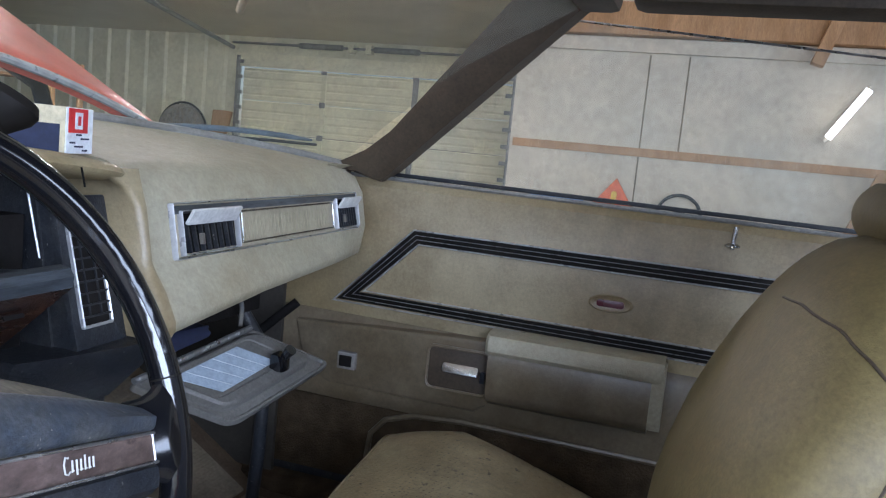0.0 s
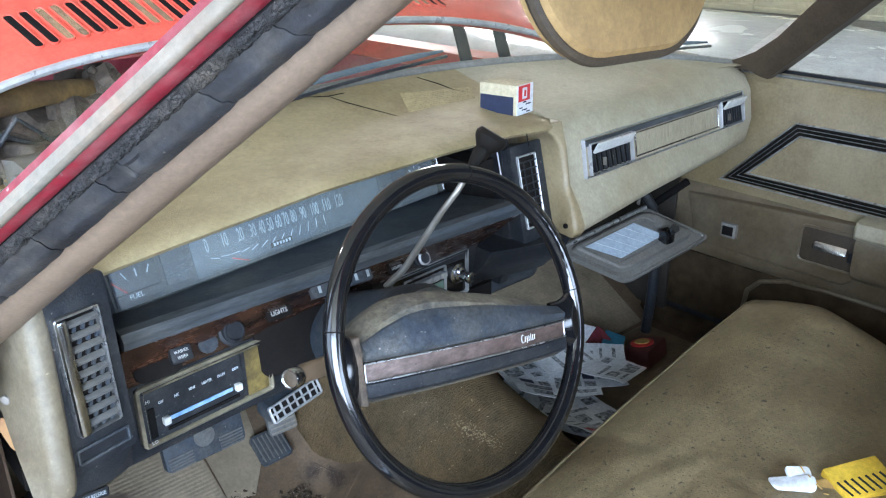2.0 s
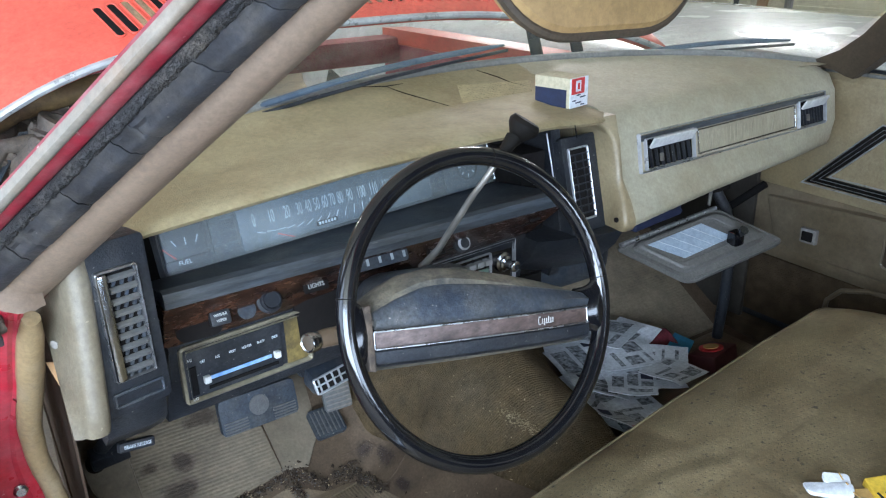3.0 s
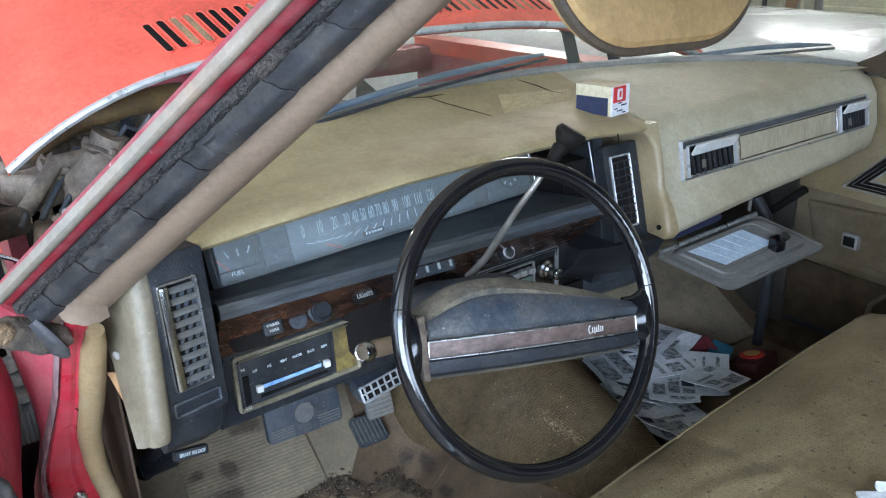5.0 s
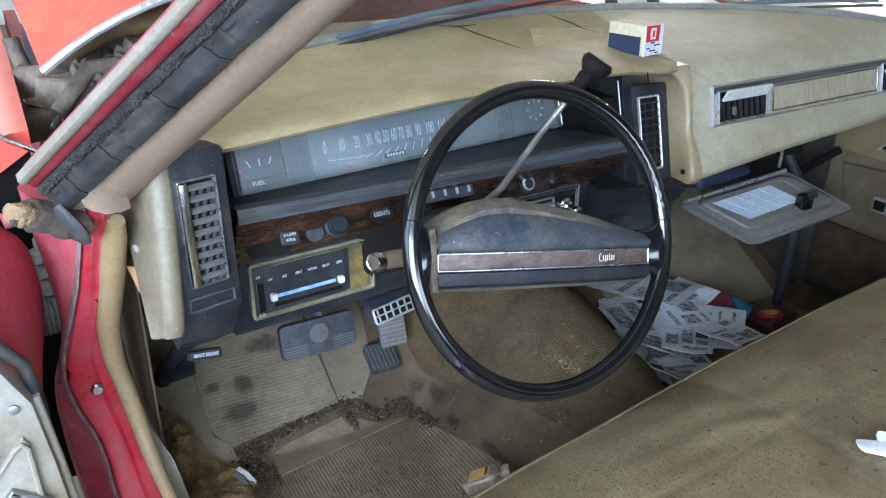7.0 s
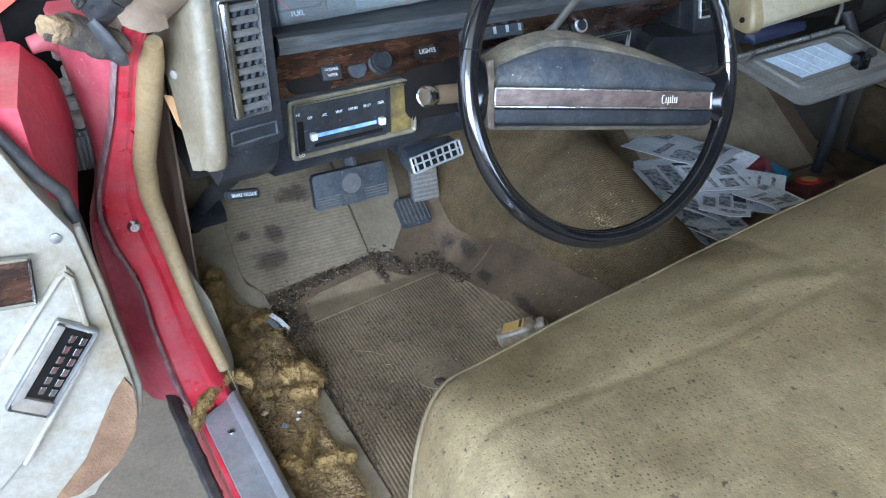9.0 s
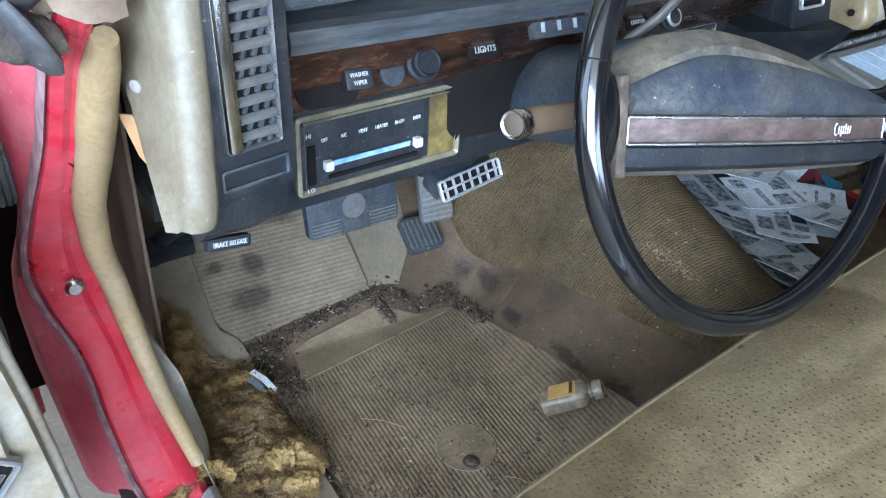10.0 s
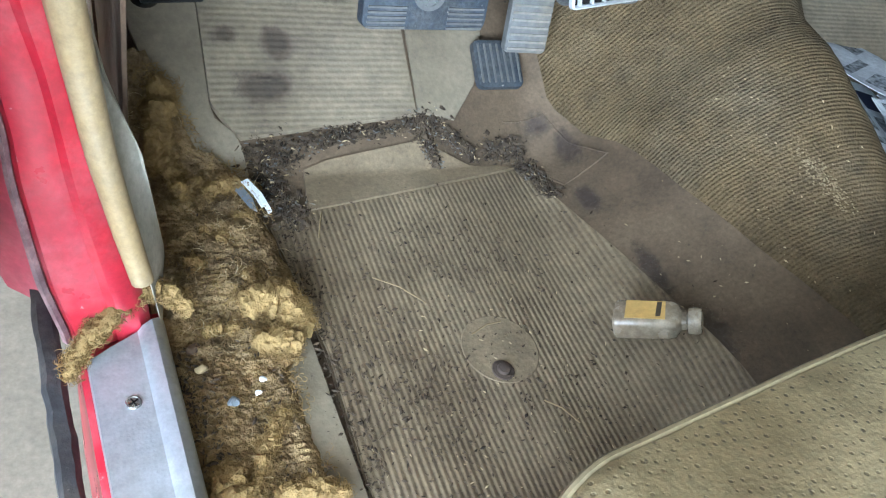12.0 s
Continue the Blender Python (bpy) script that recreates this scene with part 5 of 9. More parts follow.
part("edge_moulding", tube([hood_pt(x, 0.0, -0.008) + Vector((0, -0.006, 0)) for x in xs], 0.0065, 8), BRIGHT, hood, "bright rear edge moulding")
for x0, x1 in ((-0.585, -0.235), (-0.195, 0.20)):
    cnt = int((x1 - x0) / 0.0215)
    for k in range(cnt):
        x = x0 + 0.0215 * k
        a, b, c = hood_pt(x + 0.008, 0.036), hood_pt(x - 0.004, 0.118), hood_pt(x + 0.03, 0.036)
        ml = frame3((a + b) / 2, b - a, a - c)
        ml = ml if ml.to_3x3()[2][2] > 0 else ml @ Matrix.Rotation(math.pi, 4, "X")
        # flat near-black capsules stand in for shaded open slots; some are tan
        lv = part("louvre", slab(ml, 0.086, 0.0125, 0.0022, 0.006), DARK if k % 6 not in (2, 3) else FOAM, hood)
        part("louvre_lip", ring_frame(ml, 0.090, 0.0155, 0.0075, 0.0020, 0.0036), ORANGE, lv)
for sx in (0.42, 0.30, -0.66):
    part("hinge_arm", tube([(sx, 1.22, 0.93), (sx + 0.02, 1.30, 1.08), (sx, 1.45, 1.16)], 0.014, 8, flat=0.5), BLACK, hood, "black hood hinge arm")

# engine bay junk seen past the pillar
GRIME = material("grimy_engine_metal", (0.150, 0.120, 0.095), (0.050, 0.040, 0.032), 22, 9, rough=0.75, bump=0.6, bscale=70, bdist=0.004, dirt=(0.20, 0.15, 0.095), dirt_amount=0.7, dirt_scale=16, grain=0.35)
BROWNDUCT = material("brown_crusted_duct", (0.22, 0.14, 0.05), (0.10, 0.06, 0.03), 16, 9, rough=0.6, bump=0.4, bscale=60, dirt=(0.035, 0.025, 0.018), dirt_amount=0.85, dirt_scale=9, grain=0.3)


def engine_part(at, s, seed, mat, label):
    """A grimy casting: a block with a boss, a pipe stub, a flange and bolt heads."""
    rnd = random.Random(seed)
    t = thing("engine_part", at, label, "engine part", group="engine parts")
    turn = Matrix.Rotation(rnd.uniform(0, 3), 3, "Z") @ Matrix.Rotation(rnd.uniform(-0.5, 0.5), 3, "X")
    c = Vector(at)
    part("block", rough(rough(box((s * 1.3, s, s * 0.8), c, turn, s * 0.25, 4), s * 0.16, 14, seed), s * 0.06, 60, seed), mat, t)
    d = turn @ Vector((0.2, -0.7, 0.7)).normalized()
    m_ = Matrix.Translation(c + d * s * 0.35) @ d.to_track_quat("Z", "Y").to_matrix().to_4x4()
    part("boss", rough(lathe([(s * 0.42, 0), (s * 0.44, s * 0.15), (s * 0.34, s * 0.2), (s * 0.32, s * 0.42), (s * 0.18, s * 0.44), (s * 0.16, s * 0.30)], m_, 20), s * 0.05, 40, seed), mat, t)
    e = turn @ Vector((0.9, 0.2, 0.3)).normalized()
    part("pipe_stub", rough(tube([c, c + e * s * 0.6, c + e * s * 0.9 + Vector((0, 0, s * 0.2)), c + e * s * 1.0 + Vector((0, 0, s * 0.5))], s * 0.17, 12), s * 0.03, 50, seed), mat, t)
    for k in range(4):
        a = k * math.pi / 2 + 0.4
        part("bolt_head", lathe([(s * 0.07, 0), (s * 0.07, s * 0.1), (s * 0.05, s * 0.12)], m_ @ Matrix.Translation((s * 0.38 * math.cos(a), s * 0.38 * math.sin(a), s * 0.14)), 6), mat, t)


GL = "grimy grey-brown metal engine part under the raised hood"
for k, (at, s, mt, lab) in enumerate(((( -0.79, 1.24, 0.945), 0.075, GRIME, GL), ((-0.71, 1.22, 0.955), 0.085, GRIME, GL), ((-0.835, 1.33, 0.94), 0.08, GRIME, GL), ((-0.62, 1.26, 0.96), 0.08, GRIME, GL), ((-0.74, 1.36, 0.97), 0.09, GRIME, GL), ((-0.55, 1.36, 0.98), 0.10, GRIME, GL),
                                      ((-0.655, 1.17, 0.925), 0.060, YELLOWJUNK, "yellowed dusty plastic reservoir under the raised hood"), ((-0.86, 1.24, 0.90), 0.06, GRIME, GL), ((-0.80, 1.15, 0.885), 0.055, GRIME, GL), ((-0.72, 1.13, 0.88), 0.055, GRIME, GL), ((-0.46, 1.42, 1.0), 0.10, GRIME, GL), ((-0.78, 1.48, 0.98), 0.09, BLACK_DUSTY, "dusty black engine part under the raised hood"))):
    engine_part(at, s, k + 3, mt, lab)
single("coolant_hose", rough(tube([(-0.80, 1.27, 0.99), (-0.74, 1.26, 1.03), (-0.66, 1.27, 1.042), (-0.56, 1.31, 1.047), (-0.46, 1.38, 1.03)], [0.016, 0.022, 0.022, 0.020, 0.018], 14), 0.004, 30), BROWNDUCT, "brown crusted bent duct under the raised hood", "hose")
single("air_hose", rough(tube([(-0.83, 1.16, 0.93), (-0.77, 1.2, 0.985), (-0.69, 1.20, 0.99), (-0.62, 1.16, 0.955)], 0.013, 12), 0.003, 40), GRIME, "dusty grey rubber hose in the engine bay", "hose")
for k in range(5):
    single("engine_cable", tube([(-0.84 + 0.03 * k, 1.15 + 0.02 * k, 0.91), (-0.78 + 0.04 * k, 1.22, 0.985 + 0.012 * k), (-0.66 + 0.03 * k, 1.26, 1.0 - 0.01 * k), (-0.55 + 0.02 * k, 1.32, 0.98)], 0.0045, 8), BLACK_DUSTY, "dusty black cable in the engine bay", "cable", group="engine cables")

# sun visor and mirror
vis = thing("sun_visor", (-0.42, 0.36, 1.29), "tan padded sun visor folded down with brown edging", "sun visor")
mv = frame3((-0.425, 0.335, 1.272), (1, 0.04, -0.03), (0, 0.18, 1))
out = [(x, y * (1.0 if y > 0 else 1.0)) for x, y in rrect(0.225, 0.15, 0.075, 12)]
bm = bmesh.new()
loft([[mv @ Vector((x, y, -0.008)) for x, y in out], [mv @ Vector((x, y, 0.004)) for x, y in out], [mv @ Vector((x * 0.97, y * 0.93, 0.010)) for x, y in out], [mv @ Vector((x * 0.8, y * 0.7, 0.012)) for x, y in out]], True, True, bm)
part("pad", bm, material("orange_tan_visor_vinyl", (0.36, 0.235, 0.098), (0.29, 0.18, 0.07), 5, rough=0.55, bump=0.2, bscale=350, dirt=(0.18, 0.10, 0.04), dirt_amount=0.5, dirt_scale=9), vis)
part("edging", tube([mv @ Vector((x, y, 0.002)) for x, y in out], 0.0045, 8, True), BROWNTRIM, vis, "brown stitched edging")
part("pivot_rod", tube([mv @ Vector((-0.2, 0.07, 0)), mv @ Vector((0.2, 0.07, 0))], 0.005, 8), CHROME, vis)
mir = thing("rear_view_mirror", (-0.05, 0.42, 1.28), "chrome-framed rear-view mirror under the windscreen header", "mirror")
mm = frame3((0.085, 0.634, 1.227), (1, 0.22, 0.02), (0, 0.1, 1))
part("glass", slab(mm, 0.235, 0.055, 0.004, 0.02, z=0.010), MIRROR, mir)
part("frame", ring_frame(mm, 0.25, 0.07, 0.025, 0.009, 0.016), CHROME, mir)
part("shell", slab(mm, 0.25, 0.07, 0.012, 0.025, z=-0.012), BLACK, mir)
part("stem", tube([(0.085, 0.642, 1.232), (0.075, 0.60, 1.268), (0.05, 0.44, 1.298)], 0.008, 8), CHROME, mir)

# ---- dashboard ----
dash = thing("dashboard", (0.0, 0.95, 0.7), "worn tan and black dashboard with open glove box", "dashboard")


def lip_y(x):
    """Front edge of the padded brow over the dials."""
    return curve_at([(-0.80, 0.700), (-0.74, 0.722), (-0.40, 0.768), (0.0, 0.788), (0.03, 0.790), (0.05, 0.796), (0.07, 0.807), (0.085, 0.818), (0.10, 0.824)], x)


def base_y(x):
    u = max(-1.0, min(1.0, x / 0.80))
    return 0.885 + 0.19 * (1 - u * u) ** 0.8


def top_z(y):
    """The pad rises gently towards the glass."""
    return 0.990 + 0.27 * max(0.0, y - 0.90)


secs = []
for i in range(29):
    x = lerp(-0.792, 0.100, i / 28)
    f, b = lip_y(x), base_y(x)
    edge = max(0.0, (-0.70 - x) / 0.092)
    zt = curve_at([(-0.80, 0.972), (-0.72, 0.980), (-0.60, 0.986), (-0.40, 0.994), (-0.20, 0.999), (-0.06, 0.999), (0.0, 0.994), (0.05, 0.989), (0.085, 0.985), (0.10, 0.983)], x)
    secs.append([(x, b, top_z(b)), (x, lerp(f, b, 0.8), max(zt, top_z(lerp(f, b, 0.8)))), (x, lerp(f, b, 0.6), max(zt, top_z(lerp(f, b, 0.6))) + 0.001), (x, lerp(f, b, 0.35), zt + 0.004), (x, f + 0.05, zt + 0.003), (x, f + 0.018, zt), (x, f + 0.005, zt - 0.004), (x, f, zt - 0.009), (x, f + 0.004, zt - 0.014),
                 (x, f + 0.03, zt - 0.019), (x, f + 0.12, zt - 0.026), (x, b, zt - 0.05)])
part("brow_pad", loft(secs), TAN, dash, "cracked tan padded brow and top", angle=75)
secs = []
for i in range(27):
    x = lerp(0.096, 0.80, i / 26)
    b = base_y(x)
    k = (x - 0.035) / 0.765
    nose = curve_at([(0.0, 0.752), (0.06, 0.752), (0.35, 0.775), (0.8, 0.815), (1.0, 0.84)], k)
    fy = curve_at([(0.0, 0.790), (0.10, 0.800), (1.0, 0.836)], k)
    zb = curve_at([(0.0, 0.792), (0.08, 0.795), (0.4, 0.808), (1.0, 0.815)], k)
    rnd = 0.006 * max(0.0, (k - 0.93) / 0.07)
    secs.append([(x, b, top_z(b)), (x, lerp(fy, b, 0.75), max(0.992, top_z(lerp(fy, b, 0.75)))), (x, lerp(fy, b, 0.5), max(0.991, top_z(lerp(fy, b, 0.5)))), (x, fy + 0.055, 0.988 - rnd), (x, fy + 0.028, 0.975 - rnd), (x, fy + 0.016, 0.955 - rnd), (x, fy + 0.010, 0.94), (x, fy - 0.002, 0.875), (x, lerp(fy, nose, 0.6), 0.845), (x, nose, zb + 0.018), (x, nose + 0.004, zb + 0.004), (x, nose + 0.018, zb),
                 (x, nose + 0.08, zb + 0.01), (x, b, zb + 0.03)])
part("passenger_pad", loft(secs), TAN_LIGHT, dash, "tan padded passenger side panel", angle=75)
# tan return beside the dial recess, and the driver's outer end
secs = []
for i in range(19):
    z = lerp(0.7935, 0.982, i / 18)
    yf = curve_at([(0.793, 0.760), (0.80, 0.7535), (0.812, 0.7525), (0.845, 0.768), (0.875, 0.789), (0.94, 0.8015), (0.955, 0.807), (0.985, 0.816)], z)
    xc = curve_at([(0.793, 0.081), (0.815, 0.079), (0.845, 0.087), (0.875, 0.093), (0.90, 0.094), (0.94, 0.090), (0.96, 0.080), (0.972, 0.060), (0.985, 0.030)], z)
    xi = 0.0862
    yb = max(0.829 + 0.245 * (z - 0.8642), yf + 0.012)
    secs.append([(xi, yb + 0.05, z), (xi, yb, z), (lerp(xi, xc, 0.5), lerp(yb, yf, 0.55), z), (xc, yf + 0.007, z), (xc + 0.0025, yf + 0.0015, z), (xc + 0.008, yf - 0.0005, z), (0.104, yf, z), (0.104, yb + 0.05, z)])
# door vinyl, darker than the pad, puts this facet's shade into the colour
part("end_return", loft(secs), DOORTAN, dash, "rounded tan return beside the dials", angle=70)
part("screw", lathe([(0.0045, 0), (0.0045, 0.002), (0.003, 0.003)], frame3((0.0805, 0.775, 0.812), (0.2, -0.97, 0), (0, 0, 1)), 10), DARK, dash)
secs = []
for k in range(15):
    t = k / 14
    z = lerp(0.985, 0.788, t)
    y0 = lerp(0.699, 0.654, t ** 1.3)
    xr = lerp(-0.754, -0.768, t ** 1.5)
    end = 0.010 * max(0.0, (t - 0.86) / 0.14) ** 2
    back = curve_at([(0.0, 0.80), (0.50, 0.79), (0.66, 0.755), (0.80, 0.728), (0.93, 0.695), (1.0, 0.676)], t)
    secs.append([(xr, y0 + 0.030, z), (xr, y0 + 0.004 + end, z), (xr - 0.004, y0 - 0.001 + end, z), (xr - 0.012, y0 - 0.003 + end, z), (xr - 0.020, y0 - 0.001 + end, z), (xr - 0.0245, y0 + 0.005 + end, z), (lerp(xr - 0.026, -0.800, 0.35), lerp(y0 + 0.010, back, 0.35), z), (lerp(xr - 0.026, -0.806, 0.75), lerp(y0 + 0.010, back, 0.75), z), (-0.806 + 0.014 * t ** 2, back, z), (-0.785, back + 0.006, z), (-0.768, y0 + 0.045, z)])
part("outer_end", loft(secs), CAPTAN, dash, "sun-bleached tan end cap", angle=60)
part("screw", lathe([(0.005, 0), (0.005, 0.002), (0.003, 0.003)], frame3((-0.796, 0.733, 0.872), (0.6, -0.8, 0), (0, 0, 1)), 10), DULLGREY, dash)
# seam and cracks of the pad
part("seam", tube([(-0.012, 0.83, 0.9945), (-0.012, 0.80, 0.9925), (-0.012, 0.788, 0.984), (-0.012, 0.783, 0.966)], 0.0011, 6), DARK, dash)


def crack(pts):
    top = [Vector((x, y, max(0.9978, top_z(y) + 0.0006))) for x, y in pts]
    part("crack", tube(top, [0.0006] + [0.0014] * (len(top) - 2) + [0.0006], 6, flat=0.5), DARK, dash)


crack([(-0.200, 1.050), (-0.185, 1.020), (-0.160, 0.985), (-0.135, 0.950), (-0.110, 0.930), (-0.075, 0.915), (-0.04, 0.905)])
crack([(-0.24, 1.06), (-0.20, 1.050), (-0.165, 1.052)])
crack([(0.0, 1.065), (0.02, 1.03), (0.03, 1.0), (0.055, 0.975)])
spk = material("speaker_weave", (0.36, 0.29, 0.15), (0.30, 0.24, 0.12), 5, rough=0.7)
dots(spk, 0.006, 0.8, 0.002, 0.6, 0.0, 0.18, 0.3)
part("speaker_grille", plate([(-0.115, 0.945, top_z(0.945) + 0.0012), (0.02, 0.930, top_z(0.93) + 0.0012), (0.075, 1.000, top_z(1.0) + 0.0012), (-0.075, 1.020, top_z(1.02) + 0.0012)], (0, 0, 1), 0.004, 0.001), spk, dash, "perforated tan speaker grille")

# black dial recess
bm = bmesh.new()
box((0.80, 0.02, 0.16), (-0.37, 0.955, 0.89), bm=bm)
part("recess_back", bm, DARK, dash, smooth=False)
CL, CR = Vector((-0.650, 0.842, 0.870)), Vector((-0.075, 0.922, 0.872))
U = (CR - CL).normalized()
TOPV = Vector((0.0, 0.022, 0.074))
mc = frame3((CL + CR) / 2 + TOPV / 2, U, TOPV)
W = (CR - CL).length
cluster = part("dial_housing", slab(mc, W, 0.080, 0.02, 0.004, z=-0.022), BLACK_DUSTY, dash, "grey instrument cluster behind dusty lens")
part("speedometer_face", slab(mc @ Matrix.Translation((-0.012, 0, 0)), 0.335, 0.066, 0.003, 0.002), LENS, cluster)
for x0, w in ((-0.255, 0.066), (0.235, 0.095)):
    part("gauge_face", slab(mc @ Matrix.Translation((x0, 0, 0)), w, 0.066, 0.003, 0.002), LENSDARK, cluster)
part("warning_panel", slab(mc @ Matrix.Translation((-0.203, 0, 0)), 0.036, 0.054, 0.004, 0.002), BLACK_DUSTY, cluster)
for k in range(3):
    part("panel_rib", box((0.036, 0.002, 0.0025), mc @ Vector((-0.203, -0.016 + 0.016 * k, 0.0045)), mc.to_3x3()), GREYLINE, cluster)
part("warning_panel", slab(mc @ Matrix.Translation((0.170, 0, 0)), 0.032, 0.054, 0.004, 0.002), BLACK_DUSTY, cluster)
DIAL = (-0.157, -0.130, -0.105, -0.085, -0.070, -0.056, -0.042, -0.029, -0.015, 0.002, 0.023, 0.046, 0.070)
for k, u in enumerate(DIAL):
    lettering("speed_number", str(10 * k), mc @ Matrix.Translation((u, 0.003, 0.0035)), 0.0255, DIALMARK, cluster, squeeze=0.40, depth=0.0003)
    tick = mc @ Matrix.Translation((-0.150 + 0.0155 * k, -0.0150 - 0.004 * math.sin(k / 12 * math.pi), 0.0035)) @ Matrix.Rotation(-0.30 + 0.16 * k, 4, "Z")
    part("tick", box((0.013, 0.0009, 0.0006), tick @ Vector((0, 0, 0)), tick.to_3x3()), MARKS, cluster)
part("odometer", slab(mc @ Matrix.Translation((-0.045, -0.0245, 0.002)), 0.036, 0.007, 0.002, 0.001), DARK, cluster)
for k in range(6):
    part("odometer_bar", box((0.003, 0.004, 0.0008), mc @ Vector((-0.058 + 0.0052 * k, -0.0245, 0.0045)), mc.to_3x3()), MARKS, cluster)
part("speed_needle", box((0.026, 0.0014, 0.0008), mc @ Vector((-0.114, -0.0275, 0.0040)), mc.to_3x3() @ Matrix.Rotation(-0.42, 3, "Z")), REDMARK, cluster, "red needle")
lettering("fuel_word", "FUEL", mc @ Matrix.Translation((-0.262, -0.025, 0.0035)), 0.0085, MARKS, cluster, depth=0.0003)
part("gauge_window", ring_frame(mc @ Matrix.Translation((-0.258, 0.0, 0.003)), 0.062, 0.042, 0.003, 0.002, 0.002), BLACK, cluster)
part("fuel_needle", box((0.022, 0.0014, 0.0008), mc @ Vector((-0.280, -0.010, 0.0045)), mc.to_3x3() @ Matrix.Rotation(-0.85, 3, "Z")), REDMARK, cluster, "red needle")
for a in (-0.012, 0.0, 0.012):
    part("gauge_tick", box((0.0014, 0.010, 0.0008), mc @ Vector((-0.256 + a * 1.3, 0.002, 0.0045)), mc.to_3x3() @ Matrix.Rotation(-a * 40, 3, "Z")), MARKS, cluster)
part("clock_ring", ring_frame(mc @ Matrix.Translation((0.238, 0.0, 0.003)), 0.046, 0.046, 0.022, 0.002, 0.002), BLACK, cluster)
for a in range(8):
    part("clock_tick", box((0.0014, 0.005, 0.0008), (mc @ Matrix.Translation((0.238, 0, 0.0042)) @ Matrix.Rotation(a * math.pi / 4, 4, "Z")) @ Vector((0, 0.016, 0)), mc.to_3x3() @ Matrix.Rotation(a * math.pi / 4, 3, "Z")), MARKS, cluster)
lens = part("lens", slab(mc @ Matrix.Translation((0, 0, 0.010)), W - 0.004, 0.074, 0.002, 0.004), DIAL_GLASS, cluster, "dusty clear lens")
lens.visible_shadow = False
part("lens_top_strip", box((W, 0.012, 0.014), mc @ Vector((0, 0.043, 0.004)), mc.to_3x3(), 0.003), LENSRIM, cluster)
for x in (-0.27, -0.07, 0.18):
    part("lens_screw", lathe([(0.004, 0), (0.004, 0.003), (0.002, 0.004)], mc @ Matrix.Translation((x, 0.043, 0.010)), 10), STEEL, cluster)
part("lens_edge", tube([mc @ Vector((-W / 2 + 0.003, 0.0365, 0.013)), mc @ Vector((W / 2 - 0.006, 0.0365, 0.013))], 0.0014, 6), BRIGHT, cluster)
part("recess_edge", tube([(-0.0055, 0.862, 0.957), (0.0, 0.848, 0.885)], 0.0013, 6), BRIGHT, dash, "bright edge line")
part("lens_edge", tube([mc @ Vector((W / 2 - 0.006, 0.034, 0.012)), mc @ Vector((W / 2 - 0.002, -0.034, 0.012))], 0.0014, 6), SILVER, cluster)

# shelf below the dials, ledge strip, wood fascia and lower panel
def lower(x, z):
    """Front surface of the lower fascia."""
    k = (x + 0.66) / 0.59
    top, bot = lerp(0.757, 0.750, k), lerp(0.803, 0.857, k)
    return Vector((x, lerp(top, bot, min(1.0, max(0.0, (0.872 - z) / 0.085))), z))


bm = loft([[(x, lerp(0.842, 0.922, k), 0.873 - 0.002), (x, lower(x, 0.88).y + 0.006, lerp(0.885, 0.893, k)), (x, lower(x, 0.88).y + 0.006, lerp(0.872, 0.88, k)), (x, lerp(0.842, 0.93, k), 0.84)] for x, k in ((lerp(-0.675, -0.065, t / 8), t / 8) for t in range(9))])
part("dial_shelf", bm, BLACK_DUSTY, dash, "dusty black shelf below the dials")
bm = loft([[lower(x, 0.872) + Vector((0, dy, lerp(0.0, 0.009, k) + dz)) for dy, dz in ((0.012, 0.016), (0.0, 0.014), (-0.005, 0.007), (-0.003, -0.004), (0.006, -0.007), (0.02, -0.007))] for x, k in ((lerp(-0.675, -0.062, t / 8), t / 8) for t in range(9))])
part("ledge_strip", bm, GREYLINE, dash, "brushed grey ledge strip")
bm = loft([[lower(x, 0.868 + 0.008 * k) + Vector((0, 0.002, 0)), lower(x, 0.798), lower(x, 0.798) + Vector((0, 0.02, 0)), lower(x, 0.868) + Vector((0, 0.03, 0))] for x, k in ((lerp(-0.675, -0.055, t / 12), t / 12) for t in range(13))])
wood = part("wood_fascia", bm, WOOD, dash, "dark burl wood fascia")
bm = loft([[lower(x, 0.800) + Vector((0, 0.003, 0)), lower(x, 0.70) + Vector((0, 0.003, 0)), lower(x, 0.685) + Vector((0, 0.012, 0)), lower(x, 0.675) + Vector((0, 0.05, 0)), lower(x, 0.80) + Vector((0, 0.06, 0))] for x in (lerp(-0.68, -0.06, t / 12) for t in range(13))])
part("lower_panel", bm, BLACK, dash, "black lower fascia")
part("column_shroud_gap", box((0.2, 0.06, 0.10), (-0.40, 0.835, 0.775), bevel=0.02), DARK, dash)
# solid dark box stands in for the shade of the open recess
part("inner_recess_shade", box((0.05, 0.10, 0.26), (-0.035, 0.91, 0.80)), DARK, dash, smooth=False)
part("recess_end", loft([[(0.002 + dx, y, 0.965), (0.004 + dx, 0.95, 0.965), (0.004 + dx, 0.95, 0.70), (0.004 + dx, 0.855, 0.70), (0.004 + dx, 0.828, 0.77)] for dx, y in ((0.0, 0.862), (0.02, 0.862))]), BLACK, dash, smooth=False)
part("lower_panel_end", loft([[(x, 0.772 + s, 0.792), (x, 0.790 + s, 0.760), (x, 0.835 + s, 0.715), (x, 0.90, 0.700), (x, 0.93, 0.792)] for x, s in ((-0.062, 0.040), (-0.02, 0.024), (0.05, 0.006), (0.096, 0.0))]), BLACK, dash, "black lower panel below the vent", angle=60)
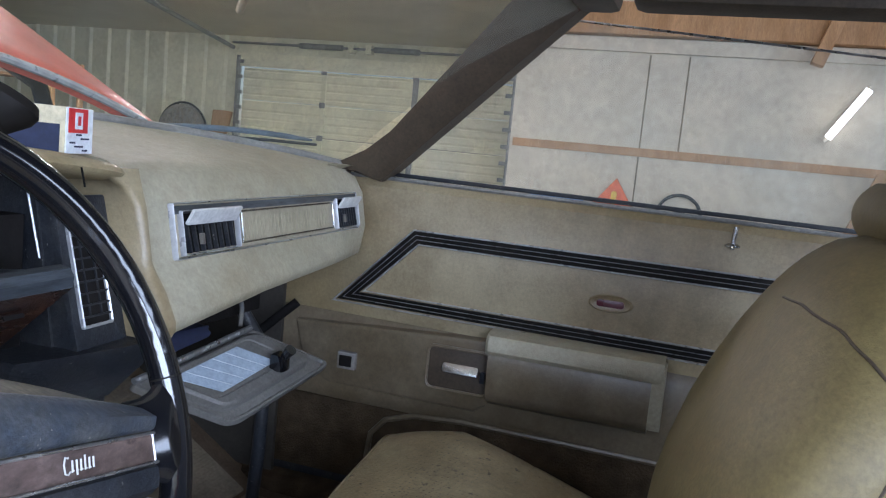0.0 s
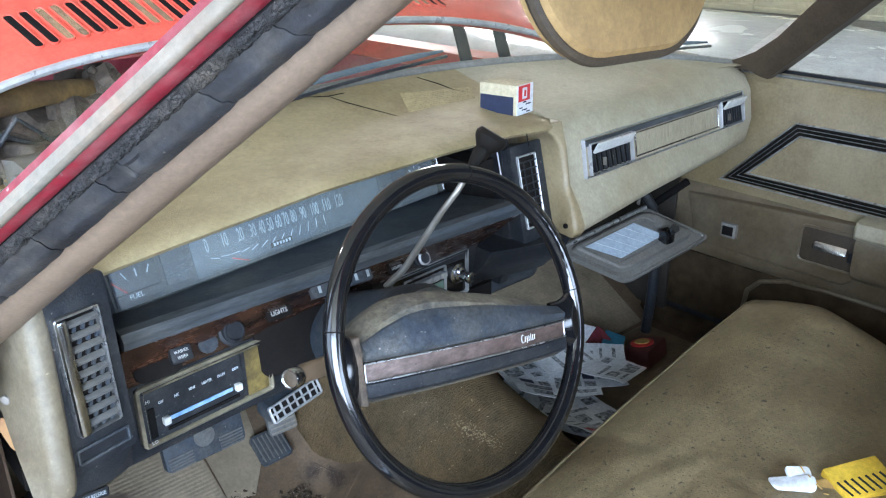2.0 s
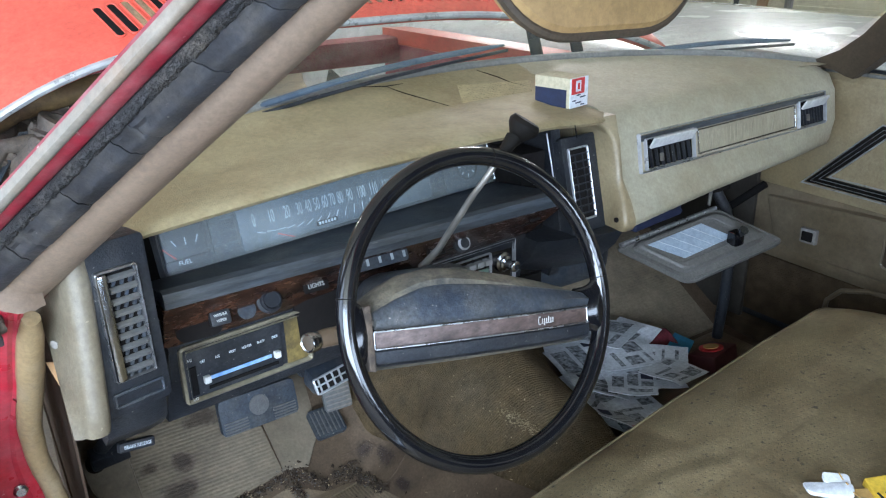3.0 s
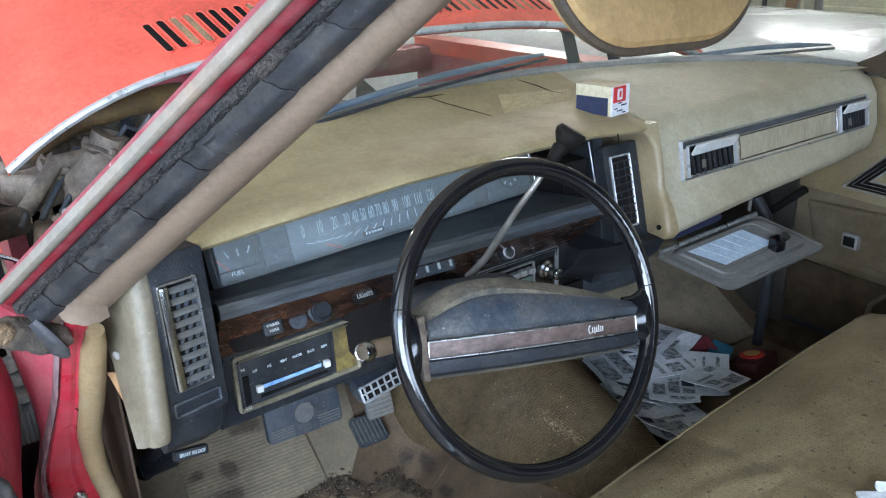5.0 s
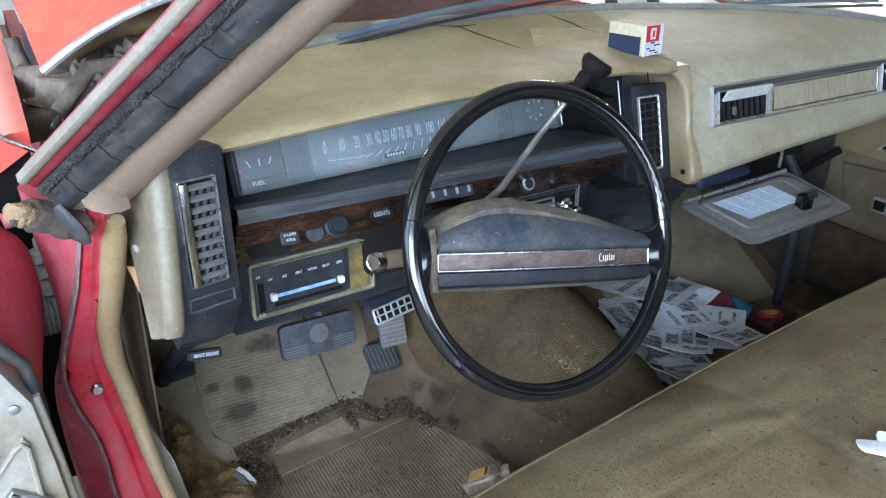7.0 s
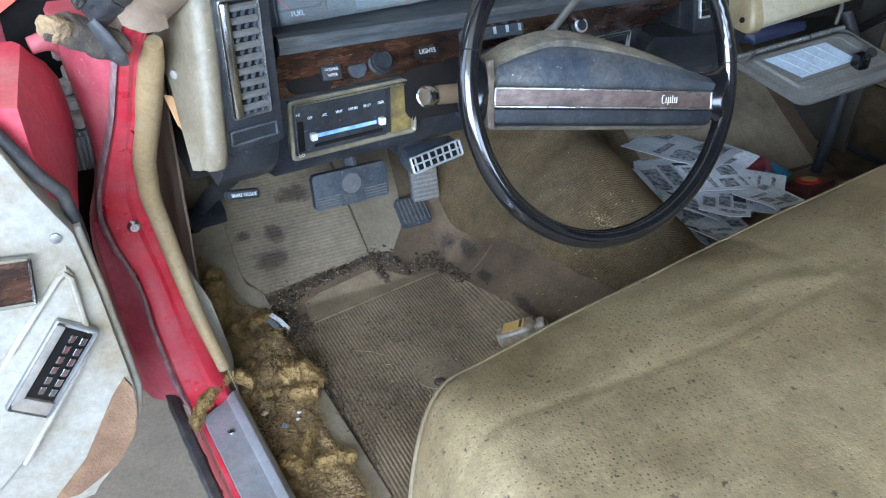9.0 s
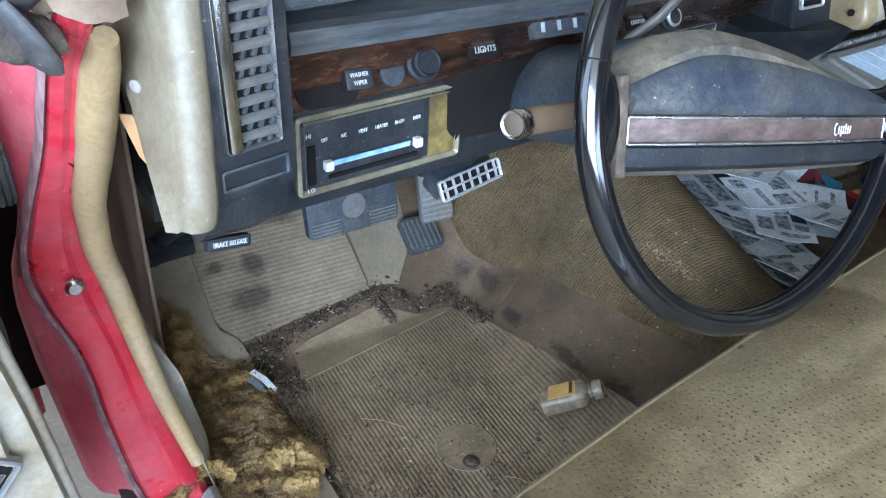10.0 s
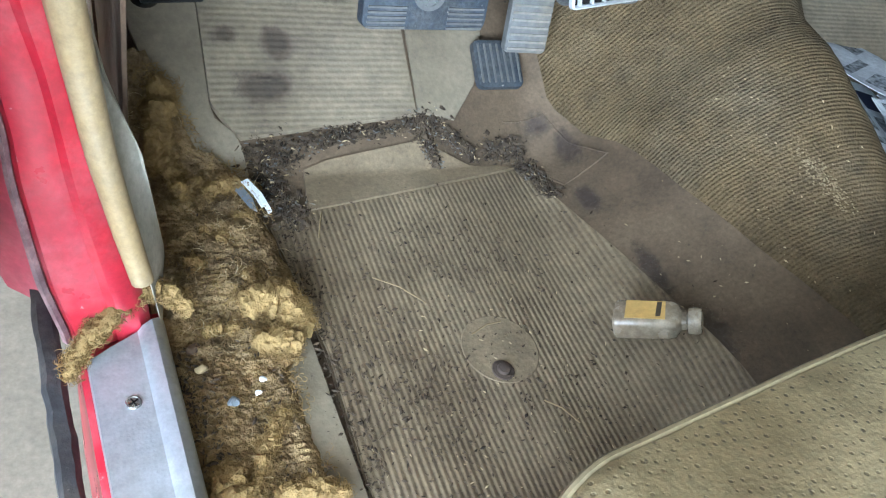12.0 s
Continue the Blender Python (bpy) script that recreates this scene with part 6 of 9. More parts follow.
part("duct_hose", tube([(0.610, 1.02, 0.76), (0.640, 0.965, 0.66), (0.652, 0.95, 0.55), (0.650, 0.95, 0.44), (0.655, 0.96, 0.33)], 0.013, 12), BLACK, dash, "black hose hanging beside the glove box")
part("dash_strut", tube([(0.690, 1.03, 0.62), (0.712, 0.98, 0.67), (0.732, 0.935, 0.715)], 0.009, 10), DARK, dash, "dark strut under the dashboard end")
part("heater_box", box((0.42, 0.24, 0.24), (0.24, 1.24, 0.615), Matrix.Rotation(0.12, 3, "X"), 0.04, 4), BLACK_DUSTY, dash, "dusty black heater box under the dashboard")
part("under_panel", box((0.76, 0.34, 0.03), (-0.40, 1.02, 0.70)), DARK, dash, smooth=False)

# heater control on the lower panel
A, B = lower(-0.660, 0.752), lower(-0.474, 0.752)
mh = frame3((A + B) / 2 + Vector((0, 0.0, 0.0)), B - A, (0, 0.02, 1))
Wh = (B - A).length
hc = part("heater_control", slab(mh, Wh, 0.082, 0.008, 0.004), BLACK, dash, "black heater control with blue slide")
part("bezel", ring_frame(mh, Wh, 0.082, 0.006, 0.006, 0.012), BEZEL, hc, "dull gold bezel")
part("bezel_line", ring_frame(mh, Wh - 0.014, 0.068, 0.004, 0.0016, 0.0115), BEZEL, hc)
part("inlay", slab(mh @ Matrix.Translation((Wh / 2 - 0.024, 0.0, 0.007)), 0.032, 0.068, 0.003, 0.002), BRASS, hc, "mottled gold inlay")
part("face", slab(mh @ Matrix.Translation((-0.022, 0, 0.007)), 0.136, 0.066, 0.004, 0.003), BLACK, hc)
part("slot", box((0.100, 0.006, 0.003), mh @ Vector((-0.014, -0.010, 0.0115)), mh.to_3x3()), GREYLINE, hc)
part("slot", box((0.100, 0.004, 0.003), mh @ Vector((-0.012, -0.024, 0.0115)), mh.to_3x3()), DARK, hc)
part("temperature_strip", box((0.088, 0.005, 0.002), mh @ Vector((-0.016, -0.010, 0.0130)), mh.to_3x3()), BLUEPRINT, hc, "blue temperature strip")
part("slider", box((0.009, 0.010, 0.008), mh @ Vector((-0.064, -0.010, 0.015)), mh.to_3x3(), 0.002), WHITEMARK, hc, "white slider")
part("slider", box((0.009, 0.010, 0.008), mh @ Vector((0.036, -0.010, 0.015)), mh.to_3x3(), 0.002), WHITEMARK, hc, "white slider")
part("fan_slot", box((0.008, 0.040, 0.003), mh @ Vector((-0.080, -0.008, 0.0115)), mh.to_3x3()), DARK, hc)
for k, txt in enumerate(("OFF", "A/C", "VENT", "HEATER", "BI-LEV", "DEFR")):
    lettering("mode_word", txt, mh @ Matrix.Translation((-0.066 + 0.0205 * k, 0.015, 0.0118)), 0.0052, MARKS, hc, squeeze=0.75, depth=0.0003)
lettering("fan_word", "HI", mh @ Matrix.Translation((-0.082, 0.022, 0.0118)), 0.006, WHITEMARK, hc, depth=0.0003)
lettering("fan_word", "LO", mh @ Matrix.Translation((-0.081, -0.034, 0.0118)), 0.006, WHITEMARK, hc, depth=0.0003)

# knobs on the wood fascia
FN = Vector((0, -0.87, 0.42)).normalized()


def on_wood(x, z):
    return frame3(lower(x, z) + FN * 0.001, (1, 0, 0), Vector((1, 0, 0)).cross(FN) * -1)


part("wiper_switch", box((0.026, 0.019, 0.012), on_wood(-0.607, 0.826) @ Vector((0, 0, 0.007)), on_wood(-0.6, 0.83).to_3x3(), 0.003), BLACK, wood, "black wiper washer switch")
part("switch_bezel", slab(on_wood(-0.632, 0.820), 0.058, 0.030, 0.003, 0.012), DARK, wood)
for k, txt in enumerate(("WASHER", "WIPER")):
    lettering("switch_word", txt, on_wood(-0.607, 0.826) @ Matrix.Translation((0, 0.0035 - 0.007 * k, 0.0132)), 0.0054, WHITEMARK, wood, squeeze=0.8, depth=0.0003)
part("headlamp_knob", lathe([(0.017, 0), (0.017, 0.004), (0.0135, 0.005), (0.0135, 0.012), (0.0115, 0.0145), (0.010, 0.0125)], on_wood(-0.540, 0.832), 24), BLACK, wood, "black round headlamp knob")
part("knob_ring", lathe([(0.012, 0.0), (0.012, 0.004), (0.009, 0.004)], on_wood(-0.570, 0.826), 16), BLACK_DUSTY, wood)
part("lights_plate", slab(on_wood(-0.474, 0.836), 0.036, 0.017, 0.003, 0.003), DARK, wood)
lettering("lights_word", "LIGHTS", on_wood(-0.474, 0.836) @ Matrix.Translation((0, 0, 0.0034)), 0.0085, WHITEMARK, wood, squeeze=0.85, depth=0.0003)
sel = part("gear_indicator", slab(on_wood(-0.388, 0.855), 0.095, 0.020, 0.008, 0.004), BLACK_DUSTY, wood, "grey gear indicator window")
for k in range(5):
    part("indicator_mark", box((0.004, 0.009, 0.001), on_wood(-0.388, 0.855) @ Vector((-0.036 + 0.019 * k, 0, 0.0086)), on_wood(-0.37, 0.85).to_3x3()), DIALMARK, sel)
lg = part("lighter", lathe([(0.013, 0), (0.013, 0.006), (0.0095, 0.007), (0.0095, 0.013), (0.007, 0.0145)], on_wood(-0.233, 0.836), 20), BLACK, wood, "round cigarette lighter knob")
part("lighter_ring", lathe([(0.0098, 0.0095), (0.0106, 0.0125), (0.0085, 0.0145), (0.0075, 0.0140)], on_wood(-0.233, 0.836), 24), BRIGHT, lg, "bright ring")
part("lighter_plate", slab(on_wood(-0.280, 0.838), 0.030, 0.014, 0.003, 0.003), DARK, wood)
lettering("lighter_word", "LIGHTER", on_wood(-0.280, 0.838) @ Matrix.Translation((0, 0, 0.0034)), 0.0062, WHITEMARK, wood, squeeze=0.8, depth=0.0003)
part("wood_slot", box((0.022, 0.004, 0.002), on_wood(-0.10, 0.85) @ Vector((0, 0, 0.001)), on_wood(-0.1, 0.85).to_3x3()), DARK, wood)

# radio
A, B = lower(-0.258, 0.757), lower(-0.085, 0.757)
mr = frame3((A + B) / 2, B - A, (0, 0.02, 1))
radio = part("radio", slab(mr, 0.172, 0.074, 0.010, 0.004), BLACK_GLOSS, dash, "black radio with chrome trim")
part("radio_bezel", ring_frame(mr, 0.178, 0.080, 0.006, 0.0022, 0.014), BRIGHT, radio)
part("radio_bezel", ring_frame(mr, 0.168, 0.070, 0.005, 0.0014, 0.0125), BRIGHT, radio)
part("dial_window", slab(mr @ Matrix.Translation((-0.012, -0.010, 0.009)), 0.082, 0.022, 0.003, 0.002), material("green_dial_window", (0.16, 0.24, 0.19), (0.1, 0.16, 0.13), 30, rough=0.3), radio, "pale green dial window")
part("dial_frame", ring_frame(mr @ Matrix.Translation((-0.012, 0.002, 0.009)), 0.092, 0.050, 0.003, 0.0024, 0.006), BRIGHT, radio)
for k in range(5):
    part("preset_button", box((0.015, 0.010, 0.012), mr @ Vector((-0.046 + 0.0172 * k, 0.0135, 0.014)), mr.to_3x3(), 0.002), BRIGHT, radio)
for sx in (-0.070, 0.062):
    kb = part("tuning_knob", lathe([(0.0165, 0.0), (0.017, 0.003), (0.012, 0.005), (0.0125, 0.010), (0.0085, 0.012), (0.0080, 0.024), (0.0095, 0.026), (0.0095, 0.031), (0.006, 0.033)], mr @ Matrix.Translation((sx, 0.002, 0.010)), 24), CHROME, radio)
    part("knob_cap", lathe([(0.0050, 0.0), (0.0050, 0.002), (0.003, 0.003)], mr @ Matrix.Translation((sx, 0.002, 0.042)), 16), BLACK, kb)

# driver's outer vent
mo = frame3((-0.729, 0.700, 0.886), (1, 0.22, 0), (0, 0.05, 1))
ov = part("outer_vent", slab(mo, 0.074, 0.196, 0.010, 0.006, z=-0.010), BLACK, dash, "black vent bezel with chrome grille")
part("bezel_side", box((0.072, 0.194, 0.13), mo @ Vector((0, 0, -0.075)), mo.to_3x3(), 0.004), BLACK, ov)
# flat near-black slab in place of the vent's shaded depth
part("vent_shade", slab(mo @ Matrix.Translation((-0.001, 0.006, 0.0)), 0.038, 0.116, 0.0012, 0.003), DARK, ov)
part("grille_frame", ring_frame(mo @ Matrix.Translation((-0.001, 0.006, 0.0)), 0.046, 0.126, 0.003, 0.0026, 0.008), SILVER, ov, "chrome vent frame")
part("thumb_bar", box((0.0105, 0.122, 0.007), mo @ Vector((-0.0185, 0.006, 0.008)), mo.to_3x3(), 0.003), CHROME, ov, "broad chrome side bar")
for k in range(9):
    yy = -0.047 + 0.0132 * k
    lv = part("louver", box((0.030, 0.0050, 0.006), mo @ Vector((0.004, yy, 0.004)), mo.to_3x3() @ Matrix.Rotation(0.5, 3, "X"), 0.001), GREYRUB, ov)
    for j in range(3):
        part("louver_tooth", box((0.004, 0.0075, 0.003), mo @ Vector((-0.005 + 0.0092 * j + (0.003 if k % 2 else 0), yy - 0.006, 0.0025)), mo.to_3x3() @ Matrix.Rotation(-0.35, 3, "Z"), 0.001), BLACK_DUSTY, ov)
part("lower_slot", ring_frame(mo @ Matrix.Translation((0, -0.079, 0.0)), 0.058, 0.018, 0.003, 0.003, 0.003), BLACK_DUSTY, ov)

# inner vent of the dial recess, turned to the driver
mi = frame3((0.0455, 0.820, 0.8642), (1, 0.05, 0), (0, 0.246, 1))
iv = part("inner_vent", slab(mi, 0.0795, 0.178, 0.008, 0.004, z=-0.008), BLACK, dash, "black vent bezel with bright frame")
# shade inside this vent is a near-black slab too
part("vent_shade", slab(mi @ Matrix.Translation((-0.006, 0.0086, 0.0)), 0.042, 0.118, 0.0012, 0.003), DARK, iv)
part("grille_frame", ring_frame(mi @ Matrix.Translation((-0.006, 0.0086, 0.0)), 0.047, 0.124, 0.003, 0.0030, 0.005), BRIGHT, iv, "bright vent frame")
for k in range(9):
    part("louver", box((0.041, 0.0022, 0.006), mi @ Vector((-0.006, -0.0415 + 0.0125 * k, 0.002)), mi.to_3x3()), BLACK, iv)
for s in (-1, 1):
    part("louver_pin", box((0.002, 0.10, 0.004), mi @ Vector((-0.006 + 0.009 * s, 0.0086, 0.001)), mi.to_3x3()), BLACK, iv)
part("lower_slot", box((0.05, 0.010, 0.003), mi @ Vector((0.0, -0.080, 0.001)), mi.to_3x3()), GREYLINE, iv)
part("pod_side", box((0.076, 0.172, 0.06), mi @ Vector((0.0, -0.001, -0.037)), mi.to_3x3(), 0.004), BLACK, iv)

# passenger vent panel
mp_ = frame3((0.455, 0.8235, 0.907), (1, 0.058, 0), (0, 0.18, 1))
pv = part("vent_panel", slab(mp_, 0.592, 0.062, 0.004, 0.003), material("pale_vent_inlay", (0.33, 0.285, 0.20), (0.28, 0.24, 0.165), 30, rough=0.5, stretch=(3, 0.3, 1)), dash, "cream inlay panel with two vents")
part("panel_frame", ring_frame(mp_, 0.602, 0.070, 0.003, 0.002, 0.008), BRIGHT, pv, "chrome panel frame")
part("upper_band", box((0.592, 0.010, 0.003), mp_ @ Vector((0, 0.026, 0.0055)), mp_.to_3x3()), GREYLINE, pv)
for cx, w in ((-0.222, 0.135), (0.245, 0.105)):
    # each vent opening gets a near-black slab as its shade
    part("vent_shade", slab(mp_ @ Matrix.Translation((cx, -0.003, 0.004)), w - 0.008, 0.050, 0.001, 0.002), DARK, pv)
    part("vent_frame", ring_frame(mp_ @ Matrix.Translation((cx, -0.003, 0.003)), w, 0.056, 0.002, 0.0018, 0.009), BRIGHT, pv)
    fl = part("deflector", box((w - 0.018, 0.022, 0.005), mp_ @ Vector((cx, 0.016, 0.016)), mp_.to_3x3() @ Matrix.Rotation(0.65, 3, "X"), 0.002), WHITEMARK, pv, "pale deflector flap")
    for k in range(8):
        part("louver", box((0.003, 0.040, 0.008), mp_ @ Vector((cx - w / 2 + 0.014 + (w - 0.03) * k / 7, -0.008, 0.006)), mp_.to_3x3() @ Matrix.Rotation(0.12, 3, "Z")), BLACK, pv)
    part("louver_tab", box((0.005, 0.014, 0.006), mp_ @ Vector((cx - w * 0.22, -0.012, 0.012)), mp_.to_3x3(), 0.001), GREYRUB, pv)
for k in range(26):
    part("inlay_rib", box((0.0012, 0.030, 0.0008), mp_ @ Vector((-0.130 + 0.0115 * k, -0.006, 0.0044)), mp_.to_3x3()), TAN_LIGHT, pv)
part("inlay_edge", ring_frame(mp_ @ Matrix.Translation((0.022, -0.004, 0.004)), 0.325, 0.046, 0.002, 0.0025, 0.003), CHROME, pv)

# glove box: open lid, near-black box for its shaded inside, strap
part("glove_box_shade", box((0.46, 0.22, 0.09), (0.42, 1.08, 0.755)), DARK, dash, smooth=False)
HL, HR, FR = Vector((0.265, 0.950, 0.664)), Vector((0.533, 0.920, 0.702)), Vector((0.643, 0.808, 0.633))
FL = Vector((0.375, 0.838, 0.591))
pn = (HR - HL).cross(FR - HL).normalized()
FL -= pn * (FL - HL).dot(pn)
gn = ((HR - HL).cross(FL - HL)).normalized()
gn = gn if gn.z > 0 else -gn


def on_lid(u, v, h=0.0):
    return HL.lerp(HR, u).lerp(FL.lerp(FR, u), v) + gn * h


def lid_ring(w, h, r, lift, cu=0.5, cv=0.5):
    return [on_lid(cu + x, cv + y * 1.0, lift) for x, y in rrect(w, h, r, 6)]


gl = part("glove_lid", loft([lid_ring(0.97, 0.96, 0.09, -0.014), lid_ring(1.0, 1.0, 0.10, -0.011), lid_ring(1.0, 1.0, 0.10, -0.002), lid_ring(0.985, 0.975, 0.09, 0.002), lid_ring(0.95, 0.92, 0.08, 0.002), lid_ring(0.935, 0.89, 0.08, -0.003)], True, True), GLOVE, dash, "open grey glove box lid")
part("raised_border", loft([lid_ring(0.86, 0.76, 0.10, -0.004, 0.5, 0.46), lid_ring(0.84, 0.72, 0.10, 0.010, 0.5, 0.46), lid_ring(0.80, 0.66, 0.09, 0.0135, 0.5, 0.46), lid_ring(0.70, 0.52, 0.05, 0.0135, 0.47, 0.42), lid_ring(0.68, 0.49, 0.05, 0.0115, 0.47, 0.42)], True, True), GLOVE, gl)
part("label", plate([on_lid(u, v, 0.0132) for u, v in ((0.15, 0.20), (0.68, 0.20), (0.70, 0.60), (0.20, 0.62))], gn, 0.002), material("bluish_printed_label", (0.33, 0.39, 0.44), (0.26, 0.31, 0.36), 20, rough=0.6, grain=0.2), gl, "white printed paper label")
for k in range(4):
    part("label_line", tube([on_lid(0.24 + 0.11 * k, 0.21, 0.0134), on_lid(0.29 + 0.105 * k, 0.60, 0.0134)], 0.0007, 5), MARKS, gl)
part("hinge", tube([on_lid(0.02, 0.03, 0.006), on_lid(0.98, 0.03, 0.006)], 0.005, 8), STEEL, gl, "worn steel piano hinge")
for k in range(9):
    part("hinge_knuckle", tube([on_lid(0.05 + 0.1 * k, 0.03, 0.008), on_lid(0.09 + 0.1 * k, 0.03, 0.008)], 0.0045, 8), SILVER, gl)
part("latch", rough(box((0.030, 0.026, 0.030), on_lid(0.66, 0.66, 0.022), bevel=0.006), 0.004, 60), BLACK_GLOSS, gl, "black latch")
part("latch_stem", tube([on_lid(0.66, 0.66, 0.03), on_lid(0.66, 0.66, 0.058)], [0.006, 0.010], 10), BLACK_GLOSS, gl)
part("glove_strap", tube([(0.50, 0.955, 0.79), (0.545, 0.95, 0.77), (0.55, 0.945, 0.73), (0.54, 0.94, 0.70)], 0.004, 8), GREYRUB, dash)
part("bracket_arm", tube([(0.35, 1.0, 0.69), (0.52, 0.99, 0.77), (0.70, 0.98, 0.81)], 0.014, 8), DARK, dash)
single("glove_rag", rough(box((0.16, 0.07, 0.03), (0.38, 0.972, 0.706), bevel=0.012, seg=3), 0.02, 25), NAVY, "crumpled dark blue cloth in the open glove box", "cloth")

# under-dash bits
vu = part("lower_vent", box((0.092, 0.034, 0.032), (-0.397, 0.917, 0.612), Matrix.Rotation(0.12, 3, "Z") @ Matrix.Rotation(0.25, 3, "X"), 0.006), BLACK_DUSTY, dash, "black lower air vent")
mu_ = frame3((-0.396, 0.896, 0.617), (1, 0.14, 0.10), (0, 0.45, 1))
part("grille_frame", ring_frame(mu_, 0.096, 0.027, 0.004, 0.003, 0.006), BRIGHT, vu, "bright grille frame")
for k in range(7):
    part("grille_bar", box((0.0024, 0.022, 0.003), mu_ @ Vector((-0.039 + 0.013 * k, 0, 0.003)), mu_.to_3x3()), BRIGHT, vu)
part("grille_bar", box((0.090, 0.0022, 0.003), mu_ @ Vector((0, 0, 0.003)), mu_.to_3x3()), BRIGHT, vu)
# near-black slab behind the bars paints the shade of the duct
part("vent_well_shade", slab(mu_, 0.090, 0.022, 0.0012, 0.002), DARK, vu)
part("vent_duct", box((0.05, 0.06, 0.05), (-0.425, 0.955, 0.635), bevel=0.012), BLACK, dash)
mb = frame3((-0.725, 0.818, 0.667), (1, 0.25, -0.25), (0, 0.25, 1))
br = part("brake_release_handle", slab(mb, 0.048, 0.013, 0.008, 0.003), BLACK, dash, "black brake release handle")
lettering("brake_words", "BRAKE RELEASE", mb @ Matrix.Translation((0, 0, 0.0086)), 0.0070, MARKS, br, squeeze=0.76, depth=0.0003)
part("valance", loft([[(x, y, z) for y, z in ((0.690 + d, 0.800), (0.700 + d, 0.760), (0.735 + d, 0.730), (0.86, 0.715), (0.86, 0.800))] for x, d in ((-0.768, 0.0), (-0.72, 0.004), (-0.700, 0.012), (-0.672, 0.095))]), BLACK, dash)
part("parking_brake_arm", tube([(-0.676, 0.925, 0.655), (-0.700, 0.985, 0.605), (-0.726, 1.04, 0.55), (-0.736, 1.105, 0.492)], [0.012, 0.014, 0.014, 0.012], 10, flat=0.6), BLACK, dash)
pkp = part("parking_brake_pedal", box((0.062, 0.030, 0.030), (-0.722, 1.125, 0.466), Matrix.Rotation(0.35, 3, "X") @ Matrix.Rotation(-0.10, 3, "Y"), 0.005), BLACK, dash, "black parking brake pedal")
part("pedal_stop", lathe([(0.010, 0.0), (0.016, 0.004), (0.016, 0.014), (0.010, 0.020), (0.005, 0.022)], frame3((-0.742, 1.165, 0.425), (1, 0, 0), (0, 0.9, 0.5)), 16), BLACK_GLOSS, pkp)

# steering column, wheel, levers
C = Vector((-0.366, 0.546, 0.865))
N = Vector((0.0, -0.931, 0.365)).normalized()
col = thing("steering_column", (-0.366, 0.80, 0.75), "black steering column with levers", "steering column")
part("jacket", tube([C - N * 0.03, C - N * 0.06, C - N * 0.14, C - N * 0.30, C - N * 0.62], [0.040, 0.050, 0.054, 0.050, 0.035], 24), BLACK_DUSTY, col)
part("collar", lathe([(0.052, 0), (0.056, 0.01), (0.056, 0.05), (0.05, 0.06)], Matrix.Translation(C - N * 0.13) @ N.to_track_quat("Z", "Y").to_matrix().to_4x4(), 24), BLACK, col)
gs = part("gear_lever", tube([(-0.335, 0.738, 0.842), (-0.320, 0.717, 0.871), (-0.292, 0.677, 0.951), (-0.280, 0.660, 0.981), (-0.262, 0.655, 1.006), (-0.238, 0.660, 1.024)], [0.0052, 0.0048, 0.0042, 0.0040, 0.0042, 0.0045], 12), LEVER, col, "dull chrome gear lever")
part("lever_neck", tube([(-0.267, 0.6565, 0.999), (-0.262, 0.655, 1.006), (-0.238, 0.660, 1.024)], [0.0052, 0.0062, 0.011], 14), TRIMBLACK, gs, "black tapered neck")
part("gear_knob", lathe([(0.006, -0.012), (0.012, 0.0), (0.020, 0.011), (0.0215, 0.018), (0.018, 0.024)], Matrix.Translation((-0.228, 0.665, 1.024)) @ Vector((0.5, -0.25, 0.9)).normalized().to_track_quat("Z", "Y").to_matrix().to_4x4(), 20), TRIMBLACK, gs, "flared black lever knob")
ts = part("turn_lever", tube([(-0.39, 0.612, 0.838), (-0.47, 0.613, 0.846), (-0.50, 0.612, 0.849), (-0.545, 0.609, 0.854), (-0.554, 0.608, 0.855)], [0.0085, 0.0095, 0.0105, 0.0105, 0.009], 16), material("brown_wood_sleeve", (0.150, 0.103, 0.063), (0.085, 0.056, 0.034), 30, rough=0.5), col, "brown turn signal lever")
part("lever_end", lathe([(0.0095, 0.0), (0.0112, 0.003), (0.0116, 0.013), (0.0104, 0.0150), (0.0088, 0.0138)], Matrix.Translation((-0.553, 0.607, 0.855)) @ Vector((-1, -0.35, 0.2)).normalized().to_track_quat("Z", "Y").to_matrix().to_4x4(), 28), CHROME, ts, "chrome lever end")
part("lever_button", lathe([(0.0086, 0.010), (0.0086, 0.0140), (0.006, 0.0150)], Matrix.Translation((-0.553, 0.607, 0.855)) @ Vector((-1, -0.35, 0.2)).normalized().to_track_quat("Z", "Y").to_matrix().to_4x4(), 20), BROWNTRIM, ts)

mw = frame3(C, (1, 0.014, -0.0), N.cross(Vector((1, 0, 0)))) @ Matrix.Rotation(radians(-10), 4, "Z")
sw = thing("steering_wheel", C - N * 0.05, "glossy black two-spoke steering wheel with padded hub", "steering wheel")
R = 0.1777
pts, rad = [], []
for k in range(360):
    a = 2 * math.pi * k / 360
    pts.append(mw @ Vector((R * math.cos(a), R * math.sin(a), 0)))
    deg = math.degrees(a)
    grip = (290 < deg < 345) or (12 < deg < 52)
    rad.append(0.0110 - (0.00007 * (1 - math.cos(math.radians(deg * 72))) if grip else 0.0))
part("rim", tube(pts, rad, 14, True), BLACK_GLOSS, sw)
for a in (8, 172, 83):
    a = radians(a)
    d = mw.to_3x3() @ Vector((-math.sin(a), math.cos(a), 0))
    c = mw @ Vector((R * math.cos(a), R * math.sin(a), 0))
    part("rim_joint", tube([c - d * 0.0006, c + d * 0.0006], 0.0113, 14), TRIMBLACK, sw)


